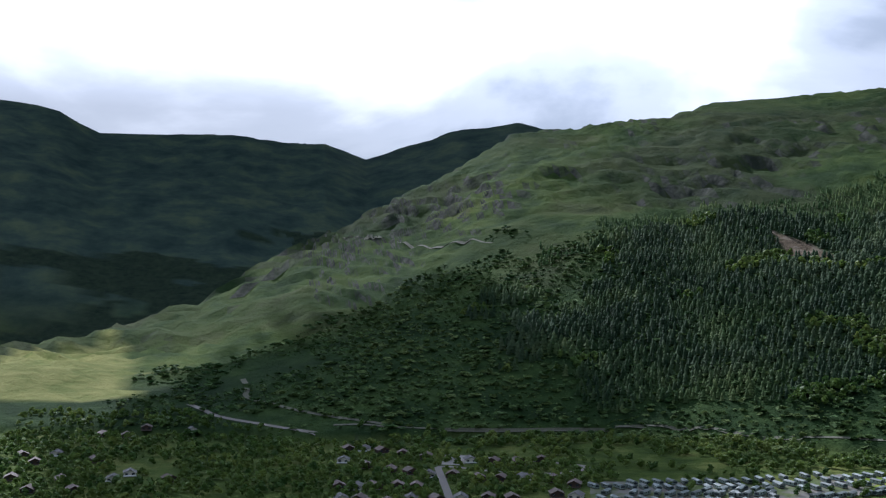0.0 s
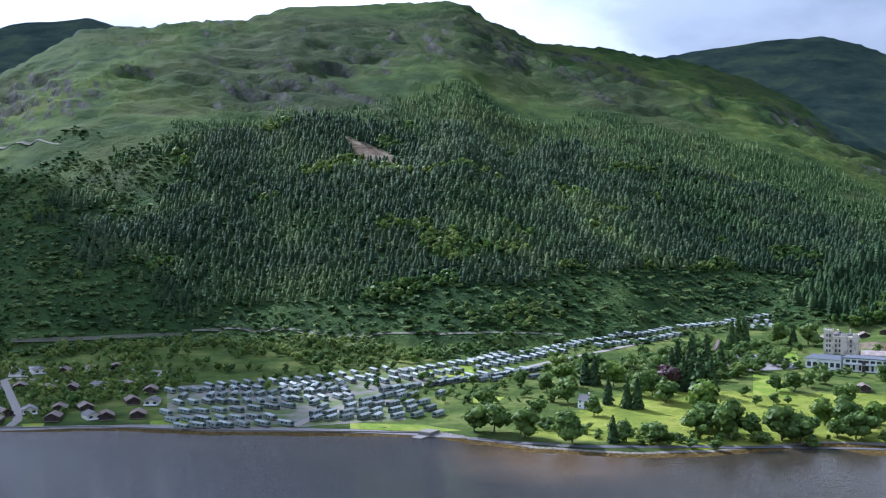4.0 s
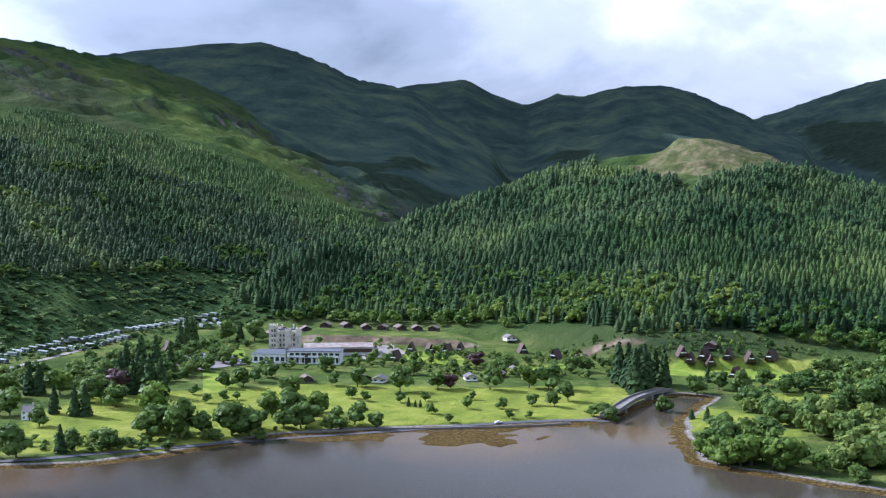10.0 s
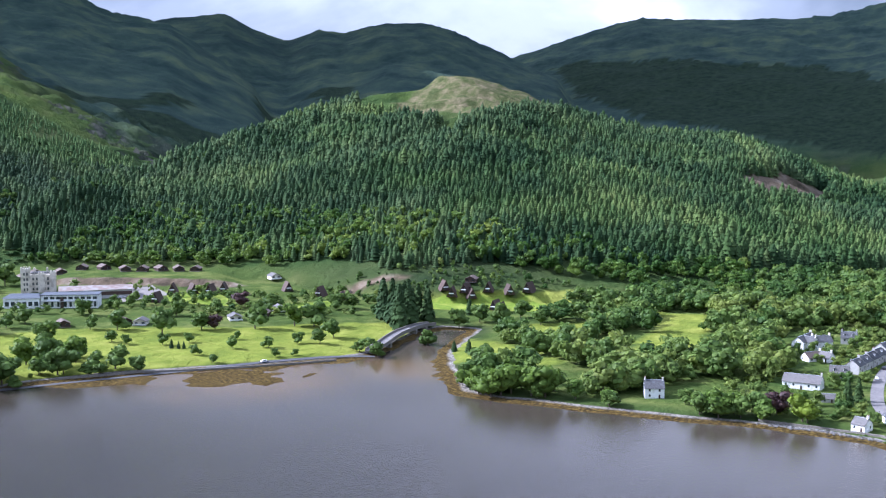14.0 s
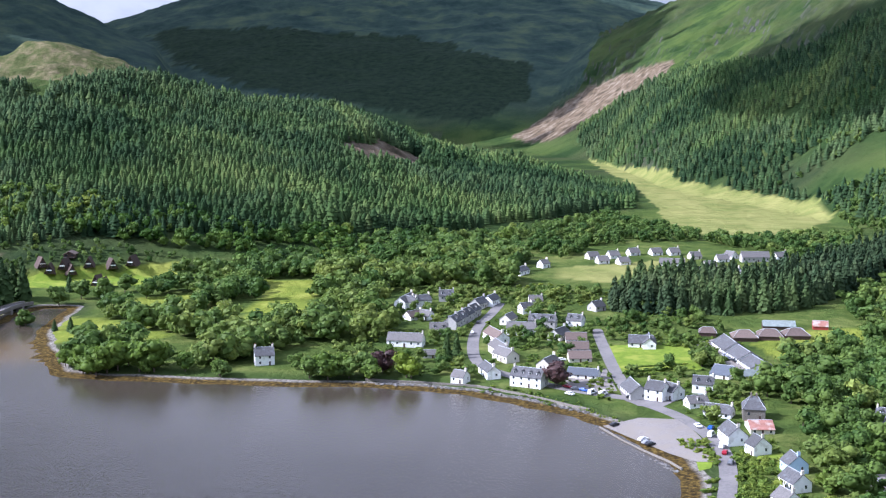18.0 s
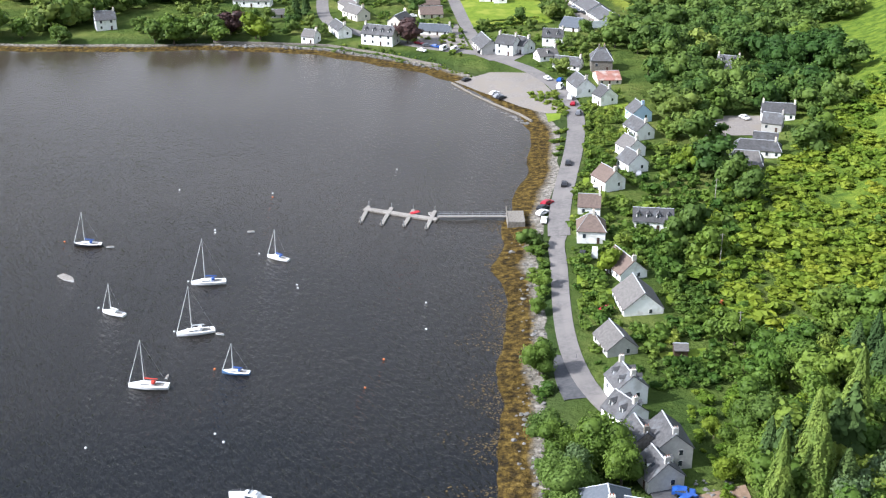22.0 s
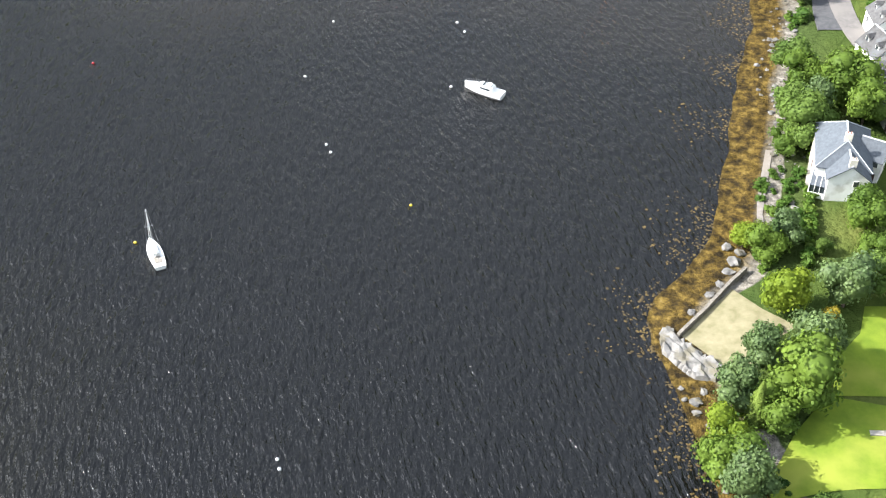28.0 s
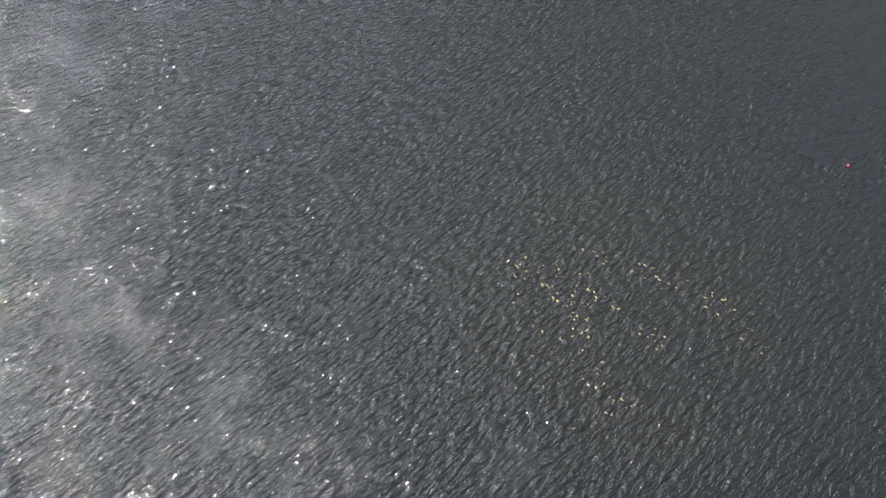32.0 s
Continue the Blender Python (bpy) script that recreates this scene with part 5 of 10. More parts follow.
house(-61.2, 543.3, -54.8, 540.4, 6.0, 7.0, 3.4, white_wall_mat, grey_tile_mat, "low white rendered house with a grey tiled roof")
house(-48.7, 560.9, -42.8, 546.1, 6.2, 7.0, 3.6, white_wall_mat, slate_mat, "low white rendered house with a dark slate roof")
house(-34.2, 540.1, -19.0, 533.9, 8.6, 9.0, 5.2, white_wall_mat, slate_mat, "two-storey white rendered house with a dark slate roof and dormers", chimneys=2, dormers=4)
house(-52.8, 634.5, -43.7, 615.2, 7.0, 8.0, 4.0, white_wall_mat, brown_tile_mat, "low white rendered house with a brown tiled roof")
house(-47.4, 604.4, -39.3, 584.6, 7.0, 8.0, 4.0, cream_wall_mat, grey_tile_mat, "low cream rendered house with a grey tiled roof")
house(-44.5, 589.0, -36.1, 577.5, 6.5, 8.0, 3.5, cream_wall_mat, grey_tile_mat, "low cream rendered house with a grey tiled roof")
house(-44.5, 643.0, -27.7, 642.6, 7.0, 8.0, 4.0, white_wall_mat, grey_tile_mat, "low white rendered house with a grey tiled roof", chimneys=2)
house(-33.5, 662.4, -17.6, 659.9, 7.4, 8.0, 4.4, grey_wall_mat, slate_mat, "two-storey grey harled house with a dark slate roof and dormers", chimneys=2, dormers=3)
house(-40.1, 695.7, -33.2, 700.1, 6.5, 7.0, 3.9, white_wall_mat, slate_mat, "low white rendered house with a dark slate roof")
house(-36.3, 715.2, -27.7, 716.6, 7.5, 8.0, 4.5, white_wall_mat, grey_tile_mat, "two-storey white rendered house with a grey tiled roof")
house(-46.6, 664.3, -43.0, 675.6, 6.0, 7.0, 3.4, cream_wall_mat, grey_tile_mat, "low cream rendered house with a grey tiled roof", chimneys=0)
house(-12.2, 666.1, -3.1, 663.2, 6.8, 8.0, 3.8, white_wall_mat, slate_mat, "low white rendered house with a dark slate roof and dormers", dormers=2)
house(-18.6, 626.4, -12.9, 638.7, 6.0, 8.0, 3.0, grey_wall_mat, slate_mat, "low grey harled house with a dark slate roof")
house(-12.8, 625.0, -1.1, 625.9, 5.2, 9.0, 2.1, cream_wall_mat, brown_tile_mat, "low cream rendered house with a brown tiled roof", chimneys=0)
house(-11.6, 605.2, 0.1, 605.7, 5.2, 9.0, 2.1, cream_wall_mat, brown_tile_mat, "low cream rendered house with a brown tiled roof", chimneys=0)
house(-10.6, 584.4, 1.2, 586.1, 5.2, 9.0, 2.1, cream_wall_mat, brown_tile_mat, "low cream rendered house with a brown tiled roof", chimneys=0)
house(-21.5, 560.7, -16.2, 572.3, 6.5, 8.0, 3.5, cream_wall_mat, grey_tile_mat, "low cream rendered house with a grey tiled roof")
house(-10.0, 554.8, 5.2, 551.1, 4.6, 7.0, 2.1, white_wall_mat, light_slate_mat, "low white rendered house with a pale blue-grey slate roof")
house(-50.1, 821.2, -43.9, 832.9, 6.0, 7.0, 3.4, white_wall_mat, slate_mat, "low white rendered house with a dark slate roof")
house(-35.7, 856.6, -30.4, 862.1, 6.0, 7.0, 3.4, white_wall_mat, grey_tile_mat, "low white rendered house with a grey tiled roof")
house(0.8, 706.7, 7.0, 712.7, 6.0, 8.0, 3.0, grey_wall_mat, slate_mat, "low grey harled house with a dark slate roof")
house(16.7, 743.4, 25.6, 747.5, 6.0, 8.0, 3.0, white_wall_mat, blue_sheet_mat, "low white rendered house with a blue sheet roof", chimneys=0)
house(20.5, 762.6, 27.5, 766.4, 6.0, 8.0, 3.0, grey_wall_mat, grey_tile_mat, "low grey harled house with a grey tiled roof")
house(44.6, 530.6, 54.1, 528.8, 7.4, 8.0, 4.4, white_wall_mat, slate_mat, "two-storey white rendered house with a dark slate roof and dormers", dormers=2)
house(24.8, 519.6, 32.9, 515.3, 8.4, 8.5, 5.2, white_wall_mat, slate_mat, "two-storey white rendered house with a dark slate roof", chimneys=2)
house(32.9, 521.9, 38.3, 516.2, 7.0, 8.0, 4.0, white_wall_mat, slate_mat, "low white rendered house with a dark slate roof")
house(17.7, 533.2, 21.8, 514.9, 6.4, 9.0, 3.0, grey_wall_mat, slate_mat, "low grey harled house with a dark slate roof", chimneys=0)
house(40.0, 504.4, 48.9, 507.8, 5.0, 7.0, 2.4, white_wall_mat, grey_tile_mat, "low white rendered house with a grey tiled roof and dormers", dormers=1)
house(46.7, 494.1, 58.0, 489.6, 5.0, 7.5, 2.2, white_wall_mat, slate_mat, "low white rendered house with a dark slate roof and dormers", dormers=1)

# terraced row of the main street
house(-75.7, 652.1, -73.3, 662.2, 7.6, 8.0, 4.6, grey_wall_mat, slate_mat, "two-storey grey harled terraced cottage with a dark slate roof and dormers", dormers=1, category="cottage")
house(-73.3, 662.2, -70.7, 671.9, 7.6, 8.0, 4.6, grey_wall_mat, slate_mat, "two-storey grey harled terraced cottage with a dark slate roof and dormers", dormers=1, category="cottage")
house(-70.7, 671.9, -68.2, 683.2, 7.6, 8.0, 4.6, grey_wall_mat, slate_mat, "two-storey grey harled terraced cottage with a dark slate roof and dormers", dormers=1, category="cottage")
house(-68.2, 683.2, -65.5, 693.3, 7.6, 8.0, 4.6, grey_wall_mat, slate_mat, "two-storey grey harled terraced cottage with a dark slate roof and dormers", dormers=1, category="cottage")

# estate beyond the meadow
house(-2.9, 895.7, 5.2, 899.8, 5.6, 8.5, 2.4, cream_wall_mat, grey_tile_mat, "low cream rendered bungalow with a grey tiled roof", chimneys=0, category="bungalow", group="estate bungalows")
house(4.2, 876.4, 12.5, 879.9, 5.6, 8.5, 2.4, white_wall_mat, grey_tile_mat, "low white rendered bungalow with a grey tiled roof", category="bungalow", group="estate bungalows")
house(12.3, 900.4, 20.3, 904.5, 5.6, 8.5, 2.4, white_wall_mat, grey_tile_mat, "low white rendered bungalow with a grey tiled roof", category="bungalow", group="estate bungalows")
house(18.9, 873.5, 27.0, 877.4, 5.6, 8.5, 2.4, white_wall_mat, grey_tile_mat, "low white rendered bungalow with a grey tiled roof", category="bungalow", group="estate bungalows")
house(27.5, 916.9, 35.5, 920.9, 5.6, 8.5, 2.4, white_wall_mat, grey_tile_mat, "low white rendered bungalow with a grey tiled roof", category="bungalow", group="estate bungalows")
house(43.9, 919.5, 52.3, 923.4, 5.6, 8.5, 2.4, white_wall_mat, grey_tile_mat, "low white rendered bungalow with a grey tiled roof", chimneys=0, category="bungalow", group="estate bungalows")
house(57.3, 921.1, 65.5, 924.8, 5.6, 8.5, 2.4, white_wall_mat, grey_tile_mat, "low white rendered bungalow with a grey tiled roof", category="bungalow", group="estate bungalows")
house(71.3, 903.1, 79.7, 906.4, 5.6, 8.5, 2.4, cream_wall_mat, grey_tile_mat, "low cream rendered bungalow with a grey tiled roof", category="bungalow", group="estate bungalows")
house(89.2, 889.5, 98.1, 891.8, 5.6, 8.5, 2.4, white_wall_mat, grey_tile_mat, "low white rendered bungalow with a grey tiled roof", chimneys=0, category="bungalow", group="estate bungalows")
house(98.4, 908.6, 104.6, 902.1, 5.6, 8.5, 2.4, white_wall_mat, grey_tile_mat, "low white rendered bungalow with a grey tiled roof", chimneys=0, category="bungalow", group="estate bungalows")
house(71.3, 834.3, 79.7, 837.6, 5.6, 8.5, 2.4, white_wall_mat, grey_tile_mat, "low white rendered bungalow with a grey tiled roof", category="bungalow", group="estate bungalows")
house(79.4, 823.8, 86.3, 818.1, 5.6, 8.5, 2.4, white_wall_mat, grey_tile_mat, "low white rendered bungalow with a grey tiled roof", category="bungalow", group="estate bungalows")
house(93.1, 838.1, 99.6, 831.9, 5.6, 8.5, 2.4, white_wall_mat, grey_tile_mat, "low white rendered bungalow with a grey tiled roof", category="bungalow", group="estate bungalows")
house(101.6, 833.5, 108.4, 827.7, 5.6, 8.5, 2.4, white_wall_mat, grey_tile_mat, "low white rendered bungalow with a grey tiled roof", category="bungalow", group="estate bungalows")
house(77.9, 859.8, 86.6, 862.3, 5.6, 8.5, 2.4, cream_wall_mat, grey_tile_mat, "low cream rendered bungalow with a grey tiled roof", chimneys=0, category="bungalow", group="estate bungalows")
house(131.6, 899.8, 140.7, 903.0, 5.6, 8.5, 2.4, white_wall_mat, grey_tile_mat, "low white rendered bungalow with a grey tiled roof", category="bungalow", group="estate bungalows")
house(47.8, 876.6, 67.2, 874.7, 5.0, 8.0, 2.1, white_wall_mat, grey_tile_mat, "low white rendered bungalow with a grey tiled roof", chimneys=0, category="bungalow", group="estate bungalows")
house(106.1, 890.2, 127.4, 892.5, 7.5, 10.0, 3.8, grey_wall_mat, grey_tile_mat, "low grey harled school with a grey tiled roof", chimneys=0, category="school", group="estate bungalows")

# bowling club, sheds and halls by the pitch
house(19.1, 617.6, 32.5, 616.8, 6.0, 9.0, 2.6, white_wall_mat, slate_mat, "low white rendered clubhouse with a dark slate roof", chimneys=0, category="clubhouse")
house(30.1, 626.4, 29.8, 608.0, 5.8, 7.0, 3.2, white_wall_mat, slate_mat, "low white rendered clubhouse with a dark slate roof", chimneys=0, category="clubhouse")
house(67.3, 623.8, 71.4, 599.0, 6.0, 13.0, 2.1, white_wall_mat, slate_mat, "low white rendered hall with a dark slate roof", chimneys=0, category="hall", name="hall")
house(71.7, 601.2, 75.8, 580.8, 5.5, 13.0, 2.1, white_wall_mat, slate_mat, "low white rendered hall with a dark slate roof", chimneys=0, category="hall", name="hall")
house(76.1, 582.9, 80.0, 564.0, 5.0, 13.0, 2.1, white_wall_mat, slate_mat, "low white rendered hall with a dark slate roof", chimneys=0, category="hall", name="hall")
house(76.5, 636.4, 82.1, 636.6, 5.2, 13.0, 2.1, dark_wood_mat, brown_tile_mat, "low dark timber shed with a brown tiled roof", chimneys=0, hip=4.0, category="shed", name="shed", windows=False)
house(89.7, 639.2, 95.3, 638.9, 5.2, 13.0, 2.1, dark_wood_mat, brown_tile_mat, "low dark timber shed with a brown tiled roof", chimneys=0, hip=4.0, category="shed", name="shed", windows=False)
house(103.0, 640.3, 108.6, 640.6, 5.2, 13.0, 2.1, dark_wood_mat, brown_tile_mat, "low dark timber shed with a brown tiled roof", chimneys=0, hip=4.0, category="shed", name="shed", windows=False)
house(91.1, 662.1, 109.5, 661.3, 4.4, 9.0, 2.1, dark_wood_mat, caravan_roof_mat, "low dark timber shed with a pale metal roof", chimneys=0, category="shed", name="shed", windows=False)
house(58.8, 646.3, 64.5, 645.8, 4.5, 9.0, 2.1, dark_wood_mat, brown_tile_mat, "low dark timber shed with a brown tiled roof", chimneys=0, hip=2.0, category="shed", name="shed", windows=False)
house(117.5, 661.1, 125.9, 660.2, 4.5, 8.0, 2.1, red_shed_mat, red_roof_mat, "low red timber shed with a rusty red roof", chimneys=0, category="shed", name="shed", windows=False)
house(56.7, 560.0, 65.5, 555.0, 5.5, 12.0, 2.1, white_wall_mat, light_slate_mat, "low white rendered hall with a pale blue-grey slate roof", chimneys=0, category="hall", name="hall")
house(65.3, 552.9, 77.3, 555.6, 4.2, 9.0, 2.1, grey_wall_mat, caravan_roof_mat, "low grey harled hall with a pale metal roof", chimneys=0, category="hall", name="hall")

# houses along the shore road
house(63.9, 489.7, 67.2, 489.5, 9.0, 11.0, 4.9, stone_wall_mat, slate_mat, "two-storey rubble stone house with a dark slate roof", chimneys=2, hip=3.0)
house(52.0, 462.4, 55.4, 448.0, 8.0, 9.5, 4.4, white_wall_mat, slate_mat, "two-storey white rendered house with a dark slate roof")
house(60.0, 471.3, 71.4, 472.1, 4.5, 15.0, 2.1, cream_wall_mat, red_roof_mat, "low cream rendered house with a rusty red roof", chimneys=0)
house(59.5, 444.4, 62.7, 437.0, 7.4, 9.0, 4.0, white_wall_mat, slate_mat, "low white rendered house with a dark slate roof")
house(69.3, 423.8, 71.5, 414.9, 7.4, 9.0, 4.0, blue_wall_mat, slate_mat, "low pale blue rendered house with a dark slate roof")
house(65.5, 406.5, 69.9, 395.3, 7.0, 8.5, 3.8, white_wall_mat, slate_mat, "low white rendered house with a dark slate roof")
house(60.3, 386.6, 64.2, 377.8, 6.8, 8.5, 3.6, white_wall_mat, grey_tile_mat, "low white rendered house with a grey tiled roof")
house(58.9, 371.8, 62.5, 362.9, 7.0, 9.0, 3.6, white_wall_mat, slate_mat, "low white rendered house with a dark slate roof")
house(48.8, 355.2, 53.1, 346.3, 7.4, 9.0, 4.0, white_wall_mat, brown_tile_mat, "low white rendered house with a brown tiled roof")
house(38.8, 329.4, 46.7, 328.3, 6.6, 8.0, 3.6, white_wall_mat, brown_tile_mat, "low white rendered house with a brown tiled roof")
house(40.0, 310.1, 42.2, 309.9, 8.0, 10.0, 4.2, white_wall_mat, brown_tile_mat, "two-storey white rendered house with a brown tiled roof", hip=3.6)
house(52.3, 318.2, 66.0, 316.3, 6.2, 8.0, 3.2, white_wall_mat, slate_mat, "low white rendered house with a dark slate roof and dormers", chimneys=0, dormers=4)
house(44.7, 292.8, 49.2, 280.5, 6.0, 9.5, 2.4, white_wall_mat, brown_tile_mat, "low white rendered house with a brown tiled roof")
house(46.7, 273.8, 48.2, 259.4, 6.6, 12.0, 2.1, white_wall_mat, grey_tile_mat, "low white rendered house with a grey tiled roof", chimneys=0)
house(110.4, 405.7, 118.1, 402.5, 6.5, 8.0, 3.5, grey_wall_mat, slate_mat, "low grey harled house with a dark slate roof")
house(106.5, 470.7, 117.0, 467.6, 6.5, 9.0, 3.1, white_wall_mat, slate_mat, "low white rendered house with a dark slate roof", chimneys=2)
house(92.0, 368.1, 101.0, 365.8, 6.0, 10.0, 2.2, grey_wall_mat, grey_tile_mat, "low grey harled house with a grey tiled roof", chimneys=0, hip=2.0)
house(159.9, 552.4, 165.6, 546.7, 5.0, 8.0, 2.1, cream_wall_mat, brown_tile_mat, "low cream rendered house with a brown tiled roof", chimneys=0)
house(38.0, 250.6, 40.6, 239.7, 5.4, 9.0, 2.1, grey_wall_mat, grey_tile_mat, "low grey harled house with a grey tiled roof", chimneys=0)
house(37.3, 226.6, 39.4, 217.9, 8.0, 8.5, 4.8, white_wall_mat, slate_mat, "two-storey white rendered house with a dark slate roof and dormers", chimneys=2, dormers=2)
house(34.6, 215.4, 38.8, 208.5, 7.2, 8.5, 4.0, white_wall_mat, slate_mat, "low white rendered house with a dark slate roof and dormers", dormers=2)
house(51.2, 240.8, 54.9, 240.6, 3.0, 4.0, 2.1, dark_wood_mat, grey_tile_mat, "low dark timber shed with a grey tiled roof", chimneys=0, category="shed", name="shed", windows=False)
house(37.1, 205.7, 38.9, 197.0, 7.4, 8.5, 4.2, stone_wall_mat, slate_mat, "two-storey rubble stone house with a dark slate roof and dormers", dormers=2)
house(38.9, 195.9, 41.3, 187.6, 6.6, 9.0, 3.2, grey_wall_mat, slate_mat, "low grey harled house with a dark slate roof and dormers", dormers=1, skylights=2)
house(42.3, 204.8, 43.7, 194.2, 8.6, 9.0, 5.2, grey_wall_mat, slate_mat, "two-storey grey harled house with a dark slate roof")
house(57.8, 132.2, 59.6, 126.6, 4.2, 8.0, 2.1, grey_wall_mat, grey_tile_mat, "low grey harled garage with a grey tiled roof", chimneys=0, category="garage", name="garage", windows=False)
house(69.2, 126.0, 74.5, 123.1, 3.6, 5.0, 2.1, stone_wall_mat, grey_tile_mat, "low rubble stone garage with a grey tiled roof", chimneys=0, category="garage", name="garage", windows=False)

# white house among the trees west of the village, and one by the river wood
house(-160.8, 564.3, -151.4, 568.0, 8.6, 9.0, 5.2, white_wall_mat, slate_mat, "two-storey white rendered house with a dark slate roof", chimneys=2)
house(-109.7, 712.3, -101.4, 707.8, 7.0, 8.0, 4.0, white_wall_mat, slate_mat, "low white rendered house with a dark slate roof")
house(-95.6, 679.4, -88.6, 676.7, 5.5, 8.0, 2.5, white_wall_mat, grey_tile_mat, "low white rendered house with a grey tiled roof")
house(-588.1, 404.9, -582.8, 408.8, 8.0, 8.0, 5.0, white_wall_mat, grey_tile_mat, "two-storey white rendered house with a grey tiled roof")

# ---- roads ----
road("south_shore_road", [(72.9, 119.5), (70.2, 128.0), (66.9, 134.3), (61.3, 143.5), (57.0, 147.3), (55.1, 154.5), (51.1, 162.1), (47.2, 167.5), (44.1, 172.5), (41.0, 183.5), (38.9, 194.1), (39.4, 206.3)], 4.2, dark_asphalt_mat, "dark fresh tarmac road behind the shore villas")
road("shore_road", [(39.4, 206.3), (31.9, 223.7), (29.9, 234.1), (29.0, 244.3), (28.8, 256.4), (29.5, 272.4), (30.9, 292.4), (31.2, 306.4), (32.7, 312.3)], 4.4, asphalt_mat, "grey tarmac road along the shore and village front")
road("main_street", [(-45.3, 562.2), (-55.6, 581.3), (-60.5, 623.1), (-61.3, 663.2), (-56.1, 693.7), (-53.5, 724.0)], 6.0, asphalt_mat, "tarmac village street between cottages")
road("side_street", [(18.0, 517.7), (14.7, 545.8), (10.7, 575.9), (7.1, 614.0), (3.6, 656.0)], 6.0, asphalt_mat, "tarmac side street beside the bowling green")
road("new_tarmac_layby", [(28.2, 222.2), (27.3, 228.4), (27.1, 236.5), (27.9, 242.4)], 5.0, dark_asphalt_mat, "fresh dark tarmac beside the shore road")
road("golf_road", [(-554.2, 312.0), (-526.0, 331.9), (-500.1, 356.3), (-475.3, 407.4), (-459.0, 451.7), (-427.5, 497.6), (-405.1, 528.6), (-372.3, 573.8), (-348.2, 600.3), (-332.9, 611.2)], 4.0, dark_asphalt_mat, "tarmac road on the sea wall beside the golf course")
road("west_shore_road", [(-720.7, 43.2), (-694.7, 100.7), (-673.5, 159.0), (-635.4, 212.5), (-583.9, 290.1), (-559.5, 310.8)], 6.0, asphalt_mat, "grey shore road below the lodges")
road("lodge_lane", [(-700.2, 104.6), (-713.1, 112.8), (-819.2, 120.6), (-855.1, 124.0), (-810.1, 161.1), (-800.3, 204.3), (-821.1, 227.4), (-835.2, 213.2), (-867.0, 172.4), (-895.8, 135.8)], 5.0, gravel_mat, "pale gravel lane looping through the lodges")
road("caravan_lane", [(-623.1, 240.8), (-640.8, 261.3), (-657.1, 304.0), (-701.7, 340.6), (-692.4, 384.5), (-729.6, 477.5), (-757.9, 566.1), (-791.6, 646.4)], 6.0, gravel_mat, "pale lane climbing through the caravan park")
road("forest_track", [(-994.2, 59.7), (-980.6, 120.8), (-978.5, 185.7), (-977.8, 268.5), (-971.1, 324.8), (-956.2, 349.3), (-914.9, 373.1), (-882.2, 398.4), (-863.3, 428.9), (-830.5, 461.3), (-806.8, 538.4)], 4.0, track_mat, "grassy forest track along the foot of the hill")
road("hill_track", [(-1177.9, -15.0), (-1120.0, -9.2), (-1097.9, -13.9), (-1039.6, 29.1), (-1001.3, 73.8), (-986.0, 109.2)], 5.0, track_mat, "pale track winding up behind the lodges")
road("hill_track", [(-1112.3, -61.1), (-1071.1, -44.5), (-1043.6, -29.4), (-1006.0, 10.0), (-979.0, 45.3)], 5.0, gravel_mat, "pale track winding up behind the lodges")
road("upper_track", [(-1796.8, 107.0), (-1701.3, 172.2), (-1555.0, 230.3), (-1479.3, 282.3)], 5.0, track_mat, "pale forestry track across the upper slope")

# ---- greens, yards and courts ----
patch("bowling_green", [(13.9, 605.8), (45.2, 608.3), (49.2, 577.9), (15.2, 567.8)], lawn_mat, "flat clipped bowling green", "lawn", 0.25)
patch("green_surround", [(10.0, 617.9), (49.1, 620.1), (52.9, 569.6), (11.7, 559.9)], lawn_mat, "grass round the bowling green", "lawn", 0.12)
patch("car_park", [(5.7, 480.0), (20.2, 487.6), (37.0, 484.6), (42.5, 460.0), (44.4, 429.7), (38.5, 432.3), (29.8, 443.0), (18.7, 459.6)], gravel_mat, "pale gravel car park by the water", "car park", 0.20)
patch("hotel_forecourt", [(13.5, 519.8), (31.0, 523.1), (38.0, 516.6), (29.9, 503.1), (20.4, 505.6)], asphalt_mat, "tarmac forecourt before the white hotel", "yard", 0.14)
patch("school_yard", [(53.5, 623.7), (66.1, 638.6), (77.2, 572.8), (68.4, 561.9), (58.9, 593.1)], gravel_mat, "pale yard beside the long hall", "yard", 0.12)
patch("inn_yard", [(-12.6, 557.9), (8.0, 569.9), (12.4, 529.9), (-2.1, 524.0), (-9.7, 541.9)], gravel_mat, "pale gravel yard behind the sea front", "yard", 0.12)
patch("hotel_car_park", [(-701.2, 601.7), (-678.9, 644.4), (-624.2, 614.6), (-630.1, 576.4), (-663.8, 574.7)], asphalt_mat, "grey car park beside the hotel", "car park", 0.20)
patch("hotel_yard", [(-613.1, 720.4), (-604.1, 751.2), (-565.3, 723.3), (-572.4, 678.9)], gravel_mat, "pale concrete yard behind the hotel", "yard", 0.20)
patch("caravan_yard", [(-773.4, 212.3), (-746.2, 288.3), (-732.1, 322.5), (-763.0, 379.0), (-724.0, 384.9), (-667.5, 324.0), (-609.0, 302.5), (-619.0, 245.8), (-635.2, 225.4), (-676.9, 185.9)], park_mat, "grassy hardstanding between the caravans", "yard", 0.12)
patch("tennis_court", [(-891.8, 135.2), (-885.1, 151.9), (-846.3, 141.5), (-852.7, 126.6)], paving_mat, "pale hard court among the lodges", "court", 0.20)
patch("verge", [(-673.6, 175.1), (-660.2, 207.4), (-644.9, 202.6), (-663.9, 172.6)], lawn_mat, "bright mown grass between caravans", "lawn", 0.12)
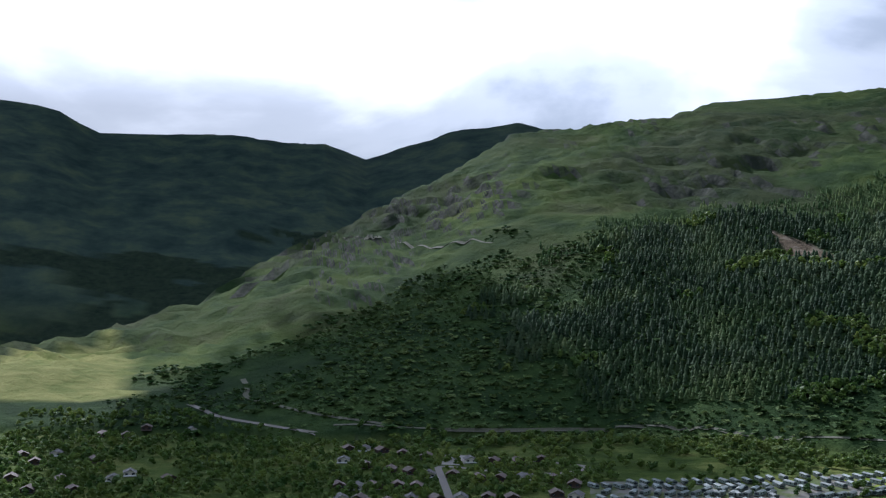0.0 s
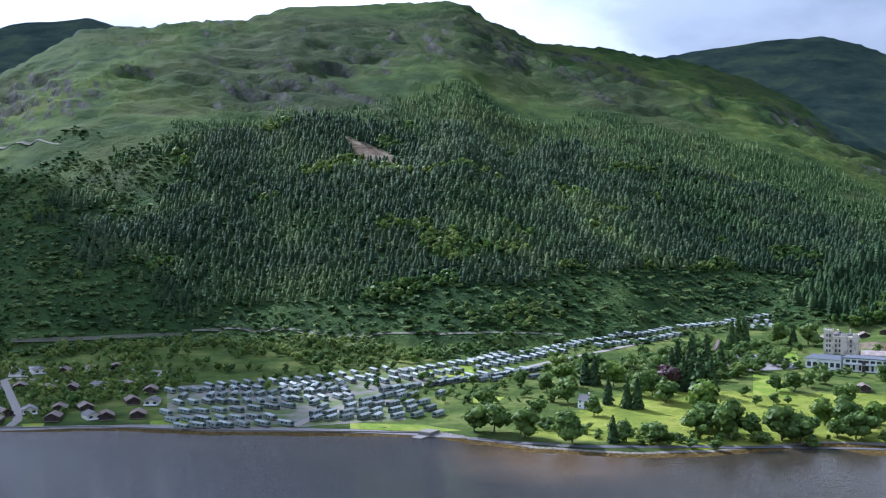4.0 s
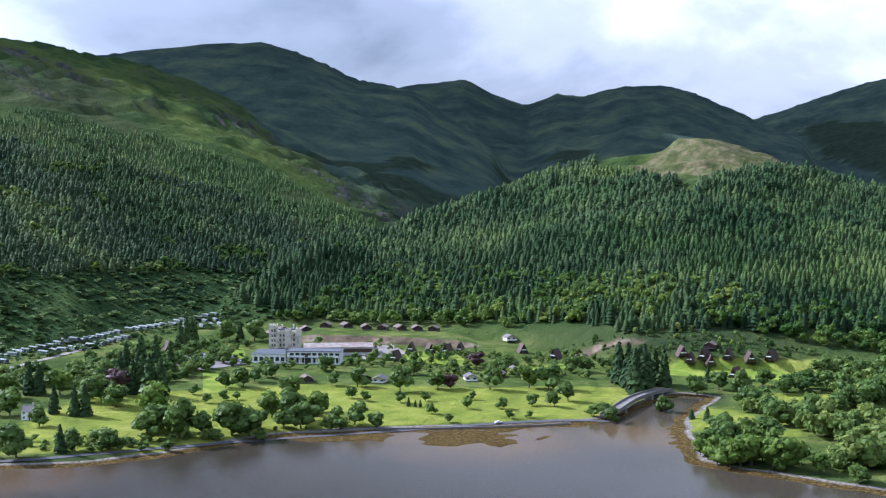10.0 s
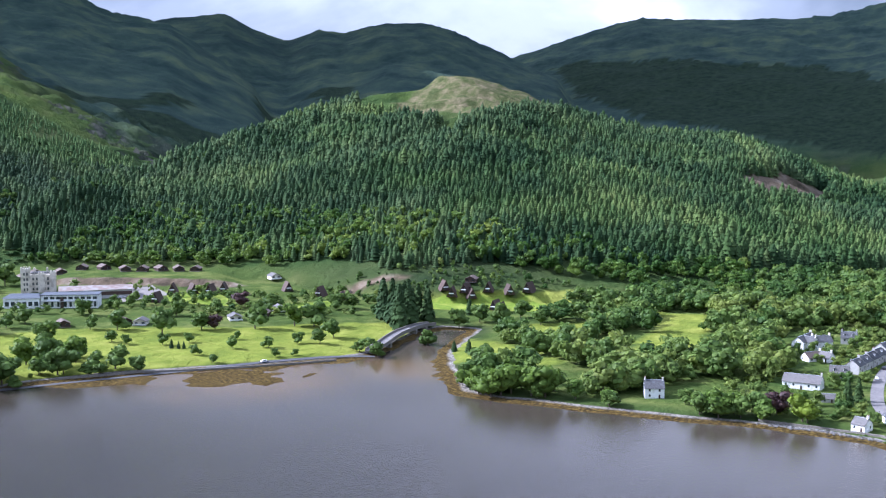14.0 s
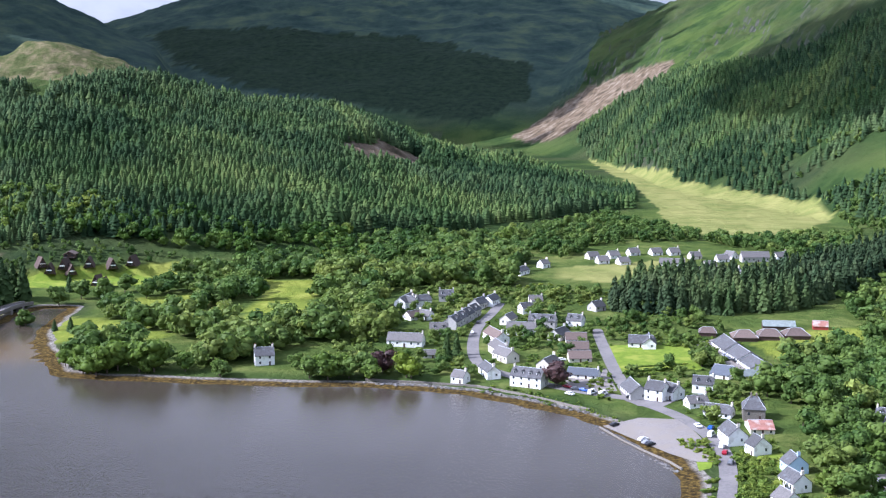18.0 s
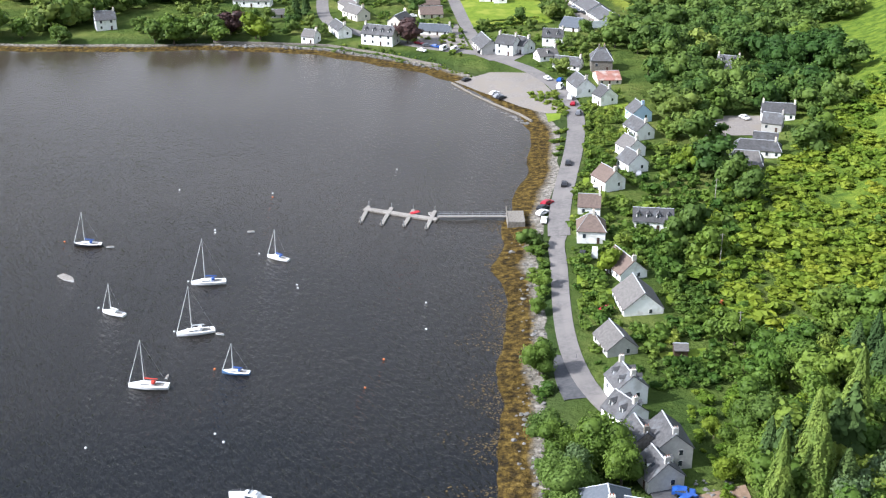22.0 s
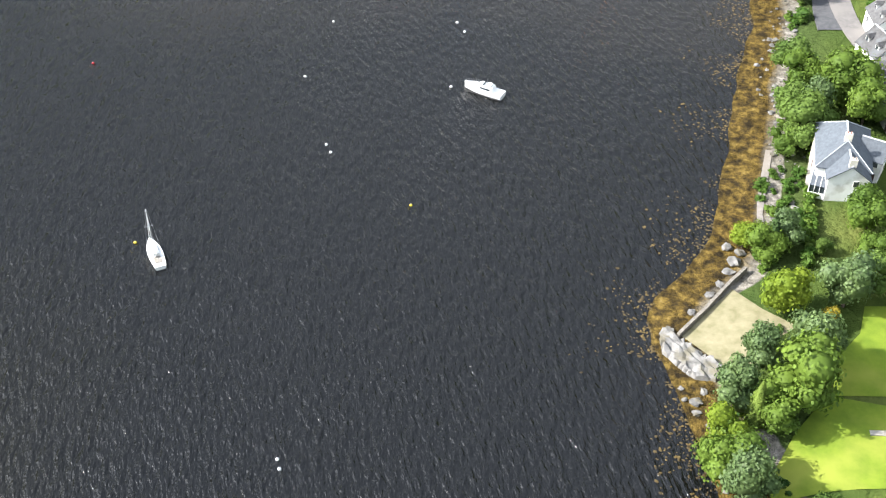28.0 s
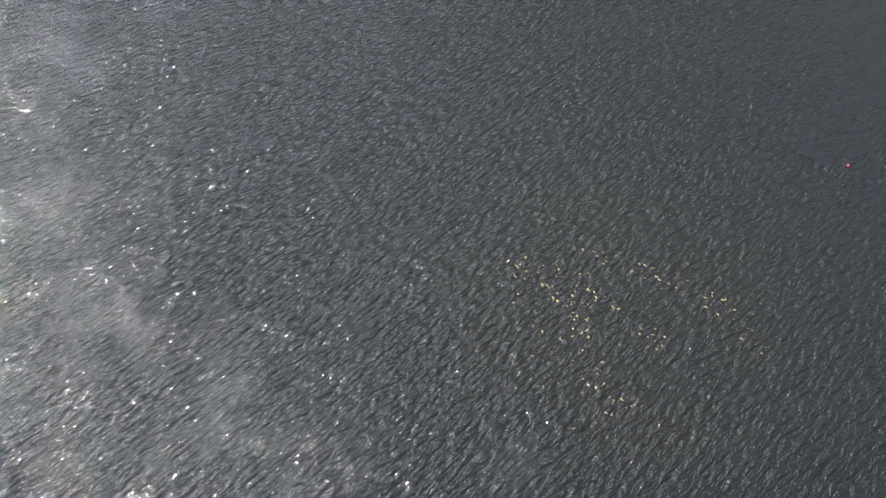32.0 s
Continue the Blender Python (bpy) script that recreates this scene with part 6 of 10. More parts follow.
patch("verge", [(-615.0, 270.9), (-592.3, 304.5), (-570.0, 316.6), (-583.0, 296.3), (-604.0, 266.0)], lawn_mat, "bright mown grass between caravans", "lawn", 0.12)
patch("verge", [(-743.3, 369.3), (-746.6, 414.6), (-743.6, 440.0), (-709.9, 394.3), (-718.7, 373.7)], lawn_mat, "bright mown grass between caravans", "lawn", 0.12)
patch("verge", [(-648.8, 368.2), (-640.2, 386.8), (-624.8, 369.7), (-631.4, 358.3)], lawn_mat, "bright mown grass between caravans", "lawn", 0.12)
patch("verge", [(-701.3, 110.9), (-697.3, 122.8), (-687.7, 119.6), (-693.1, 111.2)], lawn_mat, "bright mown grass between caravans", "lawn", 0.12)
patch("lawn", [(-709.7, 637.5), (-681.4, 664.9), (-624.2, 614.6), (-636.8, 604.4), (-646.5, 594.1)], lawn_mat, "bright mown grass by the hotel", "lawn", 0.12)
patch("lawn", [(-621.3, 568.3), (-609.3, 578.2), (-552.6, 539.1), (-569.7, 521.0)], lawn_mat, "bright mown grass by the hotel", "lawn", 0.12)
patch("lawn", [(-579.8, 734.8), (-547.5, 756.7), (-494.6, 710.9), (-541.9, 693.4)], lawn_mat, "bright mown grass by the hotel", "lawn", 0.12)
patch("lawn", [(-394.8, 797.6), (-311.0, 829.6), (-296.8, 792.2), (-381.4, 770.8)], lawn_mat, "bright mown grass by the hotel", "lawn", 0.12)
patch("lawn", [(-476.4, 737.5), (-454.8, 767.3), (-435.8, 750.7), (-455.2, 715.4)], lawn_mat, "bright mown grass by the hotel", "lawn", 0.12)
patch("garden_lawn", [(44.9, 361.2), (47.0, 367.0), (45.5, 351.1), (42.2, 349.5)], lawn_mat, "small green garden lawn", "lawn", 0.12)
patch("garden_lawn", [(58.7, 428.0), (68.4, 430.6), (67.2, 418.6), (57.4, 418.1)], lawn_mat, "small green garden lawn", "lawn", 0.12)
patch("garden_lawn", [(61.0, 437.8), (69.8, 440.5), (69.1, 432.5), (59.2, 432.0)], lawn_mat, "small green garden lawn", "lawn", 0.12)
patch("garden_lawn", [(34.9, 285.9), (38.9, 289.4), (40.7, 281.1), (34.2, 279.9)], lawn_mat, "small green garden lawn", "lawn", 0.12)
patch("garden_lawn", [(35.1, 275.8), (42.9, 276.7), (41.9, 264.7), (34.7, 265.7)], lawn_mat, "small green garden lawn", "lawn", 0.12)
patch("garden_lawn", [(57.7, 286.2), (61.9, 285.4), (60.7, 269.2), (54.2, 266.5)], lawn_mat, "small green garden lawn", "lawn", 0.12)
patch("garden_lawn", [(37.9, 327.8), (38.6, 319.7), (36.0, 318.0), (36.1, 326.0)], lawn_mat, "small green garden lawn", "lawn", 0.12)
patch("garden_lawn", [(55.5, 303.0), (61.7, 307.9), (62.1, 301.7), (61.6, 291.6), (59.2, 294.1)], lawn_mat, "small green garden lawn", "lawn", 0.12)
patch("garden_lawn", [(38.5, 432.3), (44.8, 433.7), (42.9, 423.8), (38.6, 422.2)], lawn_mat, "small green garden lawn", "lawn", 0.12)
patch("garden_lawn", [(48.2, 241.2), (59.2, 242.9), (56.8, 233.2), (50.0, 232.7)], lawn_mat, "sloping green garden lawn", "lawn", 0.12)
patch("main_lawn", [(32.3, 142.4), (41.3, 144.2), (40.9, 133.9), (39.7, 128.0), (36.3, 124.8), (26.8, 123.1), (26.2, 127.3), (31.5, 136.4)], lawn_mat, "striped mown lawn with tree shadows", "lawn", 0.14)
patch("lower_lawn", [(26.8, 123.1), (36.3, 122.7), (36.5, 118.5), (39.1, 113.5), (40.4, 110.9), (34.9, 108.5), (26.8, 106.7), (20.2, 104.0), (19.0, 106.3), (22.6, 115.8)], lawn_mat, "wide mown lawn running down to the shore trees", "lawn", 0.14)
patch("sandy_garden", [(6.2, 131.9), (12.9, 143.4), (17.6, 138.9), (22.6, 136.1), (17.7, 130.8), (15.4, 125.1), (11.9, 127.4)], dry_lawn_mat, "dry sandy grass behind the sea wall", "lawn", 0.14)
patch("dry_lawn", [(23.4, 99.3), (32.7, 100.8), (38.0, 101.1), (39.7, 94.0), (24.6, 96.9)], dry_lawn_mat, "dry straw-coloured grass below the mansion", "lawn", 0.14)
patch("mansion_terrace", [(39.3, 107.0), (43.7, 109.6), (46.1, 99.9), (47.1, 95.0), (41.3, 95.4), (39.4, 102.7)], paving_mat, "pale paved terrace beside the mansion", "terrace", 0.20)
patch("mansion_garden", [(56.7, 114.7), (63.7, 115.6), (72.0, 120.1), (67.2, 108.9), (65.1, 100.8), (61.0, 101.0), (60.1, 110.7)], soil_mat, "bare reddish soil in a garden being dug", "garden", 0.14)
patch("rockery_bed", [(46.3, 140.6), (52.5, 140.5), (58.6, 142.4), (58.9, 135.8), (56.4, 130.3), (50.7, 128.4), (46.3, 136.3)], soil_mat, "reddish soil of a rockery bed", "garden", 0.14)
patch("house_drive", [(41.7, 142.0), (43.7, 143.5), (43.5, 137.3), (44.0, 130.8), (42.2, 127.2), (39.5, 126.0), (39.9, 130.0), (41.4, 135.8)], asphalt_mat, "grey drive curving past the lawn", "drive", 0.20)
patch("round_patio", [(36.5, 124.8), (39.9, 125.8), (39.9, 121.6), (42.6, 118.6), (40.8, 112.9), (37.5, 114.0), (36.1, 118.6)], paving_mat, "round paved patio before the white house", "patio", 0.24)
patch("villa_terrace", [(24.5, 182.4), (27.0, 184.0), (26.3, 170.0), (30.6, 169.2), (29.9, 167.4), (23.4, 170.4)], paving_mat, "pale terrace round the villa", "terrace", 0.30)
patch("villa_drive", [(39.6, 175.6), (43.2, 172.7), (41.7, 166.9), (38.9, 165.5)], gravel_mat, "pale gravel drive beside the villa", "drive", 0.20)
patch("shore_path", [(16.9, 181.2), (18.1, 181.1), (16.9, 163.1), (17.4, 159.1), (16.1, 159.2), (15.9, 167.2)], gravel_mat, "pale path above the beach", "path", 0.15)
road("front_road", [(32.7, 312.3), (33.7, 326.3), (38.8, 357.9), (43.7, 383.5), (48.3, 415.2), (49.2, 439.3), (46.4, 461.7), (41.1, 478.2), (35.2, 492.7), (25.3, 507.4), (15.9, 517.8), (23.8, 515.5), (7.4, 521.9), (-9.5, 531.9), (-30.1, 547.2), (-45.3, 562.2), (-53.4, 577.5)], 6.2, asphalt_mat, "broad pale tarmac road along the village front")
patch("dug_bank", [(45.7, 186.5), (55.9, 189.9), (56.0, 185.7), (48.6, 179.5), (46.6, 180.1)], soil_mat, "dug earth bank by the road", "bank", 0.15)

# ---- kinds of things ----
def caravan_kind():
    ob = empty("static_caravan", Matrix(), "pale green static caravan with a shallow roof", "caravan", "caravans in the park")
    part("body", box(0, 0, 1.55, 3.4, 10.5, 2.2, bevel=0.08), caravan_mat, ob)
    bm = bmesh.new()
    add_poly(bm, [(-1.85, -5.4, 2.62), (1.85, -5.4, 2.62), (1.85, 5.4, 2.62), (-1.85, 5.4, 2.62), (0, -5.4, 3.25), (0, 5.4, 3.25)], [(0, 1, 4), (2, 3, 5), (1, 2, 5, 4), (3, 0, 4, 5), (0, 3, 2, 1)])
    part("roof", bm, caravan_roof_mat, ob)
    part("skirt", box(0, 0, 0.22, 3.2, 10.3, 0.5), dark_wood_mat, ob)
    part("front_window", window_mesh(2.6, 1.2, 0), None, ob, m=Matrix.Translation((0, -5.26, 1.75)))
    for y in (-2.5, 1.0):
        for s in (-1, 1):
            part("side_window", window_mesh(1.5, 0.95, 0), None, ob, m=Matrix.Translation((s * 1.71, y, 1.85)) @ Matrix.Rotation(s * math.pi / 2, 4, "Z"))
    return ob


def lodge_kind(pale):
    ob = empty("holiday_lodge", Matrix(), "pale-fronted timber holiday lodge with a veranda" if pale else "dark brown timber holiday lodge with a veranda", "lodge", "lodges on the shore slope")
    wall = cream_wall_mat if pale else dark_wood_mat
    bm = bmesh.new()
    add_poly(bm, [(-4, -5, -0.6), (4, -5, -0.6), (4, 5, -0.6), (-4, 5, -0.6), (-4, -5, 2.7), (4, -5, 2.7), (4, 5, 2.7), (-4, 5, 2.7), (0, -5, 4.5), (0, 5, 4.5)], [(0, 1, 5, 8, 4), (1, 2, 6, 5), (2, 3, 7, 9, 6), (3, 0, 4, 7)])
    part("wall", bm, wall, ob)
    bm = bmesh.new()
    add_poly(bm, [(-4.6, -6.2, 2.45), (0, -6.2, 4.65), (4.6, -6.2, 2.45), (-4.6, 5.4, 2.45), (0, 5.4, 4.65), (4.6, 5.4, 2.45), (-4.6, -6.2, 2.3), (0, -6.2, 4.45), (4.6, -6.2, 2.3), (-4.6, 5.4, 2.3), (0, 5.4, 4.45), (4.6, 5.4, 2.3)],
             [(0, 1, 4, 3), (1, 2, 5, 4), (6, 9, 10, 7), (7, 10, 11, 8), (0, 6, 7, 1), (1, 7, 8, 2), (3, 4, 10, 9), (4, 5, 11, 10), (0, 3, 9, 6), (2, 8, 11, 5)])
    part("roof", bm, grey_tile_mat if pale else brown_tile_mat, ob)
    part("veranda", box(0, -6.0, 0.25, 8.4, 2.2, 0.2), grey_wood_mat, ob)
    part("railing", box(0, -7.05, 0.85, 8.4, 0.08, 0.9), white_paint_mat if pale else dark_wood_mat, ob)
    for x in (-2.2, 2.2):
        part("window", window_mesh(1.9, 1.5, 0), None, ob, m=Matrix.Translation((x, -5.01, 1.5)))
    return ob


def a_frame_kind():
    ob = empty("a_frame_chalet", Matrix(), "steep dark red-brown timber A-frame chalet", "chalet", "A-frame chalets")
    bm = bmesh.new()
    add_poly(bm, [(-3.6, -4.5, 0), (3.6, -4.5, 0), (0, -4.5, 7.2), (-3.6, 4.5, 0), (3.6, 4.5, 0), (0, 4.5, 7.2)], [(0, 1, 2), (4, 3, 5)])
    part("gable_wall", bm, dark_wood_mat, ob)
    bm = bmesh.new()
    for s in (-1, 1):
        add_poly(bm, [(s * 3.9, -5.0, -0.3), (0, -5.4, 7.5), (0, 5.0, 7.5), (s * 3.9, 5.0, -0.3), (s * 3.65, -5.0, -0.3), (0, -5.4, 7.1), (0, 5.0, 7.1), (s * 3.65, 5.0, -0.3)],
                 [(0, 1, 2, 3), (4, 7, 6, 5), (0, 4, 5, 1), (3, 2, 6, 7)])
    bmesh.ops.recalc_face_normals(bm, faces=bm.faces)
    part("roof", bm, dark_wood_mat, ob)
    part("window", window_mesh(2.2, 1.5, 0), None, ob, m=Matrix.Translation((0, -4.53, 1.5)))
    part("window", window_mesh(1.2, 1.1, 0), None, ob, m=Matrix.Translation((0, -4.53, 4.0)))
    part("balcony", box(0, -5.2, 2.75, 3.6, 1.2, 0.5), white_paint_mat, ob)
    return ob


def car_kind(colour, van=False):
    ob = empty("van" if van else "car", Matrix(), f"parked {colour} {'van' if van else 'car'} on the road side", "van" if van else "car", "parked cars")
    L, H = (5.2, 2.2) if van else (4.3, 1.45)
    prof = [(-L / 2, 0.35), (L / 2, 0.35), (L / 2, 0.75), (L / 2 - 0.25, 0.95), (L * 0.22, 1.02)] + ([(L * 0.36, 1.25), (L * 0.2, H), (-L / 2 + 0.05, H), (-L / 2, 0.8)] if van else [(L * 0.12, H - 0.05), (-L * 0.02, H), (-L * 0.28, H - 0.03), (-L * 0.44, 1.0), (-L / 2, 0.92)])
    bm = bmesh.new()
    n = len(prof)
    a = [bm.verts.new((x, -0.88 if z < 1.05 else -0.7, z)) for x, z in prof]
    b = [bm.verts.new((x, 0.88 if z < 1.05 else 0.7, z)) for x, z in prof]
    bm.faces.new(a)
    bm.faces.new(b[::-1])
    for i in range(n):
        bm.faces.new((a[i], b[i], b[(i + 1) % n], a[(i + 1) % n]))
    bmesh.ops.recalc_face_normals(bm, faces=bm.faces)
    part("body", bm, CAR_PAINTS[colour], ob)
    for s in (-1, 1):
        bm = bmesh.new()
        add_poly(bm, [(L * 0.17, s * 0.89, 1.0), (L * 0.09, s * 0.73, H - 0.12), (-L * 0.27, s * 0.73, H - 0.12), (-L * 0.38, s * 0.89, 1.0)], [(0, 1, 2, 3)])
        part("side_window", bm, glass_mat, ob)
    bm = bmesh.new()
    x0, x1, z1 = (L * 0.36, L * 0.2, H) if van else (L * 0.22, L * 0.12, H - 0.05)
    add_poly(bm, [(x0 + 0.02, -0.72, 1.05), (x0 + 0.02, 0.72, 1.05), (x1 + 0.03, 0.62, z1), (x1 + 0.03, -0.62, z1)], [(0, 1, 2, 3)])
    part("windscreen", bm, glass_mat, ob)
    for x in (-L * 0.31, L * 0.31):
        for s in (-1, 1):
            part("wheel", rod((x, s * 0.72, 0.32), (x, s * 0.92, 0.32), 0.32, sides=10), black_mat, ob)
    return ob


def hull_mesh(L, B, H, mat, deck, rows=9, stern=0.75, keel=0.35):
    """A boat's hull, bow to +x, with a deck set just below the sheer."""
    bm = bmesh.new()
    rings = []
    for i in range(rows):
        u = i / (rows - 1)
        x = -L / 2 + L * u
        w = B / 2 * (stern + (1 - stern) * math.sin(min(u / 0.45, 1) * 1.571)) * (1 - max(0, (u - 0.45) / 0.55) ** 2.2)
        w = max(w, 0.03)
        sheer = H * (0.85 + 0.3 * u * u)
        rings.append([bm.verts.new(p) for p in ((x, -w, sheer), (x, -w * 0.92, H * 0.3), (x, -w * 0.5, -keel * 0.7), (x, 0, -keel), (x, w * 0.5, -keel * 0.7), (x, w * 0.92, H * 0.3), (x, w, sheer))])
    for a, b in zip(rings, rings[1:]):
        for k in range(6):
            bm.faces.new((a[k], a[k + 1], b[k + 1], b[k]))
        bm.faces.new((a[6], a[0], b[0], b[6])).material_index = 1
    bm.faces.new(rings[0])
    bmesh.ops.recalc_face_normals(bm, faces=bm.faces)
    me = bpy.data.meshes.new("hull")
    bm.to_mesh(me)
    bm.free()
    me.materials.append(mat)
    me.materials.append(deck)
    return me


def yacht(ax, ay, bx, by, mast, hull_mat, cover, label):
    """Moored yacht, stern a to bow b."""
    d = Vector((bx - ax, by - ay))
    L = d.length
    ob = empty("sailing_yacht", Matrix.Translation(((ax + bx) / 2, (ay + by) / 2, 0)) @ Matrix.Rotation(math.atan2(d.y, d.x), 4, "Z"), label, "yacht", "moored yachts")
    part("hull", hull_mesh(L, L * 0.33, L * 0.11, hull_mat, gel_mat), None, ob)
    c = part("coachroof", box(L * 0.06, 0, L * 0.13, L * 0.34, L * 0.17, L * 0.06, bevel=0.12), gel_mat, ob)
    for s in (-1, 1):
        part("port_light", box(L * 0.06, s * L * 0.086, L * 0.135, L * 0.22, 0.03, L * 0.02), glass_mat, c)
    part("cockpit", box(-L * 0.27, 0, L * 0.105, L * 0.22, L * 0.16, 0.06), grey_wood_mat, ob)
    part("mast", rod((L * 0.1, 0, L * 0.1), (L * 0.1, 0, mast), 0.09, 0.06, 8), gel_mat, ob)
    part("boom", rod((L * 0.1, 0, L * 0.24), (-L * 0.26, 0, L * 0.23), 0.06, sides=6), steel_mat, ob)
    part("sail_cover", rod((L * 0.08, 0, L * 0.265), (-L * 0.24, 0, L * 0.25), 0.17, 0.10, 7), cover, ob)
    part("spreader", box(L * 0.1, 0, mast * 0.62, 0.06, L * 0.2, 0.05), steel_mat, ob)
    part("furled_jib", rod((L * 0.48, 0, L * 0.13), (L * 0.11, 0, mast * 0.97), 0.075, 0.04, 6), gel_mat, ob)
    part("backstay", rod((-L * 0.49, 0, L * 0.1), (L * 0.1, 0, mast), 0.02, sides=4), steel_mat, ob)
    for s in (-1, 1):
        part("shroud", rod((L * 0.08, s * L * 0.15, L * 0.11), (L * 0.1, s * L * 0.02, mast * 0.97), 0.018, sides=4), steel_mat, ob)
    part("sprayhood", box(-L * 0.13, 0, L * 0.18, L * 0.09, L * 0.18, L * 0.07, bevel=0.1), cover, ob)
    return ob


def small_boat(ax, ay, bx, by, hull_mat, inside, label):
    d = Vector((bx - ax, by - ay))
    L = d.length
    ob = empty("dinghy", Matrix.Translation(((ax + bx) / 2, (ay + by) / 2, 0)) @ Matrix.Rotation(math.atan2(d.y, d.x), 4, "Z"), label, "dinghy", "dinghies")
    part("hull", hull_mesh(L, L * 0.4, 0.4, hull_mat, inside, keel=0.15), None, ob)
    for x in (-0.2, 0.1):
        part("thwart", box(L * x, 0, 0.42, 0.25, L * 0.34, 0.05), inside, ob)
    return ob


def buoy(x, y, mat, label, size=0.26):
    ob = empty("mooring_buoy", Matrix.Translation((x, y, 0.1)), label, "buoy", "mooring buoys")
    bm = bmesh.new()
    bmesh.ops.create_icosphere(bm, subdivisions=2, radius=size)
    part("float", bm, mat, ob)
    part("ring", rod((0, 0, size * 0.8), (0, 0, size * 1.35), 0.06, sides=6), steel_mat, ob)
    return ob


def low_wall(name, pts, tall, thick, mat, label, category="wall", kind="structure"):
    """A wall that follows the ground."""
    line = dense(pts, 2.5)
    bm = bmesh.new()
    rows = []
    for i, p in enumerate(line):
        d = (line[min(i + 1, len(line) - 1)] - line[max(i - 1, 0)]).normalized()
        s = Vector((d.y, -d.x)) * thick / 2
        z = float(surf(p.x, p.y))
        q = 0.04 * math.sin(i * 2.3)
        rows.append([bm.verts.new((p.x + k * s.x, p.y + k * s.y, zz)) for k, zz in ((-1, z - 0.6), (-1, z + tall + q), (1, z + tall + q), (1, z - 0.6))])
    for a, b in zip(rows, rows[1:]):
        for k in range(3):
            bm.faces.new((a[k], a[k + 1], b[k + 1], b[k]))
    bm.faces.new(rows[0])
    bm.faces.new(rows[-1][::-1])
    bmesh.ops.recalc_face_normals(bm, faces=bm.faces)
    return tagged(part(name, bm, mat, None), label, category, kind=kind)


HEDGES = [[], []]


def hedge(pts, tall=1.6, thick=1.4, bright=0):
    """A clipped hedge, filled with leaf clumps later on."""
    HEDGES[bright].append((pts, tall, thick))


ROCKS = []
for seed in range(5):
    rr = random.Random(seed)
    bm = bmesh.new()
    bmesh.ops.create_icosphere(bm, subdivisions=2, radius=1)
    for v in bm.verts:
        n3 = noise.noise(v.co * 1.3 + Vector((seed * 7, 0, 0)))
        v.co *= 0.85 + 0.5 * n3
        v.co.z *= 0.6
        v.co = Vector((round(v.co.x * 3.2) / 3.2 * 0.4 + v.co.x * 0.6, v.co.y, round(v.co.z * 3) / 3 * 0.4 + v.co.z * 0.6))
    me = bpy.data.meshes.new("boulder")
    bm.to_mesh(me)
    bm.free()
    me.materials.append(stone_mat)
    ROCKS.append(me)
rock_rnd = random.Random(9)


def boulder(x, y, size, label="grey boulder on the weedy shore"):
    ob = new("boulder", rock_rnd.choice(ROCKS))
    s = size / 2
    ob.matrix_world = Matrix.Translation((x, y, float(surf(x, y)) + s * 0.2)) @ Matrix.Rotation(rock_rnd.random() * 6.28, 4, "Z") @ Matrix.Diagonal((s * rock_rnd.uniform(0.8, 1.4), s, s * rock_rnd.uniform(0.7, 1.1), 1))
    return tagged(ob, label, "boulder", "boulders on the shore")


def rock_bank(name, spots, label):
    """Many small rocks lying together: (x, y, size)."""
    verts, faces, base = [], [], 0
    for x, y, size in spots:
        me = rock_rnd.choice(ROCKS)
        s = size / 2
        m = Matrix.Translation((x, y, float(surf(x, y)) + s * 0.2)) @ Matrix.Rotation(rock_rnd.random() * 6.28, 4, "Z") @ Matrix.Diagonal((s * rock_rnd.uniform(0.8, 1.4), s, s * rock_rnd.uniform(0.7, 1.1), 1))
        verts += [tuple(m @ v.co) for v in me.vertices]
        faces += [tuple(base + i for i in f.vertices) for f in me.polygons]
        base += len(me.vertices)
    return tagged(new(name, mesh_from(name, verts, faces, stone_mat)), label, "rocks", kind="stuff")

# ---- boats ----
yacht(-58.4, 230.7, -67.2, 231.2, 11.5, gel_mat, red_cloth_mat, "white sailing yacht with red and blue covers")
yacht(-53.1, 257.8, -61.6, 255.2, 12.5, gel_mat, gel_mat, "large white ketch-like yacht at its mooring")
yacht(-54.9, 285.3, -63.6, 284.0, 12.5, gel_mat, blue_cloth_mat, "large white yacht with a blue sail cover")
yacht(-41.9, 236.8, -48.1, 237.5, 7.5, blue_sheet_mat, blue_cloth_mat, "small blue-hulled yacht with a blue cover")
yacht(-76.2, 265.7, -82.2, 268.2, 8.0, gel_mat, gel_mat, "small white yacht without a sail cover")
yacht(-92.9, 309.8, -100.6, 309.8, 10.0, CAR_PAINTS["black"], blue_cloth_mat, "dark-hulled yacht with a blue sail cover")
yacht(-40.5, 299.0, -46.5, 302.0, 8.5, gel_mat, blue_cloth_mat, "small white yacht with a blue boom tent")
yacht(-74.9, 129.0, -79.3, 134.9, 9.0, gel_mat, gel_mat, "white yacht lying alone on dark water")
small_boat(-98.7, 289.9, -94.0, 285.7, gel_mat, grey_wood_mat, "white open rowing boat on a mooring")
small_boat(-91.4, 308.6, -89.2, 308.6, gel_mat, grey_wood_mat, "small pale tender beside a yacht")
small_boat(-52.6, 256.3, -50.6, 255.7, gel_mat, grey_wood_mat, "small white inflatable tender behind a yacht")
small_boat(-54.5, 319.6, -52.4, 319.6, gel_mat, grey_wood_mat, "small flat white tender afloat")
small_boat(-59.8, 234.7, -59.6, 236.3, gel_mat, grey_wood_mat, "small pale tender tied to a stern")
small_boat(-101.8, 213.0, -95.8, 214.2, teak_mat, teak_mat, "varnished wooden open boat at its mooring")
CRUISER = (-31.3, 187.5, -39.0, 189.9)
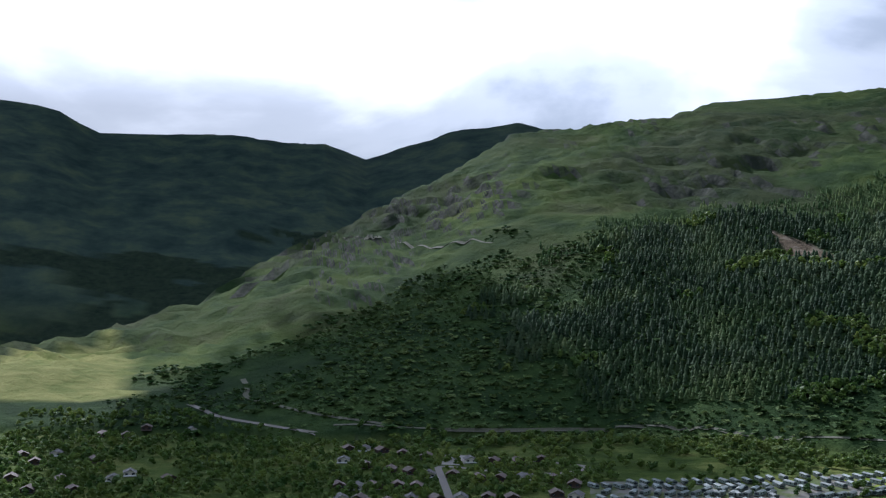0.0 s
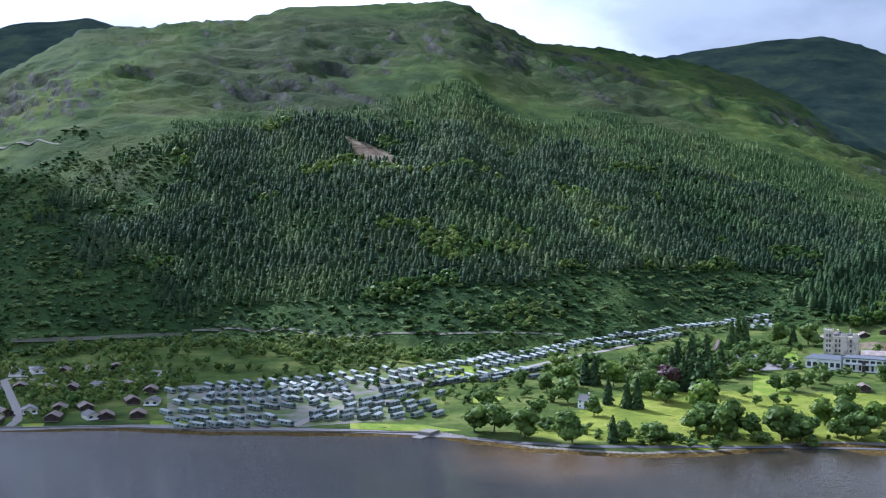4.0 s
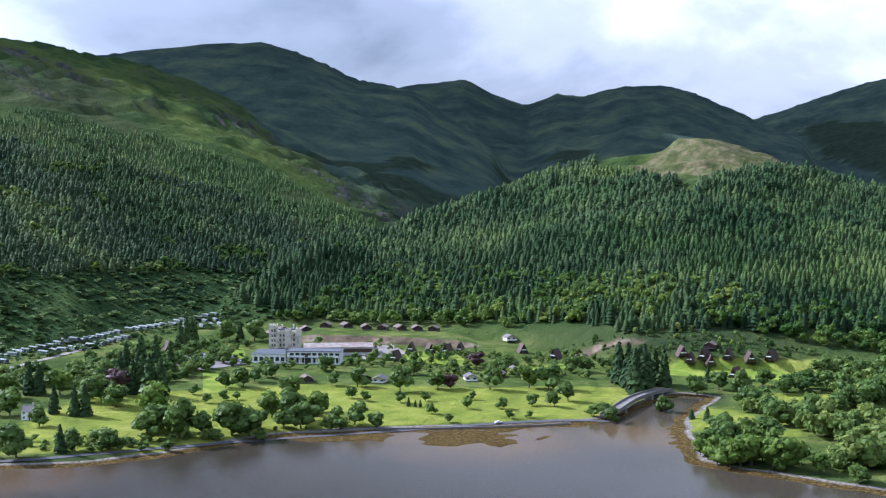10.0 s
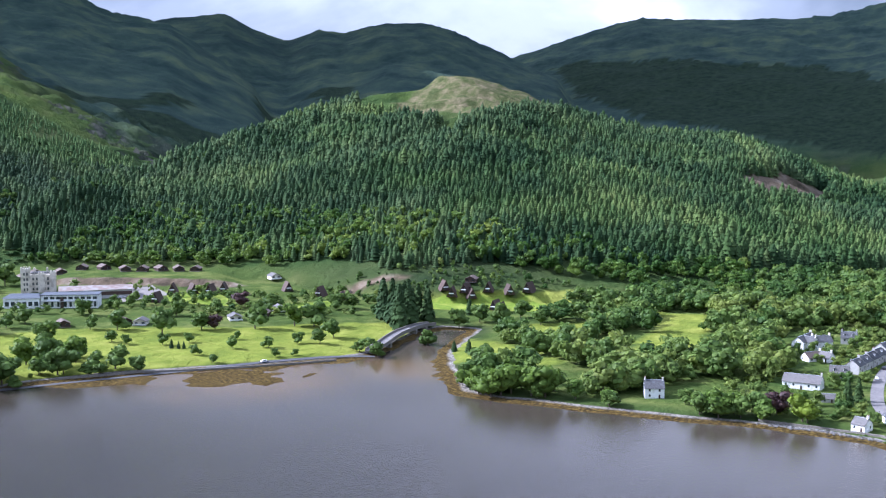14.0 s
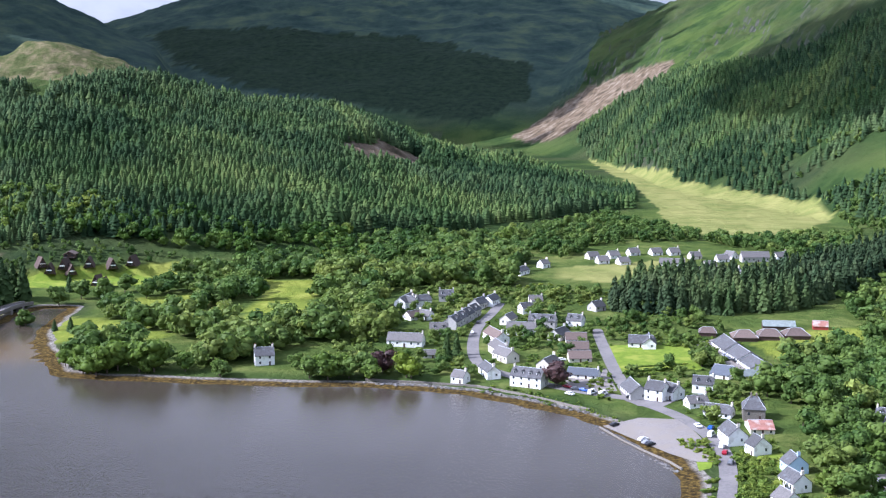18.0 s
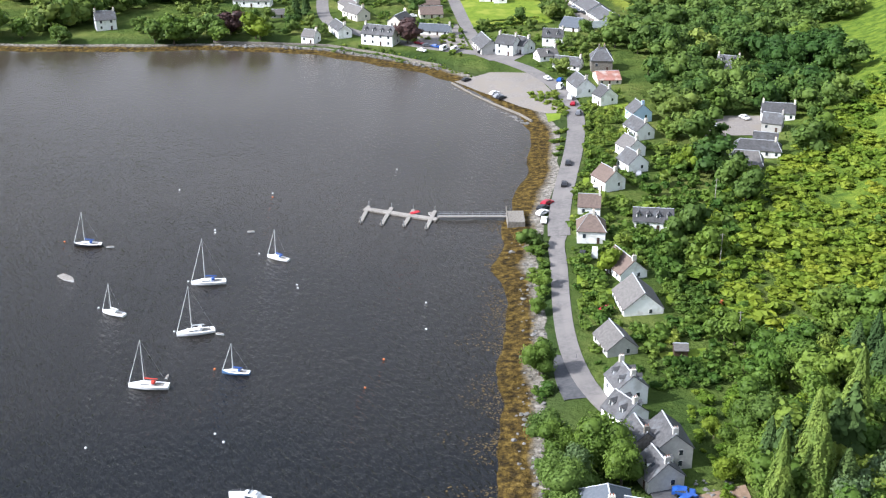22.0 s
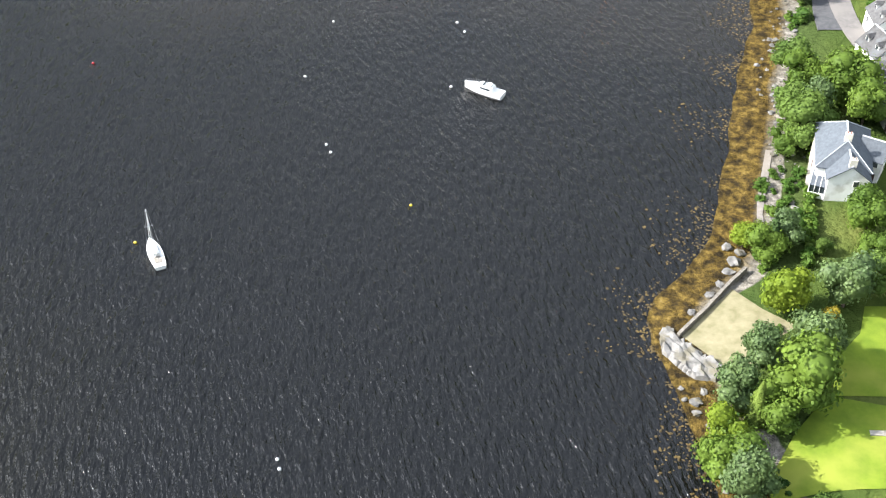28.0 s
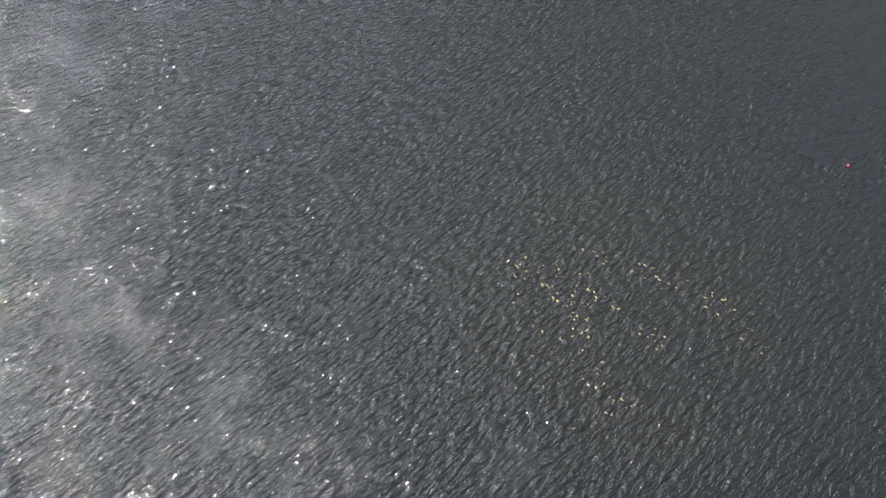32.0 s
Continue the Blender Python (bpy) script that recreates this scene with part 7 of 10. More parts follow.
buoy(-63.4, 319.1, white_paint_mat, "white plastic mooring buoy afloat")
buoy(-50.9, 347.7, orange_mat, "orange plastic mooring buoy afloat")
buoy(-49.0, 304.0, white_paint_mat, "white plastic mooring buoy afloat")
buoy(-36.2, 281.9, white_paint_mat, "white plastic mooring buoy afloat")
buoy(-12.8, 243.6, orange_mat, "orange plastic mooring buoy afloat")
buoy(-16.3, 230.7, orange_mat, "orange plastic mooring buoy afloat")
buoy(-3.6, 273.2, white_paint_mat, "white plastic mooring buoy afloat")
buoy(-3.4, 258.7, white_paint_mat, "white plastic mooring buoy afloat")
buoy(-45.3, 212.0, white_paint_mat, "white plastic mooring buoy afloat")
buoy(-43.1, 208.9, white_paint_mat, "white plastic mooring buoy afloat")
buoy(-69.9, 206.8, white_paint_mat, "white plastic mooring buoy afloat")
buoy(-50.0, 239.1, orange_mat, "orange plastic mooring buoy afloat")
buoy(-62.6, 257.5, white_paint_mat, "white plastic mooring buoy afloat")
buoy(-83.7, 270.4, white_paint_mat, "white plastic mooring buoy afloat")
buoy(-64.7, 286.0, white_paint_mat, "white plastic mooring buoy afloat")
buoy(-40.4, 153.2, yellow_mat, "yellow plastic mooring buoy afloat")
buoy(-59.1, 166.3, white_paint_mat, "white plastic mooring buoy afloat")
buoy(-57.7, 164.3, white_paint_mat, "white plastic mooring buoy afloat")
buoy(-69.4, 186.3, white_paint_mat, "white plastic mooring buoy afloat")
buoy(-41.5, 189.1, white_paint_mat, "white plastic mooring buoy afloat")
buoy(-44.9, 97.0, white_paint_mat, "white plastic mooring buoy afloat")
buoy(-44.1, 95.5, white_paint_mat, "white plastic mooring buoy afloat")
buoy(-110.9, 181.6, red_mat, "small red mooring buoy afloat")
buoy(-81.5, 134.1, yellow_mat, "yellow plastic mooring buoy afloat")
buoy(-125.2, 138.1, red_mat, "small red mooring buoy afloat")
buoy(-63.8, 321.1, white_paint_mat, "white plastic mooring buoy afloat")
buoy(-80.3, 354.0, white_paint_mat, "white plastic mooring buoy afloat")
buoy(-14.1, 373.2, white_paint_mat, "white plastic mooring buoy afloat")
buoy(-36.6, 283.9, white_paint_mat, "white plastic mooring buoy afloat")
buoy(-104.0, 312.7, orange_mat, "orange plastic mooring buoy afloat")
buoy(-51.3, 351.0, white_paint_mat, "white plastic mooring buoy afloat")

# ---- caravans, lodges and chalets ----
CARAVAN = caravan_kind()
LODGES = [lodge_kind(False), lodge_kind(True)]
CHALET = a_frame_kind()


def row_of(kind, pts, step, turn, chance=0.93, scatter=0.8):
    """Copies of a kind in a loose row, each facing the loch askew by turn degrees."""
    for i, p in enumerate(dense(pts, step)):
        if tree_rnd.random() > chance:
            continue
        x, y = p.x + tree_rnd.uniform(-scatter, scatter), p.y + tree_rnd.uniform(-scatter, scatter)
        a = math.atan2(-x, y) + radians(turn + tree_rnd.uniform(-9, 9))
        TAKEN.append((x, y, 4.5))
        copy_thing(kind, Matrix.Translation((x, y, float(surf(x, y)))) @ Matrix.Rotation(a, 4, "Z"))


def set_down(kind, x, y, turn=0.0, lift=0.0, clear=5.5):
    a = math.atan2(-x, y) + radians(turn)
    TAKEN.append((x, y, clear))
    return copy_thing(kind, Matrix.Translation((x, y, float(surf(x, y)) + lift)) @ Matrix.Rotation(a, 4, "Z"))


row_of(CARAVAN, [(-751.5, 208.9), (-729.4, 258.9), (-728.5, 320.9)], 7.5, 20)
row_of(CARAVAN, [(-732.1, 203.9), (-710.6, 252.2), (-702.4, 305.5)], 7.5, -15)
row_of(CARAVAN, [(-686.6, 188.5), (-673.4, 225.2), (-670.9, 255.7)], 8.0, 35)
row_of(CARAVAN, [(-664.7, 185.1), (-652.5, 218.2), (-642.9, 245.0)], 8.5, 35)
row_of(CARAVAN, [(-685.9, 266.9), (-679.0, 299.1)], 8.0, 20)
row_of(CARAVAN, [(-658.0, 271.9), (-648.4, 303.7), (-642.1, 330.1)], 8.0, -30)
row_of(CARAVAN, [(-631.5, 257.5), (-619.4, 290.1), (-610.0, 322.5)], 8.5, -30)
row_of(CARAVAN, [(-732.1, 322.5), (-745.3, 383.1), (-759.4, 444.7), (-781.4, 536.7)], 8.0, 30)
row_of(CARAVAN, [(-715.2, 330.9), (-724.0, 376.4), (-736.7, 435.9), (-760.3, 507.3)], 8.0, 30)
row_of(CARAVAN, [(-690.4, 327.2), (-694.0, 369.0), (-700.5, 414.6), (-704.9, 456.8)], 8.0, -25)
row_of(CARAVAN, [(-703.7, 376.2), (-688.5, 407.4), (-682.0, 433.3)], 8.0, -25)
row_of(CARAVAN, [(-666.0, 327.0), (-664.0, 353.0)], 7.0, -25)
row_of(CARAVAN, [(-785.9, 537.2), (-796.4, 594.8), (-813.3, 664.1), (-820.4, 729.7), (-818.3, 761.8)], 7.5, 35)
row_of(CARAVAN, [(-766.9, 547.0), (-771.1, 591.8), (-782.9, 634.9)], 7.5, 35)
row_of(CARAVAN, [(-814.5, 712.3), (-799.2, 747.1)], 8.0, 20)
row_of(CARAVAN, [(-787.6, 700.5), (-783.6, 737.4)], 8.0, 20)
row_of(CARAVAN, [(-708.9, 273.9), (-695.1, 302.3)], 8.0, 20)
row_of(CARAVAN, [(-749.0, 422.6), (-774.3, 462.7), (-754.5, 490.7)], 8.0, 30)
row_of(CARAVAN, [(-712.0, 203.0), (-690.0, 246.0), (-690.0, 262.0)], 8.0, 20)
row_of(CARAVAN, [(-651.0, 187.0), (-637.0, 216.0), (-628.0, 238.0)], 8.0, 35)
row_of(CARAVAN, [(-722.0, 272.0), (-716.0, 310.0)], 8.0, -15)
row_of(CARAVAN, [(-672.0, 273.0), (-664.0, 302.0), (-676.0, 330.0)], 8.0, -30)
row_of(CARAVAN, [(-644.0, 262.0), (-634.0, 296.0), (-626.0, 326.0)], 8.5, -30)
row_of(CARAVAN, [(-755.0, 235.0), (-745.0, 300.0), (-757.0, 360.0)], 8.0, 20)
row_of(CARAVAN, [(-705.5, 397.9), (-710.9, 420.6), (-706.9, 442.6)], 8.0, 30)
set_down(LODGES[0], -923.6, 66.9, 8)
set_down(LODGES[1], -920.7, 78.2, -12)
set_down(LODGES[0], -911.5, 90.8, 20)
set_down(LODGES[0], -895.9, 104.6, 0)
set_down(LODGES[0], -881.9, 120.1, -5)
set_down(LODGES[1], -859.3, 148.3, 8)
set_down(LODGES[0], -850.5, 163.3, -12)
set_down(LODGES[0], -845.1, 179.8, 20)
set_down(LODGES[0], -847.3, 197.3, 0)
set_down(LODGES[1], -874.0, 59.7, -5)
set_down(LODGES[0], -850.8, 74.0, 8)
set_down(LODGES[0], -831.3, 88.1, -12)
set_down(LODGES[0], -821.8, 101.2, 20)
set_down(LODGES[1], -806.3, 111.6, 0)
set_down(LODGES[0], -804.0, 127.2, -5)
set_down(LODGES[0], -789.4, 141.9, 8)
set_down(LODGES[0], -786.7, 155.7, -12)
set_down(LODGES[1], -787.5, 171.9, 20)
set_down(LODGES[0], -779.3, 189.6, 0)
set_down(LODGES[0], -758.6, 198.0, -5)
set_down(LODGES[0], -778.4, 49.9, 8)
set_down(LODGES[1], -773.6, 60.8, -12)
set_down(LODGES[0], -774.6, 72.3, 20)
set_down(LODGES[0], -773.1, 86.9, 0)
set_down(LODGES[0], -767.8, 97.9, -5)
set_down(LODGES[1], -738.4, 48.9, 8)
set_down(LODGES[0], -735.6, 59.4, -12)
set_down(LODGES[0], -723.1, 65.0, 20)
set_down(LODGES[0], -722.1, 75.0, 0)
set_down(LODGES[1], -730.5, 90.0, -5)
set_down(LODGES[0], -712.6, 87.8, 8)
set_down(LODGES[0], -711.2, 98.4, -12)
set_down(LODGES[0], -726.4, 105.3, 20)
set_down(LODGES[1], -726.2, 119.7, 0)
set_down(LODGES[0], -725.4, 136.0, -5)
set_down(LODGES[0], -722.5, 150.3, 8)
set_down(LODGES[0], -702.4, 128.5, -12)
set_down(LODGES[1], -696.4, 148.1, 20)
set_down(LODGES[0], -692.8, 155.4, 0)
set_down(LODGES[0], -688.7, 172.5, -5)
set_down(LODGES[0], -730.3, 179.4, 8)
set_down(LODGES[1], -721.6, 189.4, -12)
set_down(LODGES[0], -932.6, -170.2, 8)
set_down(LODGES[1], -934.6, -146.7, -12)
set_down(LODGES[0], -1030.6, -124.1, 20)
set_down(LODGES[0], -1020.6, -105.2, 0)
set_down(LODGES[0], -1030.0, -90.4, -5)
set_down(LODGES[1], -1020.6, -53.7, 8)
set_down(LODGES[0], -943.4, -127.8, -12)
set_down(LODGES[0], -902.8, -114.4, 20)
set_down(LODGES[0], -902.6, -156.3, 0)
set_down(LODGES[1], -826.7, -93.9, -5)
set_down(LODGES[0], -828.4, -126.3, 8)
set_down(LODGES[0], -797.5, -142.0, -12)
set_down(LODGES[0], -822.0, -57.5, 20)
set_down(LODGES[1], -845.7, -85.1, 0)
set_down(LODGES[0], -840.8, -160.5, -5)
set_down(LODGES[0], -793.8, -114.1, 8)
set_down(LODGES[0], -706.5, 763.2, 8)
set_down(LODGES[0], -690.0, 770.1, -12)
set_down(LODGES[0], -676.1, 779.7, 20)
set_down(LODGES[0], -655.6, 781.4, 8)
set_down(LODGES[0], -644.7, 790.4, -12)
set_down(LODGES[0], -634.9, 800.9, 20)
set_down(LODGES[0], -622.5, 808.0, 8)
set_down(LODGES[0], -611.2, 816.6, -12)
set_down(LODGES[0], -712.0, 727.6, 20)
set_down(LODGES[0], -720.5, 750.0, 8)
set_down(LODGES[0], -369.2, 829.6, -12)
set_down(LODGES[1], -544.1, 829.5, 20)
set_down(LODGES[0], -546.2, 590.0, 8)
set_down(LODGES[1], -507.1, 618.8, -12)
set_down(LODGES[0], -518.2, 614.7, 20)
set_down(LODGES[1], -465.7, 662.8, 8)
set_down(LODGES[0], -460.3, 688.2, -12)
set_down(LODGES[1], -460.7, 709.6, 20)
set_down(CHALET, -553.9, 694.1, -25)
set_down(CHALET, -571.0, 734.1, -10)
set_down(CHALET, -558.5, 741.1, 15)
set_down(CHALET, -546.3, 747.7, -25)
set_down(CHALET, -544.5, 761.3, -10)
set_down(CHALET, -507.2, 791.4, 15)
set_down(CHALET, -473.1, 784.4, -25)
set_down(CHALET, -446.2, 770.1, -10)
set_down(CHALET, -381.9, 808.3, 15)
set_down(CHALET, -365.3, 811.6, -25)
set_down(CHALET, -350.4, 818.1, -10)
set_down(CHALET, -336.1, 821.9, 15)
set_down(CHALET, -322.8, 829.4, -25)
set_down(CHALET, -372.9, 803.7, -10)
set_down(CHALET, -360.8, 809.2, 15)
set_down(CHALET, -332.2, 788.9, -25)
set_down(CHALET, -324.3, 781.4, -10)
set_down(CHALET, -713.6, 618.0, 15)
for kind in (CARAVAN, *LODGES, CHALET):
    for piece in (*kind.children_recursive, kind):
        bpy.data.objects.remove(piece)

# ---- vehicles ----
CARS = {c: car_kind(c) for c in CAR_PAINTS}
VAN = car_kind("white", True)


def park(kind, x, y, heading):
    TAKEN.append((x, y, 2.6))
    copy_thing(kind, Matrix.Translation((x, y, float(surf(x, y)) + 0.17)) @ Matrix.Rotation(radians(heading), 4, "Z"))


park(CARS["white"], 52.1, 127.8, -23)
park(CARS["blue"], 44.0, 186.9, -13)
park(CARS["blue"], 44.3, 184.8, 42)
park(CARS["red"], 38.9, 171.6, -79)
park(CARS["black"], 70.7, 127.7, -91)
park(CARS["red"], 70.6, 113.9, -32)
park(CARS["white"], 37.5, 124.5, 54)
park(CARS["black"], 41.1, 373.8, 81)
park(CARS["black"], 38.0, 354.0, 81)
park(CARS["red"], 31.5, 338.5, 45)
park(CARS["black"], 30.0, 334.7, 46)
park(CARS["white"], 29.5, 330.7, 46)
park(CARS["white"], 29.5, 324.7, 81)
park(CARS["grey"], 49.9, 427.1, 76)
park(CARS["red"], 49.2, 439.3, 76)
park(CARS["blue"], 47.3, 471.6, 68)
park(CARS["white"], 42.6, 474.1, -71)
park(CARS["white"], 20.9, 459.5, 40)
park(CARS["silver"], 22.2, 455.5, 40)
park(CARS["black"], 23.2, 453.4, 40)
park(CARS["black"], 10.3, 479.9, 46)
park(CARS["black"], 18.9, 517.7, -41)
park(CARS["red"], 32.9, 525.0, 35)
park(CARS["silver"], 61.9, 360.7, 78)
park(CARS["black"], 37.6, 297.6, 77)
park(CARS["silver"], 96.3, 406.8, -65)
park(CARS["grey"], 94.3, 411.3, -81)
park(CARS["white"], 107.5, 416.4, -66)
park(CARS["red"], 39.5, 263.1, 43)
park(CARS["white"], -62.5, 643.0, 96)
park(CARS["black"], -61.9, 669.1, 90)
park(CARS["red"], -9.5, 533.9, -38)
park(CARS["grey"], -5.8, 530.0, 0)
park(CARS["blue"], -2.1, 528.0, -40)
park(CARS["black"], 18.0, 517.7, -2)
park(CARS["white"], -8.1, 521.9, -39)
park(CARS["white"], -13.2, 583.9, 1)
park(CARS["silver"], 64.9, 594.5, -77)
park(CARS["grey"], 66.3, 588.3, -69)
park(CARS["black"], 68.9, 583.9, -78)
park(CARS["white"], -681.0, 600.6, 4)
park(CARS["silver"], -667.9, 597.2, 48)
park(CARS["grey"], -671.2, 608.5, 48)
park(CARS["white"], -674.4, 619.9, 114)
park(CARS["blue"], -676.2, 590.9, 4)
park(CARS["white"], -656.2, 589.4, 48)
park(CARS["grey"], -636.3, 587.5, 47)
park(CARS["black"], -640.3, 583.1, 48)
park(CARS["white"], -625.6, 621.7, 45)
park(CARS["white"], -622.1, 625.2, 45)
park(CARS["red"], -581.4, 697.5, 40)
park(CARS["white"], -584.0, 692.7, 40)
park(CARS["white"], -377.9, 565.3, 66)
park(CARS["silver"], -678.9, 635.6, 121)
park(VAN, 48.9, 447.3, 76)
park(VAN, 40.7, 297.2, 81)
park(VAN, 46.4, 461.7, 68)
park(VAN, 1.5, 524.0, 59)
park(VAN, 6.2, 522.0, 58)
park(VAN, -627.0, 611.8, 19)
for kind in (*CARS.values(), VAN):
    for piece in (*kind.children_recursive, kind):
        bpy.data.objects.remove(piece)

# ---- single works ----
# motor cruiser
cx0, cy0, cx1, cy1 = CRUISER
d = Vector((cx1 - cx0, cy1 - cy0))
CL = d.length
ob = empty("motor_cruiser", Matrix.Translation(((cx0 + cx1) / 2, (cy0 + cy1) / 2, 0)) @ Matrix.Rotation(math.atan2(d.y, d.x), 4, "Z"), "white motor cruiser with dark windows at its mooring", "motor boat")
part("hull", hull_mesh(CL, CL * 0.34, 1.15, gel_mat, gel_mat, stern=0.9), None, ob)
part("rubbing_strake", box(-CL * 0.08, 0, 0.12, CL * 0.8, CL * 0.325, 0.14), black_mat, ob)
bm = bmesh.new()
add_poly(bm, [(-0.28, -0.12, 0.12), (0.22, -0.12, 0.12), (0.22, 0.12, 0.12), (-0.28, 0.12, 0.12), (-0.25, -0.1, 0.24), (0.08, -0.1, 0.24), (0.08, 0.1, 0.24), (-0.25, 0.1, 0.24)], [(0, 1, 5, 4), (1, 2, 6, 5), (2, 3, 7, 6), (3, 0, 4, 7), (4, 5, 6, 7)])
bmesh.ops.scale(bm, vec=(CL, CL, CL), verts=bm.verts)
bmesh.ops.recalc_face_normals(bm, faces=bm.faces)
cabin = part("cabin", bm, gel_mat, ob)
for s in (-1, 1):
    part("cabin_window", box(-CL * 0.08, s * CL * 0.113, CL * 0.185, CL * 0.26, 0.05, CL * 0.05), glass_mat, cabin)
part("flybridge_screen", box(-CL * 0.02, 0, CL * 0.265, 0.08, CL * 0.16, 0.45), glass_mat, ob)
part("flybridge_seat", box(-CL * 0.16, 0, CL * 0.26, CL * 0.1, CL * 0.15, 0.4, bevel=0.08), gel_mat, ob)
part("aerial", rod((-CL * 0.1, 0, CL * 0.24), (-CL * 0.1, 0, CL * 0.42), 0.03, sides=5), steel_mat, ob)
bm = bmesh.new()
for k in range(9):
    u = k / 8
    y = CL * 0.16 * (1 - (u * 0.95) ** 2)
    for s in (-1, 1):
        add_rod(bm, (CL * (0.05 + 0.42 * u), s * y, 1.05), (CL * (0.05 + 0.42 * u), s * y, 1.75), 0.025, sides=4)
part("guard_rail", bm, steel_mat, ob)

# pontoon with fingers, and its gangway from the shore
ob = empty("pontoon", Matrix.Translation((-12, 332.6, 0)), "grey floating pontoon with four mooring fingers", "pontoon")
line_a, line_b = Vector((-22.5, 337.3)) - Vector((-12, 332.6)), Vector((-0.9, 328.5)) - Vector((-12, 332.6))


def deck(name, a, b, wide, z, mat, parent, thick=0.45):
    dd = b - a
    m = Matrix.Translation(((a.x + b.x) / 2, (a.y + b.y) / 2, z)) @ Matrix.Rotation(math.atan2(dd.y, dd.x), 4, "Z")
    return part(name, box(0, 0, 0, dd.length, wide, thick), mat, parent, m=m)


main = line_b - line_a
for k in range(8):
    deck("float_section", line_a + main * (k / 8), line_a + main * ((k + 0.96) / 8), 2.2, 0.25, grey_wood_mat, ob)
for fx, fy, gx_, gy_ in ((-21.3, 339.6, -23.0, 326.5), (-14.5, 338.2, -16.9, 324.6), (-8.0, 336.4, -10.5, 323.8), (-1.6, 335.5, -4.1, 322.0)):
    a, b = Vector((fx + 12, fy - 332.6)), Vector((gx_ + 12, gy_ - 332.6))
    f = deck("finger", a, b, 1.1, 0.22, grey_wood_mat, ob)
    for e in (a, b):
        part("mooring_post", rod((e.x, e.y, -1.5), (e.x, e.y, 1.8), 0.16, sides=8), steel_mat, ob)
ob = empty("gangway", Matrix.Translation((9, 329.5, 0)), "long railed gangway from the pier to the pontoon", "gangway")
deck("walkway", Vector((-9.9, 0.0)), Vector((10.5, 0.2)), 1.5, 0.9, grey_wood_mat, ob, 0.15)
for s in (-1, 1):
    bm = bmesh.new()
    for k in range(11):
        add_rod(bm, (-9.8 + 2.0 * k, s * 0.75, 0.9), (-9.8 + 2.0 * k, s * 0.75, 2.0), 0.04, sides=4)
    for z in (1.45, 2.0):
        add_rod(bm, (-9.9, s * 0.75, z), (10.4, s * 0.75, z), 0.04, sides=4)
    part("railing", bm, steel_mat, ob)
ob = empty("pier_head", Matrix.Translation((21.5, 327, 0)), "stone-faced pier head with timber piles", "pier")
part("pier_block", box(0, 0, 0.6, 5, 9, 2.6), stone_wall_mat, ob)
for x, y in ((-2.4, -4.3), (-2.4, 4.3), (-2.4, 0)):
    part("timber_pile", rod((x, y, -1), (x, y, 3.4), 0.18, sides=8), grey_wood_mat, ob)

# a pair of red kayaks and white boat on the pontoon
ob = empty("kayak_stack", Matrix.Translation((-7.5, 333.2, 0.47)) @ Matrix.Rotation(0.6, 4, "Z"), "red kayaks lying on the pontoon", "kayaks")
for k in (-0.35, 0.35):
    part("kayak", hull_mesh(3.2, 0.62, 0.3, red_mat, red_mat, stern=0.05, keel=0.05), None, ob, m=Matrix.Translation((0, k, 0.1)))
small_boat(-3.2, 334.5, -2.2, 331.0, gel_mat, grey_wood_mat, "white open motor boat tied to the pontoon")

# castle hotel
ob = empty("castle_hotel", Matrix.Translation((-660, 690, float(surf(-660, 690)))) @ Matrix.Rotation(radians(44), 4, "Z"), "pale sandstone castle-like house with battlements and a corner tower", "castle")


def battlement(parent, cx, cy, sx, sy, z, mat=sand_stone_mat):
    """One merlon after another round the top of a block."""
    nx_, ny_ = max(2, int(sx / 1.6)), max(2, int(sy / 1.6))
    along, across = (part("merlon", box(0, 0, 0.5, a, b, 1.0), mat, parent) for a, b in ((sx / nx_ * 0.55, 0.5), (0.5, sy / ny_ * 0.55)))
    spots = [(along, cx - sx / 2 + sx * (i + 0.5) / nx_, cy + e * (sy / 2 - 0.25)) for i in range(nx_) for e in (-1, 1)]
    spots += [(across, cx + e * (sx / 2 - 0.25), cy - sy / 2 + sy * (i + 0.5) / ny_) for i in range(1, ny_ - 1) for e in (-1, 1)]
    used = set()
    for first, x, y in spots:
        if first.name in used:
            part("merlon", first.data, None, parent, m=Matrix.Translation((x, y, z)))
        else:
            first.matrix_local = Matrix.Translation((x, y, z))
            used.add(first.name)
    if across.name not in used:
        bpy.data.objects.remove(across)


def windows_on(parent, x0, x1, y, zs, cols, w, h, turn=0.0):
    for z in zs:
        for c in range(cols):
            x = x0 + (x1 - x0) * (c + 0.5) / cols
            part("window", window_mesh(w, h), None, parent, m=Matrix.Rotation(turn, 4, "Z") @ Matrix.Translation((x, y, z)))


for nm, cx, cy, sx, sy, h in (("main_block", 0, 0, 24, 14, 12.5), ("corner_tower", -9.5, -5.5, 7, 7, 17.5), ("stair_turret", 9.5, -6.5, 4, 4, 14.5), ("bay_tower", 1.5, -7.6, 5, 3, 13.5)):
    p = part(nm, box(cx, cy, h / 2 - 0.5, sx, sy, h + 1), sand_stone_mat, ob)
    battlement(ob, cx, cy, sx, sy, h)
windows_on(ob, -5.5, 7.5, -7.03, (2.2, 6.0, 9.6), 5, 1.3, 2.0)
windows_on(ob, -11.5, -7.5, -9.03, (2.2, 6.0, 9.6, 13.6), 2, 1.1, 1.9)
windows_on(ob, -6, 6, -12.03, (2.2, 6.0, 9.6), 3, 1.2, 1.9, math.pi / 2)
part("pitched_roof", box(2, 2, 13.2, 16, 8, 1.6, bevel=0.7), slate_mat, ob)
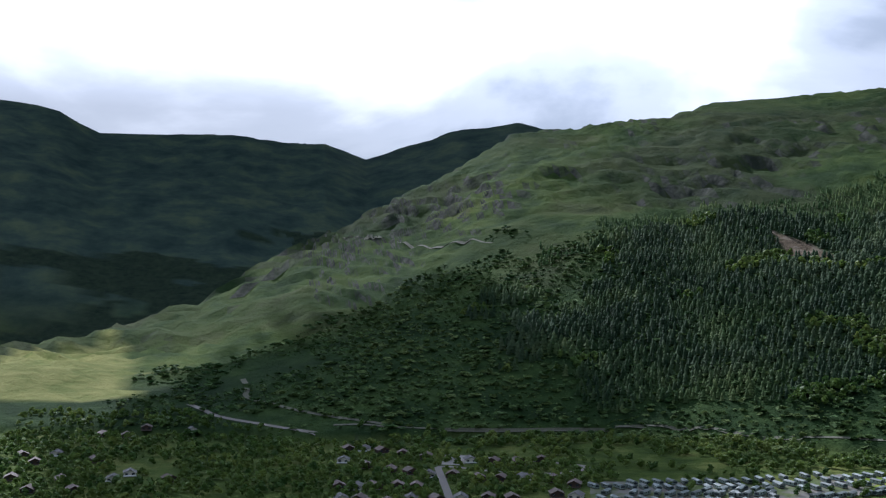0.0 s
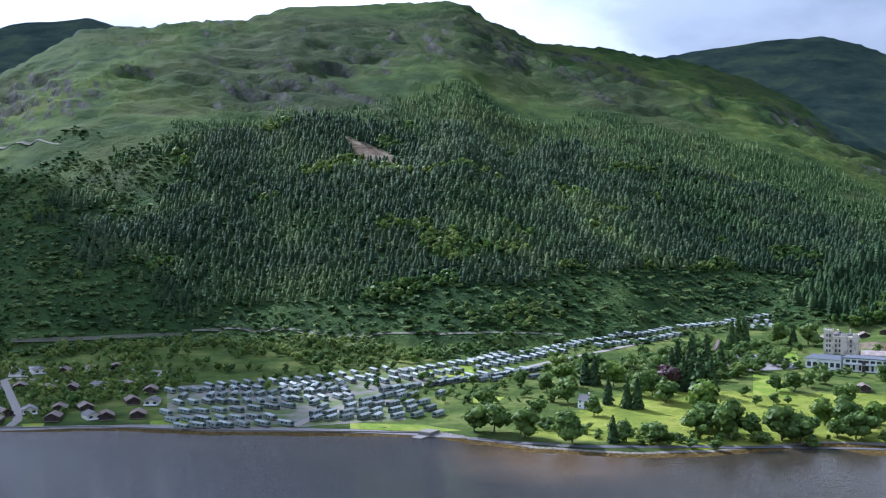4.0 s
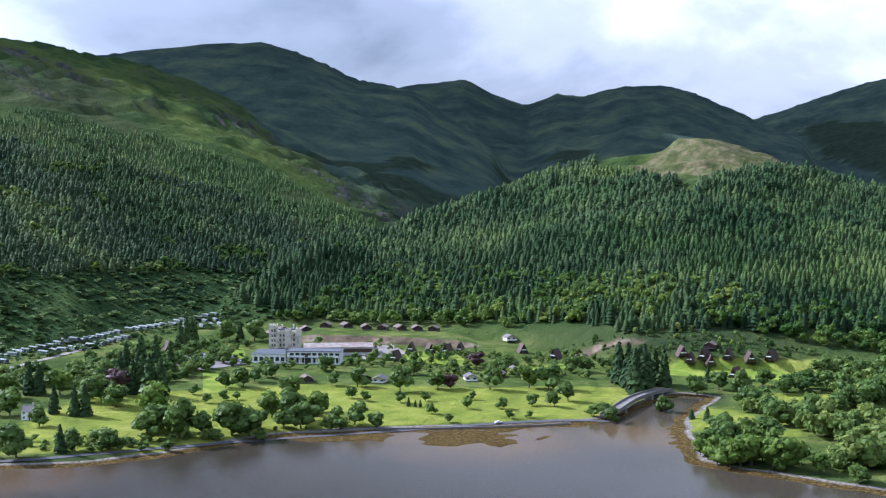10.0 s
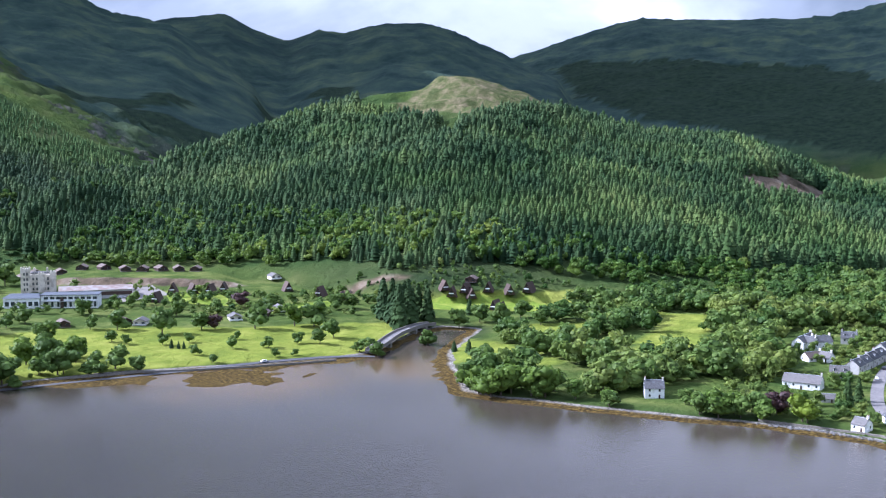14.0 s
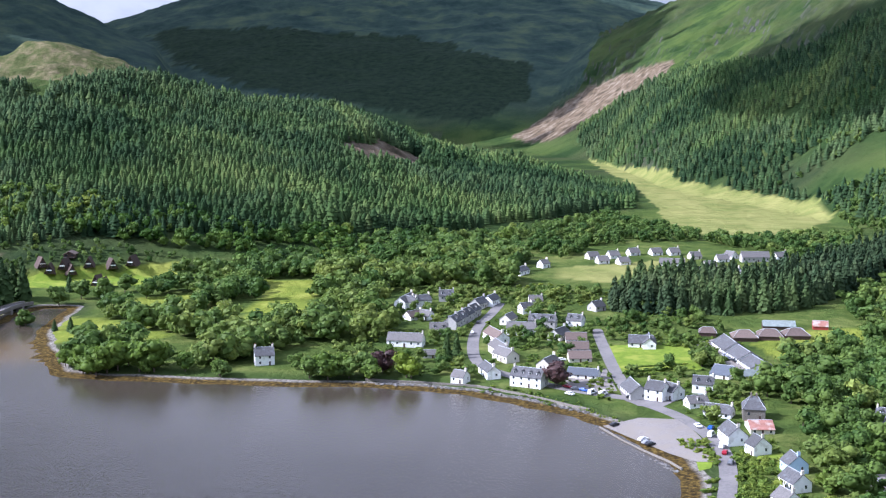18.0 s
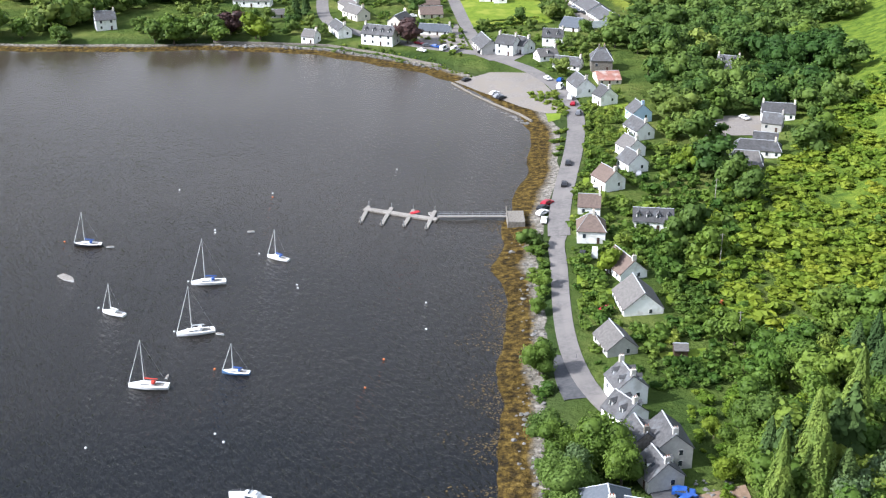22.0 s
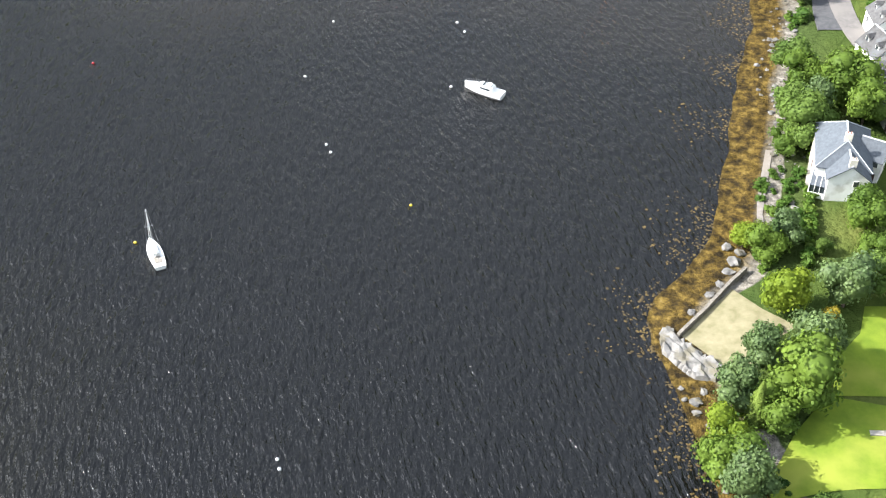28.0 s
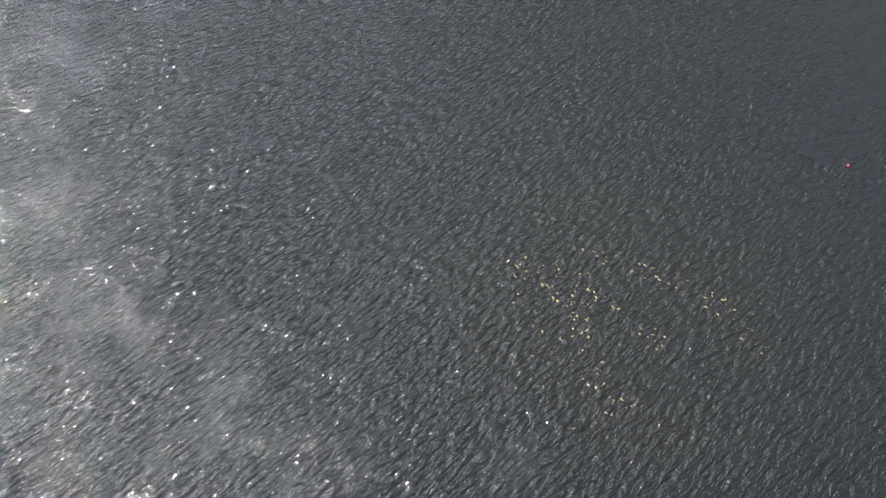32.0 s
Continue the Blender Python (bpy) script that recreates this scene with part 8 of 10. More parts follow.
for x in (-3, 6):
    part("chimney", box(x, 2, 15.2, 1.2, 2.6, 3.6), sand_stone_mat, ob)

ob = empty("leisure_building", Matrix.Translation((-598, 647, float(surf(-598, 647)) - 0.2)) @ Matrix.Rotation(radians(31), 4, "Z"), "modern white two-storey leisure building with tall dark windows", "hotel")
part("white_wing", box(6, 0, 4.2, 38, 15, 9.4), white_wall_mat, ob)
part("white_wing_roof", box(6, 0, 9.1, 39.5, 16.5, 0.45), light_slate_mat, ob)
part("glazed_wing", box(-26, 0, 3.4, 24, 17, 7.8), white_wall_mat, ob)
bm = bmesh.new()
add_poly(bm, [(-39, -9.5, 7.2), (-13, -9.5, 7.2), (-13, 9.5, 7.2), (-39, 9.5, 7.2), (-35, 0, 9.6), (-16, 0, 9.6)], [(0, 1, 5, 4), (1, 2, 5), (2, 3, 4, 5), (3, 0, 4), (0, 3, 2, 1)])
part("glazed_wing_roof", bm, light_slate_mat, ob)
for k in range(9):
    part("tall_window", box(-9.6 + 4.1 * k, -7.55, 2.7, 1.6 if k % 3 else 3.0, 0.15, 3.6), glass_mat, ob)
    part("upper_window", box(-9.6 + 4.1 * k, -7.55, 7.0, 2.9, 0.15, 1.7), glass_mat, ob)
part("entrance_panel", box(1.0, -7.62, 3.6, 2.2, 0.3, 8.0), dark_wood_mat, ob)
for k in range(6):
    part("wing_window", box(-35.5 + 3.9 * k, -8.55, 3.4, 2.6, 0.15, 3.0), glass_mat, ob)
part("balcony", box(6, -8.6, 4.8, 38, 2.0, 0.25), steel_mat, ob)
ob = empty("leisure_hall", Matrix.Translation((-606, 690, float(surf(-606, 690)) - 0.2)) @ Matrix.Rotation(radians(42), 4, "Z"), "long low hall with a weathered copper-brown sheet roof and dark walls", "hall")
part("wall", box(0, 0, 2.8, 50, 22, 6.6), grey_wall_mat, ob)
part("dark_cladding", box(0, -11.04, 3.4, 50, 0.12, 2.6), dark_wood_mat, ob)
bm = bmesh.new()
add_poly(bm, [(-26, -12, 6.1), (26, -12, 6.1), (26, 12, 6.1), (-26, 12, 6.1), (-26, 0, 8.2), (26, 0, 8.2)], [(0, 1, 5, 4), (2, 3, 4, 5), (1, 2, 5), (3, 0, 4), (0, 3, 2, 1)])
part("roof", bm, copper_sheet_mat, ob)
for q in ((-660, 690, 19), (-598, 647, 26), (-606, 690, 28), (-625, 630, 16)):
    TAKEN.append(q)

# road bridge over the river mouth
line = dense(smooth_line([(-336, 612), (-338, 628), (-343, 648), (-348, 672), (-350, 702), (-347, 716)]), 4)
ob = empty("river_bridge", Matrix.Translation((0, 0, 0)), "grey stone road bridge curving over the river mouth", "bridge")
for nm, off, wide, z0, z1, mat in (("deck", 0.0, 6.4, 2.6, 3.3, asphalt_mat), ("parapet", -3.2, 0.5, 2.2, 4.4, stone_wall_mat), ("parapet", 3.2, 0.5, 2.2, 4.4, stone_wall_mat)):
    bm = bmesh.new()
    rows = []
    for i, p in enumerate(line):
        d = (line[min(i + 1, len(line) - 1)] - line[max(i - 1, 0)]).normalized()
        s = Vector((d.y, -d.x))
        u = i / (len(line) - 1)
        hump = 1.2 * math.sin(u * math.pi)
        rows.append([bm.verts.new((p.x + s.x * (off + k * wide / 2), p.y + s.y * (off + k * wide / 2), z + hump)) for k, z in ((-1, z0), (-1, z1), (1, z1), (1, z0))])
    for a, b in zip(rows, rows[1:]):
        for k in range(4):
            bm.faces.new((a[k], a[(k + 1) % 4], b[(k + 1) % 4], b[k]))
    bm.faces.new(rows[0])
    bm.faces.new(rows[-1][::-1])
    bmesh.ops.recalc_face_normals(bm, faces=bm.faces)
    part(nm, bm, mat, ob)
for x, y in ((-337, 618), (-341, 640), (-349, 690), (-349, 705)):
    part("pier", box(x, y, 0.8, 7.0, 3.0, 4.6, rz=0.1), stone_wall_mat, ob)

# ---- the villas on the near shore ----
villa = house(30.8, 176.6, 30.8, 170.4, 9.2, 9.6, 5.6, white_wall_mat, light_slate_mat, "white two-storey villa with a pale slate hipped roof", chimneys=1, hip=3.6, group="shore villas", storeys=2, size=1)
wing = house(31.2, 170.0, 31.8, 164.2, 8.0, 7.4, 5.2, white_wall_mat, light_slate_mat, "white gabled wing", chimneys=1, storeys=2, size=1)
wing2 = house(34.0, 174.8, 38.6, 173.4, 7.6, 5.5, 5.2, white_wall_mat, light_slate_mat, "white gabled wing", chimneys=0, storeys=2, size=1)
merge(villa, wing, wing2)
inv = villa.matrix_basis.inverted()
vz = float(surf(27.6, 166.6))
m = inv @ Matrix.Translation((27.4, 166.4, vz)) @ Matrix.Rotation(radians(-8), 4, "Z")
cons = part("conservatory", box(0, 0, 0.5, 4.0, 4.4, 1.2), white_paint_mat, villa, "white glazed conservatory", m=m)
for k in range(5):
    part("post", box(-1.9 + 0.95 * k, -2.15, 1.9, 0.1, 0.1, 1.7), white_paint_mat, cons)
    part("post", box(-1.95, -2.1 + 1.05 * k, 1.9, 0.1, 0.1, 1.7), white_paint_mat, cons)
    part("rafter", rod((-1.9 + 0.95 * k, -2.2, 2.75), (-1.9 + 0.95 * k, 2.1, 3.7), 0.06, sides=4), white_paint_mat, cons)
part("glazing", box(0, 0, 1.9, 3.7, 4.1, 1.6), glass_mat, cons)
bm = bmesh.new()
add_poly(bm, [(-2, -2.2, 2.7), (2, -2.2, 2.7), (2, 2.1, 3.62), (-2, 2.1, 3.62)], [(0, 1, 2, 3)])
part("glass_roof", bm, light_slate_mat, cons)
part("bay_window", box(-4.4, 0, 0, 1.2, 2.6, 4.5), cream_wall_mat, villa, m=inv @ Matrix.Translation((30.6, 176.0, float(surf(26, 176)) + 2.6)))

resize(villa, 0.9, -2.0, 2.4)

cottage = house(42.6, 122.0, 46.0, 112.0, 8.6, 11.2, 4.4, cream_wall_mat, light_slate_mat, "white house with a pale blue-grey slate roof and dormers", chimneys=2, group="shore villas", size=1, storeys=1, dormers=2, skylights=1)
wing = house(46.5, 117.8, 51.8, 119.6, 6.6, 6.4, 4.0, cream_wall_mat, light_slate_mat, "rear wing", chimneys=0, storeys=1, size=1)
merge(cottage, wing)
inv = cottage.matrix_basis.inverted()
porch = part("glazed_porch", box(0, 0, 1.3, 2.6, 5.2, 2.6), white_paint_mat, cottage, "white glazed sun porch", m=inv @ Matrix.Translation((37.9, 114.6, float(surf(38, 114.6)))) @ Matrix.Rotation(radians(18), 4, "Z"))
for k in range(4):
    part("pane", box(-1.32, -1.9 + 1.25 * k, 1.5, 0.06, 1.0, 1.6), glass_mat, porch)
part("porch_roof", box(0, 0, 2.7, 3.2, 5.8, 0.25), light_slate_mat, porch)
resize(cottage, 0.88, -0.5, 1.0)

mansion = house(47.7, 103.7, 49.6, 98.9, 9.8, 9.6, 6.4, grey_wall_mat, slate_mat, "large pale stone house with a hipped slate roof, wrapped in scaffolding", chimneys=0, hip=3.0, group="shore villas", storeys=2, size=1)
resize(mansion, 0.86, 1.6, -0.4)
bm = bmesh.new()
add_box(bm, 0, 0, 0, 1.1, 2.2, 2.4)
for q in (-0.7, 0, 0.7):
    add_rod(bm, (0, q, 1.2), (0, q, 1.75), 0.15, 0.12, 8)
part("chimney", bm, sand_stone_mat, mansion, m=Matrix.Translation((-1.2, -1.6, 9.4)))
part("end_chimney", box(2.0, 4.3, 7.8, 2.2, 0.9, 3.4), sand_stone_mat, mansion)
L2, W2 = 5.6, 4.8
part("gutter_band", box(0, 0, 6.15, 2 * L2 + 0.5, 2 * W2 + 0.5, 0.35), white_paint_mat, mansion)
part("bay", box(-2.8, -W2 - 0.9, 3.0, 3.2, 1.8, 6.4), sand_stone_mat, mansion)
part("bay", box(2.8, -W2 - 0.9, 3.0, 3.2, 1.8, 6.4), sand_stone_mat, mansion)
ob = empty("scaffolding", mansion.matrix_basis.copy(), "steel tube scaffolding with plank lifts round the stone house", "scaffolding")
for k in range(2):
    o = 0.7 + 1.1 * k
    for s in (-1, 1):
        for i in range(7):
            x = -L2 - o + (2 * L2 + 2 * o) * i / 6
            part("upright", rod((x, s * (W2 + o + 0.2), -1.0), (x, s * (W2 + o + 0.2), 7.8), 0.05, sides=5), steel_mat, ob)
        for i in range(6):
            y = -W2 - o - 0.2 + (2 * W2 + 2 * o + 0.4) * i / 5
            part("upright", rod((s * (L2 + o), y, -1.0), (s * (L2 + o), y, 7.8), 0.05, sides=5), steel_mat, ob)
for z in (2.0, 4.0, 6.0, 7.2):
    for s in (-1, 1):
        for o in (0.9, 2.0):
            part("ledger", rod((-L2 - 1.9, s * (W2 + o), z), (L2 + 1.9, s * (W2 + o), z), 0.045, sides=5), steel_mat, ob)
        for o in (0.7, 1.8):
            part("ledger", rod((s * (L2 + o), -W2 - 1.9, z), (s * (L2 + o), W2 + 1.9, z), 0.045, sides=5), steel_mat, ob)
for z in (4.1, 6.1):
    for s in (-1, 1):
        for j in range(3):
            for q in range(4):
                part("plank", box(-L2 - 1.4 + (2 * L2 + 2.8) * (q + 0.5) / 4, s * (W2 + 1.0 + 0.28 * j), z, (2 * L2 + 2.6) / 4, 0.24, 0.06), pale_wood_mat, ob)
            for q in range(3):
                part("plank", box(s * (L2 + 0.9 + 0.28 * j), -W2 - 1.5 + (2 * W2 + 3.0) * (q + 0.5) / 3, z + 0.07, 0.24, (2 * W2 + 2.8) / 3, 0.06), pale_wood_mat, ob)

# decking, walls and garden things of the near gardens
ob = empty("timber_deck", Matrix.Translation((36.2, 103.6, float(surf(36.2, 103.6)) + 0.5)) @ Matrix.Rotation(radians(20), 4, "Z"), "weathered timber deck in two levels with steps", "deck")
for k in range(11):
    part("board", box(-1.8 + 0.36 * k, 0, 0.1, 0.33, 5.0, 0.08), grey_wood_mat, ob)
for k in range(8):
    part("board", box(-1.2 + 0.36 * k, -4.2, -0.35, 0.33, 3.2, 0.08), grey_wood_mat, ob)
for x, y in ((-1.8, -2.4), (1.9, -2.4), (-1.8, 2.4), (1.9, 2.4)):
    part("post", box(x, y, -0.3, 0.14, 0.14, 1.6), grey_wood_mat, ob)
low_wall("sea_wall", [(5.6, 131.5), (9.2, 137.7), (12.6, 144.6), (14.7, 148.2)], 1.0, 0.5, stone_wall_mat, "grey stone sea wall round the sandy garden")
low_wall("terrace_wall", [(38.7, 103.4), (39.4, 98.5), (40.3, 93.0)], 1.0, 0.4, stone_wall_mat, "low stone wall below the mansion terrace")
low_wall("road_wall", [(39.6, 178.2), (43.9, 172.2)], 1.3, 0.5, cream_wall_mat, "pale rendered wall beside the road")
low_wall("garden_wall", [(57.0, 144.6), (60.2, 139.8), (63.1, 135.6)], 1.2, 0.45, stone_wall_mat, "reddish stone wall beside the shore road")
low_wall("boundary_wall", [(38.0, 111.6), (44.0, 110.2), (51.5, 113.2)], 1.1, 0.4, stone_wall_mat, "stone wall between two gardens")
low_wall("lawn_edging", [(32.3, 117.4), (36.0, 118.0), (38.8, 119.2)], 0.25, 0.9, paving_mat, "pale stone path edge across the lawn")
low_wall("promenade_wall", [(-102, 543), (-75.8, 540.5), (-49.6, 535.5), (-23.8, 519.5), (0.3, 501)], 0.9, 0.6, stone_wall_mat, "rough stone sea wall along the village front")
low_wall("car_park_wall", [(4.5, 478), (12.5, 461.5), (20, 448), (29.3, 433.5), (33, 424)], 0.7, 0.6, stone_wall_mat, "boulder-faced sea wall of the car park")
low_wall("golf_sea_wall", [(-452, 478), (-425, 512), (-398, 535), (-371, 561), (-346, 590)], 1.0, 0.7, stone_wall_mat, "long stone sea wall beside the golf road")
low_wall("lodge_sea_wall", [(-716, 60), (-676, 150), (-640, 196), (-580, 296)], 0.8, 0.7, stone_wall_mat, "low stone sea wall below the lodges")

ob = empty("stone_slip", Matrix.Translation((-577, 300, 0)) @ Matrix.Rotation(radians(30), 4, "Z"), "dark stone culvert and slip on the west shore", "slip")
part("slip_block", box(0, 0, 0.6, 8, 9, 3.2), stone_wall_mat, ob)
part("slip_ramp", box(0, -8, -0.2, 6, 9, 1.2), stone_wall_mat, ob)

ob = empty("greenhouse", Matrix.Translation((59.5, 112.8, float(surf(59.5, 112.8)))) @ Matrix.Rotation(radians(25), 4, "Z"), "small aluminium greenhouse in a garden", "greenhouse")
part("glazing", box(0, 0, 0.95, 1.9, 2.5, 1.8), glass_mat, ob)
bm = bmesh.new()
for x in (-0.96, 0.96):
    for y in (-1.25, -0.4, 0.4, 1.25):
        add_rod(bm, (x, y, 0), (x, y, 1.9), 0.035, sides=4)
        add_rod(bm, (x, y, 1.9), (0, y, 2.45), 0.035, sides=4)
part("glazing_bars", bm, white_paint_mat, ob)
ob = empty("garden_shed", Matrix.Translation((56.4, 106.4, float(surf(56.4, 106.4)))) @ Matrix.Rotation(radians(25), 4, "Z"), "small timber garden shed with a flat roof", "shed")
part("wall", box(0, 0, 1.0, 1.8, 1.8, 2.2), grey_wood_mat, ob)
part("roof", box(0, 0, 2.15, 2.1, 2.1, 0.12), grey_tile_mat, ob)
for bx, by in ((38.6, 113.4), (37.6, 111.8)):
    ob = empty("picnic_table", Matrix.Translation((bx - 1.0, by, float(surf(bx, by)) + 0.22)) @ Matrix.Rotation(radians(-45), 4, "Z"), "weathered wooden picnic table on the patio", "table", "patio tables")
    part("tabletop", box(0, 0, 0.74, 1.7, 0.75, 0.05), grey_wood_mat, ob)
    for s in (-1, 1):
        part("bench", box(0, s * 0.75, 0.44, 1.7, 0.26, 0.05), grey_wood_mat, ob)
        part("trestle", box(s * 0.6, 0, 0.36, 0.08, 1.5, 0.08), grey_wood_mat, ob)
for x, y, tall in ((52.5, 152.5, 8.5), (58.0, 163.5, 8.5), (72.0, 289.0, 9), (66.5, 244.0, 8.5), (79.0, 330.0, 9)):
    ob = empty("utility_pole", Matrix.Translation((x, y, float(surf(x, y)))), "thin wooden utility pole beside the road", "pole", "utility poles")
    part("shaft", rod((0, 0, -0.5), (0, 0, tall), 0.13, 0.09, 8), grey_wood_mat, ob)
    part("crossarm", box(0, 0, tall - 0.4, 1.2, 0.1, 0.1), grey_wood_mat, ob)
ob = empty("trampoline_shelter", Matrix.Translation((66.5, 264.0, float(surf(66.5, 264.0)))), "red play tent on a sloping lawn", "tent")
bm = bmesh.new()
bmesh.ops.create_cone(bm, cap_ends=True, segments=4, radius1=2.4, radius2=0.9, depth=1.8, matrix=Matrix.Translation((0, 0, 0.9)))
part("canvas", bm, orange_mat, ob)

# rocky point and boulders of the near shore
def bedrock(name, poly, high, label):
    """A slab of bedrock with tilted strata and broken edges."""
    edge = dense(poly, 0.8, True)
    n = len(edge)
    xs, ys = [p[0] for p in poly], [p[1] for p in poly]
    inner = [Vector((a, b)) for a in np.arange(min(xs), max(xs), 0.55) for b in np.arange(min(ys), max(ys), 0.55) if in_poly(np.array([a]), np.array([b]), poly)[0]]
    vs, _, faces, *_ = geometry.delaunay_2d_cdt(edge + inner, [(i, (i + 1) % n) for i in range(n)], [], 1, 0.05)
    co = []
    for i, v in enumerate(vs):
        strata = (v.x * 0.75 + v.y * 0.5) * 0.8 + 0.8 * noise.noise(Vector((v.x * 0.3, v.y * 0.3, 0)))
        rise = high * (0.5 + 0.35 * (strata - math.floor(strata)) + 0.5 * noise.noise(Vector((v.x * 0.9, v.y * 0.9, 4))))
        co.append((v.x, v.y, float(surf(v.x, v.y)) + (-0.4 if i < n else rise)))
    return tagged(new(name, mesh_from(name, np.array(co), np.array([f for f in faces if len(f) == 3]), stone_mat)), label, "rock")


bedrock("bedrock", [(2.7, 132.0), (4.0, 133.9), (5.7, 131.9), (8.2, 129.7), (11.9, 127.4), (12.9, 125.3), (11.7, 123.4), (8.6, 123.7), (5.9, 125.9), (3.7, 127.9)], 1.1, "large grey bedrock slab on the wooded point")
for x, y, s in ((6.9, 121.8, 1.0), (9.2, 119.6, 2.0), (9.4, 117.6, 1.4), (7.6, 119.8, 0.9), (11.3, 115.5, 1.2), (11.9, 114.4, 1.0), (12.5, 107.3, 1.3), (14.2, 105.0, 1.2), (10.1, 121.6, 1.1), (11.7, 153.6, 2.2), (13.8, 152.4, 2.0), (13.0, 150.2, 2.4), (12.2, 147.6, 1.8), (11.0, 144.4, 1.5), (9.6, 141.6, 1.6), (7.2, 137.2, 1.5), (13.8, 103.2, 0.8), (15.4, 101.6, 0.9)):
    boulder(x, y, s)
rr = random.Random(12)
for k in range(170):
    y = rr.uniform(160, 320)
    edge = np.interp(y, (158, 180, 205, 235, 262, 300, 328), (10, 11, 7, 10, 12, 11, 15))
    boulder(float(edge) + rr.uniform(7, 13.5), y, 0.35 + 1.1 * rr.random() ** 2, "pale boulder at the top of the beach")
defence = []
for k in range(170):
    u = rr.random()
    defence.append((-102 + 102 * u, float(np.interp(u, (0, 0.26, 0.5, 0.77, 1), (540, 538, 532, 516, 498))) + rr.uniform(-2, 1), rr.uniform(0.8, 1.8)))
for k in range(150):
    u = rr.random()
    defence.append((float(np.interp(u, (0, 0.4, 0.8, 1), (4, 12, 27, 32))) - 1 + rr.uniform(-1.6, 0.8), float(np.interp(u, (0, 0.4, 0.8, 1), (476, 459, 434, 423))) - 1, rr.uniform(0.8, 1.6)))
rock_bank("sea_defence_rocks", defence, "rough grey boulders piled along the village shore")
for k in range(26):
    x, y = rr.uniform(46.5, 55), rr.uniform(184, 192)
    boulder(x, y, rr.uniform(0.4, 1.1), "pinkish quarried stone in a heap")
for k in range(22):
    boulder(rr.uniform(50, 56), rr.uniform(126, 138), rr.uniform(0.3, 0.8), "pinkish rockery stone in red soil")

# houses and yard in the trees behind the shore road
patch("gravel_yard", YARD, gravel_mat, "pale gravel yard between house and trees", "yard")
house(110, 481.5, 120.5, 478, 7.2, 8, 4.6, label="white house with a grey slate roof among tall trees", chimneys=2, dormers=2)
house(112, 417.5, 126, 414.5, 6.2, 7.5, 3.2, label="white cottage with a dark slate roof beside a gravel yard", chimneys=2)
house(96, 380.5, 110, 377, 5.4, 9, 2.8, roof=slate_mat, label="low white bungalow with a grey tiled roof", hip=2.0)
house(103.5, 391, 113, 388, 4.4, 6, 2.6, label="low outbuilding with a brown-grey roof beside the yard", chimneys=0)

terrace_mat = material("brown_block_paving", (0.13, 0.105, 0.09), (0.22, 0.185, 0.165), 2.5, 0.9, bump=0.01)
# paved terrace before the cottage with its picnic tables
patch("terrace", [(35.5, 118.8), (35.9, 116.6), (37.0, 114.1), (39.3, 113.2), (41.2, 112.8), (42.6, 114.6), (41.6, 117.6), (39.7, 119.9), (37.9, 120.4)], terrace_mat, "rounded brown paved terrace before the cottage", "terrace", 0.2, 1.0)


def picnic_table(x, y, turn):
    ob = empty("picnic_table", Matrix.Translation((x, y, float(surf(x, y)) + 0.2)) @ Matrix.Rotation(radians(turn), 4, "Z"), "weathered wooden picnic table with benches on the terrace", "table", "picnic tables")
    part("tabletop", box(0, 0, 0.74, 1.8, 0.75, 0.05), grey_wood_mat, ob)
    for s in (-1, 1):
        part("bench", box(0, s * 0.72, 0.44, 1.8, 0.27, 0.05), grey_wood_mat, ob)
        part("cross_beam", box(s * 0.6, 0, 0.40, 0.08, 1.6, 0.1), grey_wood_mat, ob)
        for e in (-1, 1):
            part("leg", rod((s * 0.6, e * 0.66, 0), (s * 0.6, e * 0.25, 0.73), 0.05, 0.05, 4), grey_wood_mat, ob)


for x, y, turn in ((36.9, 118.2, 120), (38.2, 116.0, 120), (39.6, 117.3, 60), (37.6, 114.6, 110)):
    picnic_table(x, y, turn)

# ---- single trees ----
tree("dark", 23.1, 183.3, 11.0)
tree("broad", 22.3, 201.4, 8.0)
tree("broad", 29.8, 197.0, 12.0)
tree("broad", 33.2, 190.6, 10.0)
tree("blue", 24.4, 190.4, 10.0)
tree("broad", 19.8, 180.2, 6.0)
tree("broad", 32.8, 159.9, 9.5)
tree("dark", 40.6, 155.5, 7.0)
tree("dark", 44.6, 158.3, 5.0)
tree("blue", 20.1, 155.2, 8.0)
tree("broad", 17.5, 151.2, 7.0)
tree("lime", 14.0, 154.0, 6.0)
tree("lime", 20.5, 139.0, 9.5)
tree("blue", 29.1, 141.9, 11.0)
tree("dark", 26.0, 153.5, 3.5)
tree("dark", 35.3, 146.7, 8.0)
tree("dark", 38.4, 146.4, 9.0)
tree("blue", 17.2, 127.2, 9.0)
tree("broad", 23.1, 120.6, 13.0)
tree("blue", 24.7, 128.9, 11.0)
tree("blue", 14.0, 119.6, 10.0)
tree("broad", 13.6, 108.0, 9.0)
tree("blue", 16.5, 103.8, 11.0)
tree("lime", 13.3, 112.4, 8.0)
tree("gold", 27.2, 136.3, 4.0)
tree("dark", 27.2, 101.7, 6.0)
tree("broad", 24.9, 101.1, 5.0)
tree("broad", 41.4, 110.0, 5.0)
tree("pale", 43.9, 136.0, 3.6)
tree("lime", 52.0, 128.8, 3.5)
tree("blue", 48.6, 132.5, 3.0)
tree("broad", 54.9, 137.3, 5.0)
tree("lime", 56.4, 135.5, 4.0)
tree("lime", 62.1, 96.4, 5.5)
tree("blue", 21.6, 98.3, 3.0)
tree("broad", 27.3, 96.8, 2.5)
tree("broad", 19.2, 116.2, 8.0)
tree("blue", 78.0, 182.5, 12.0)
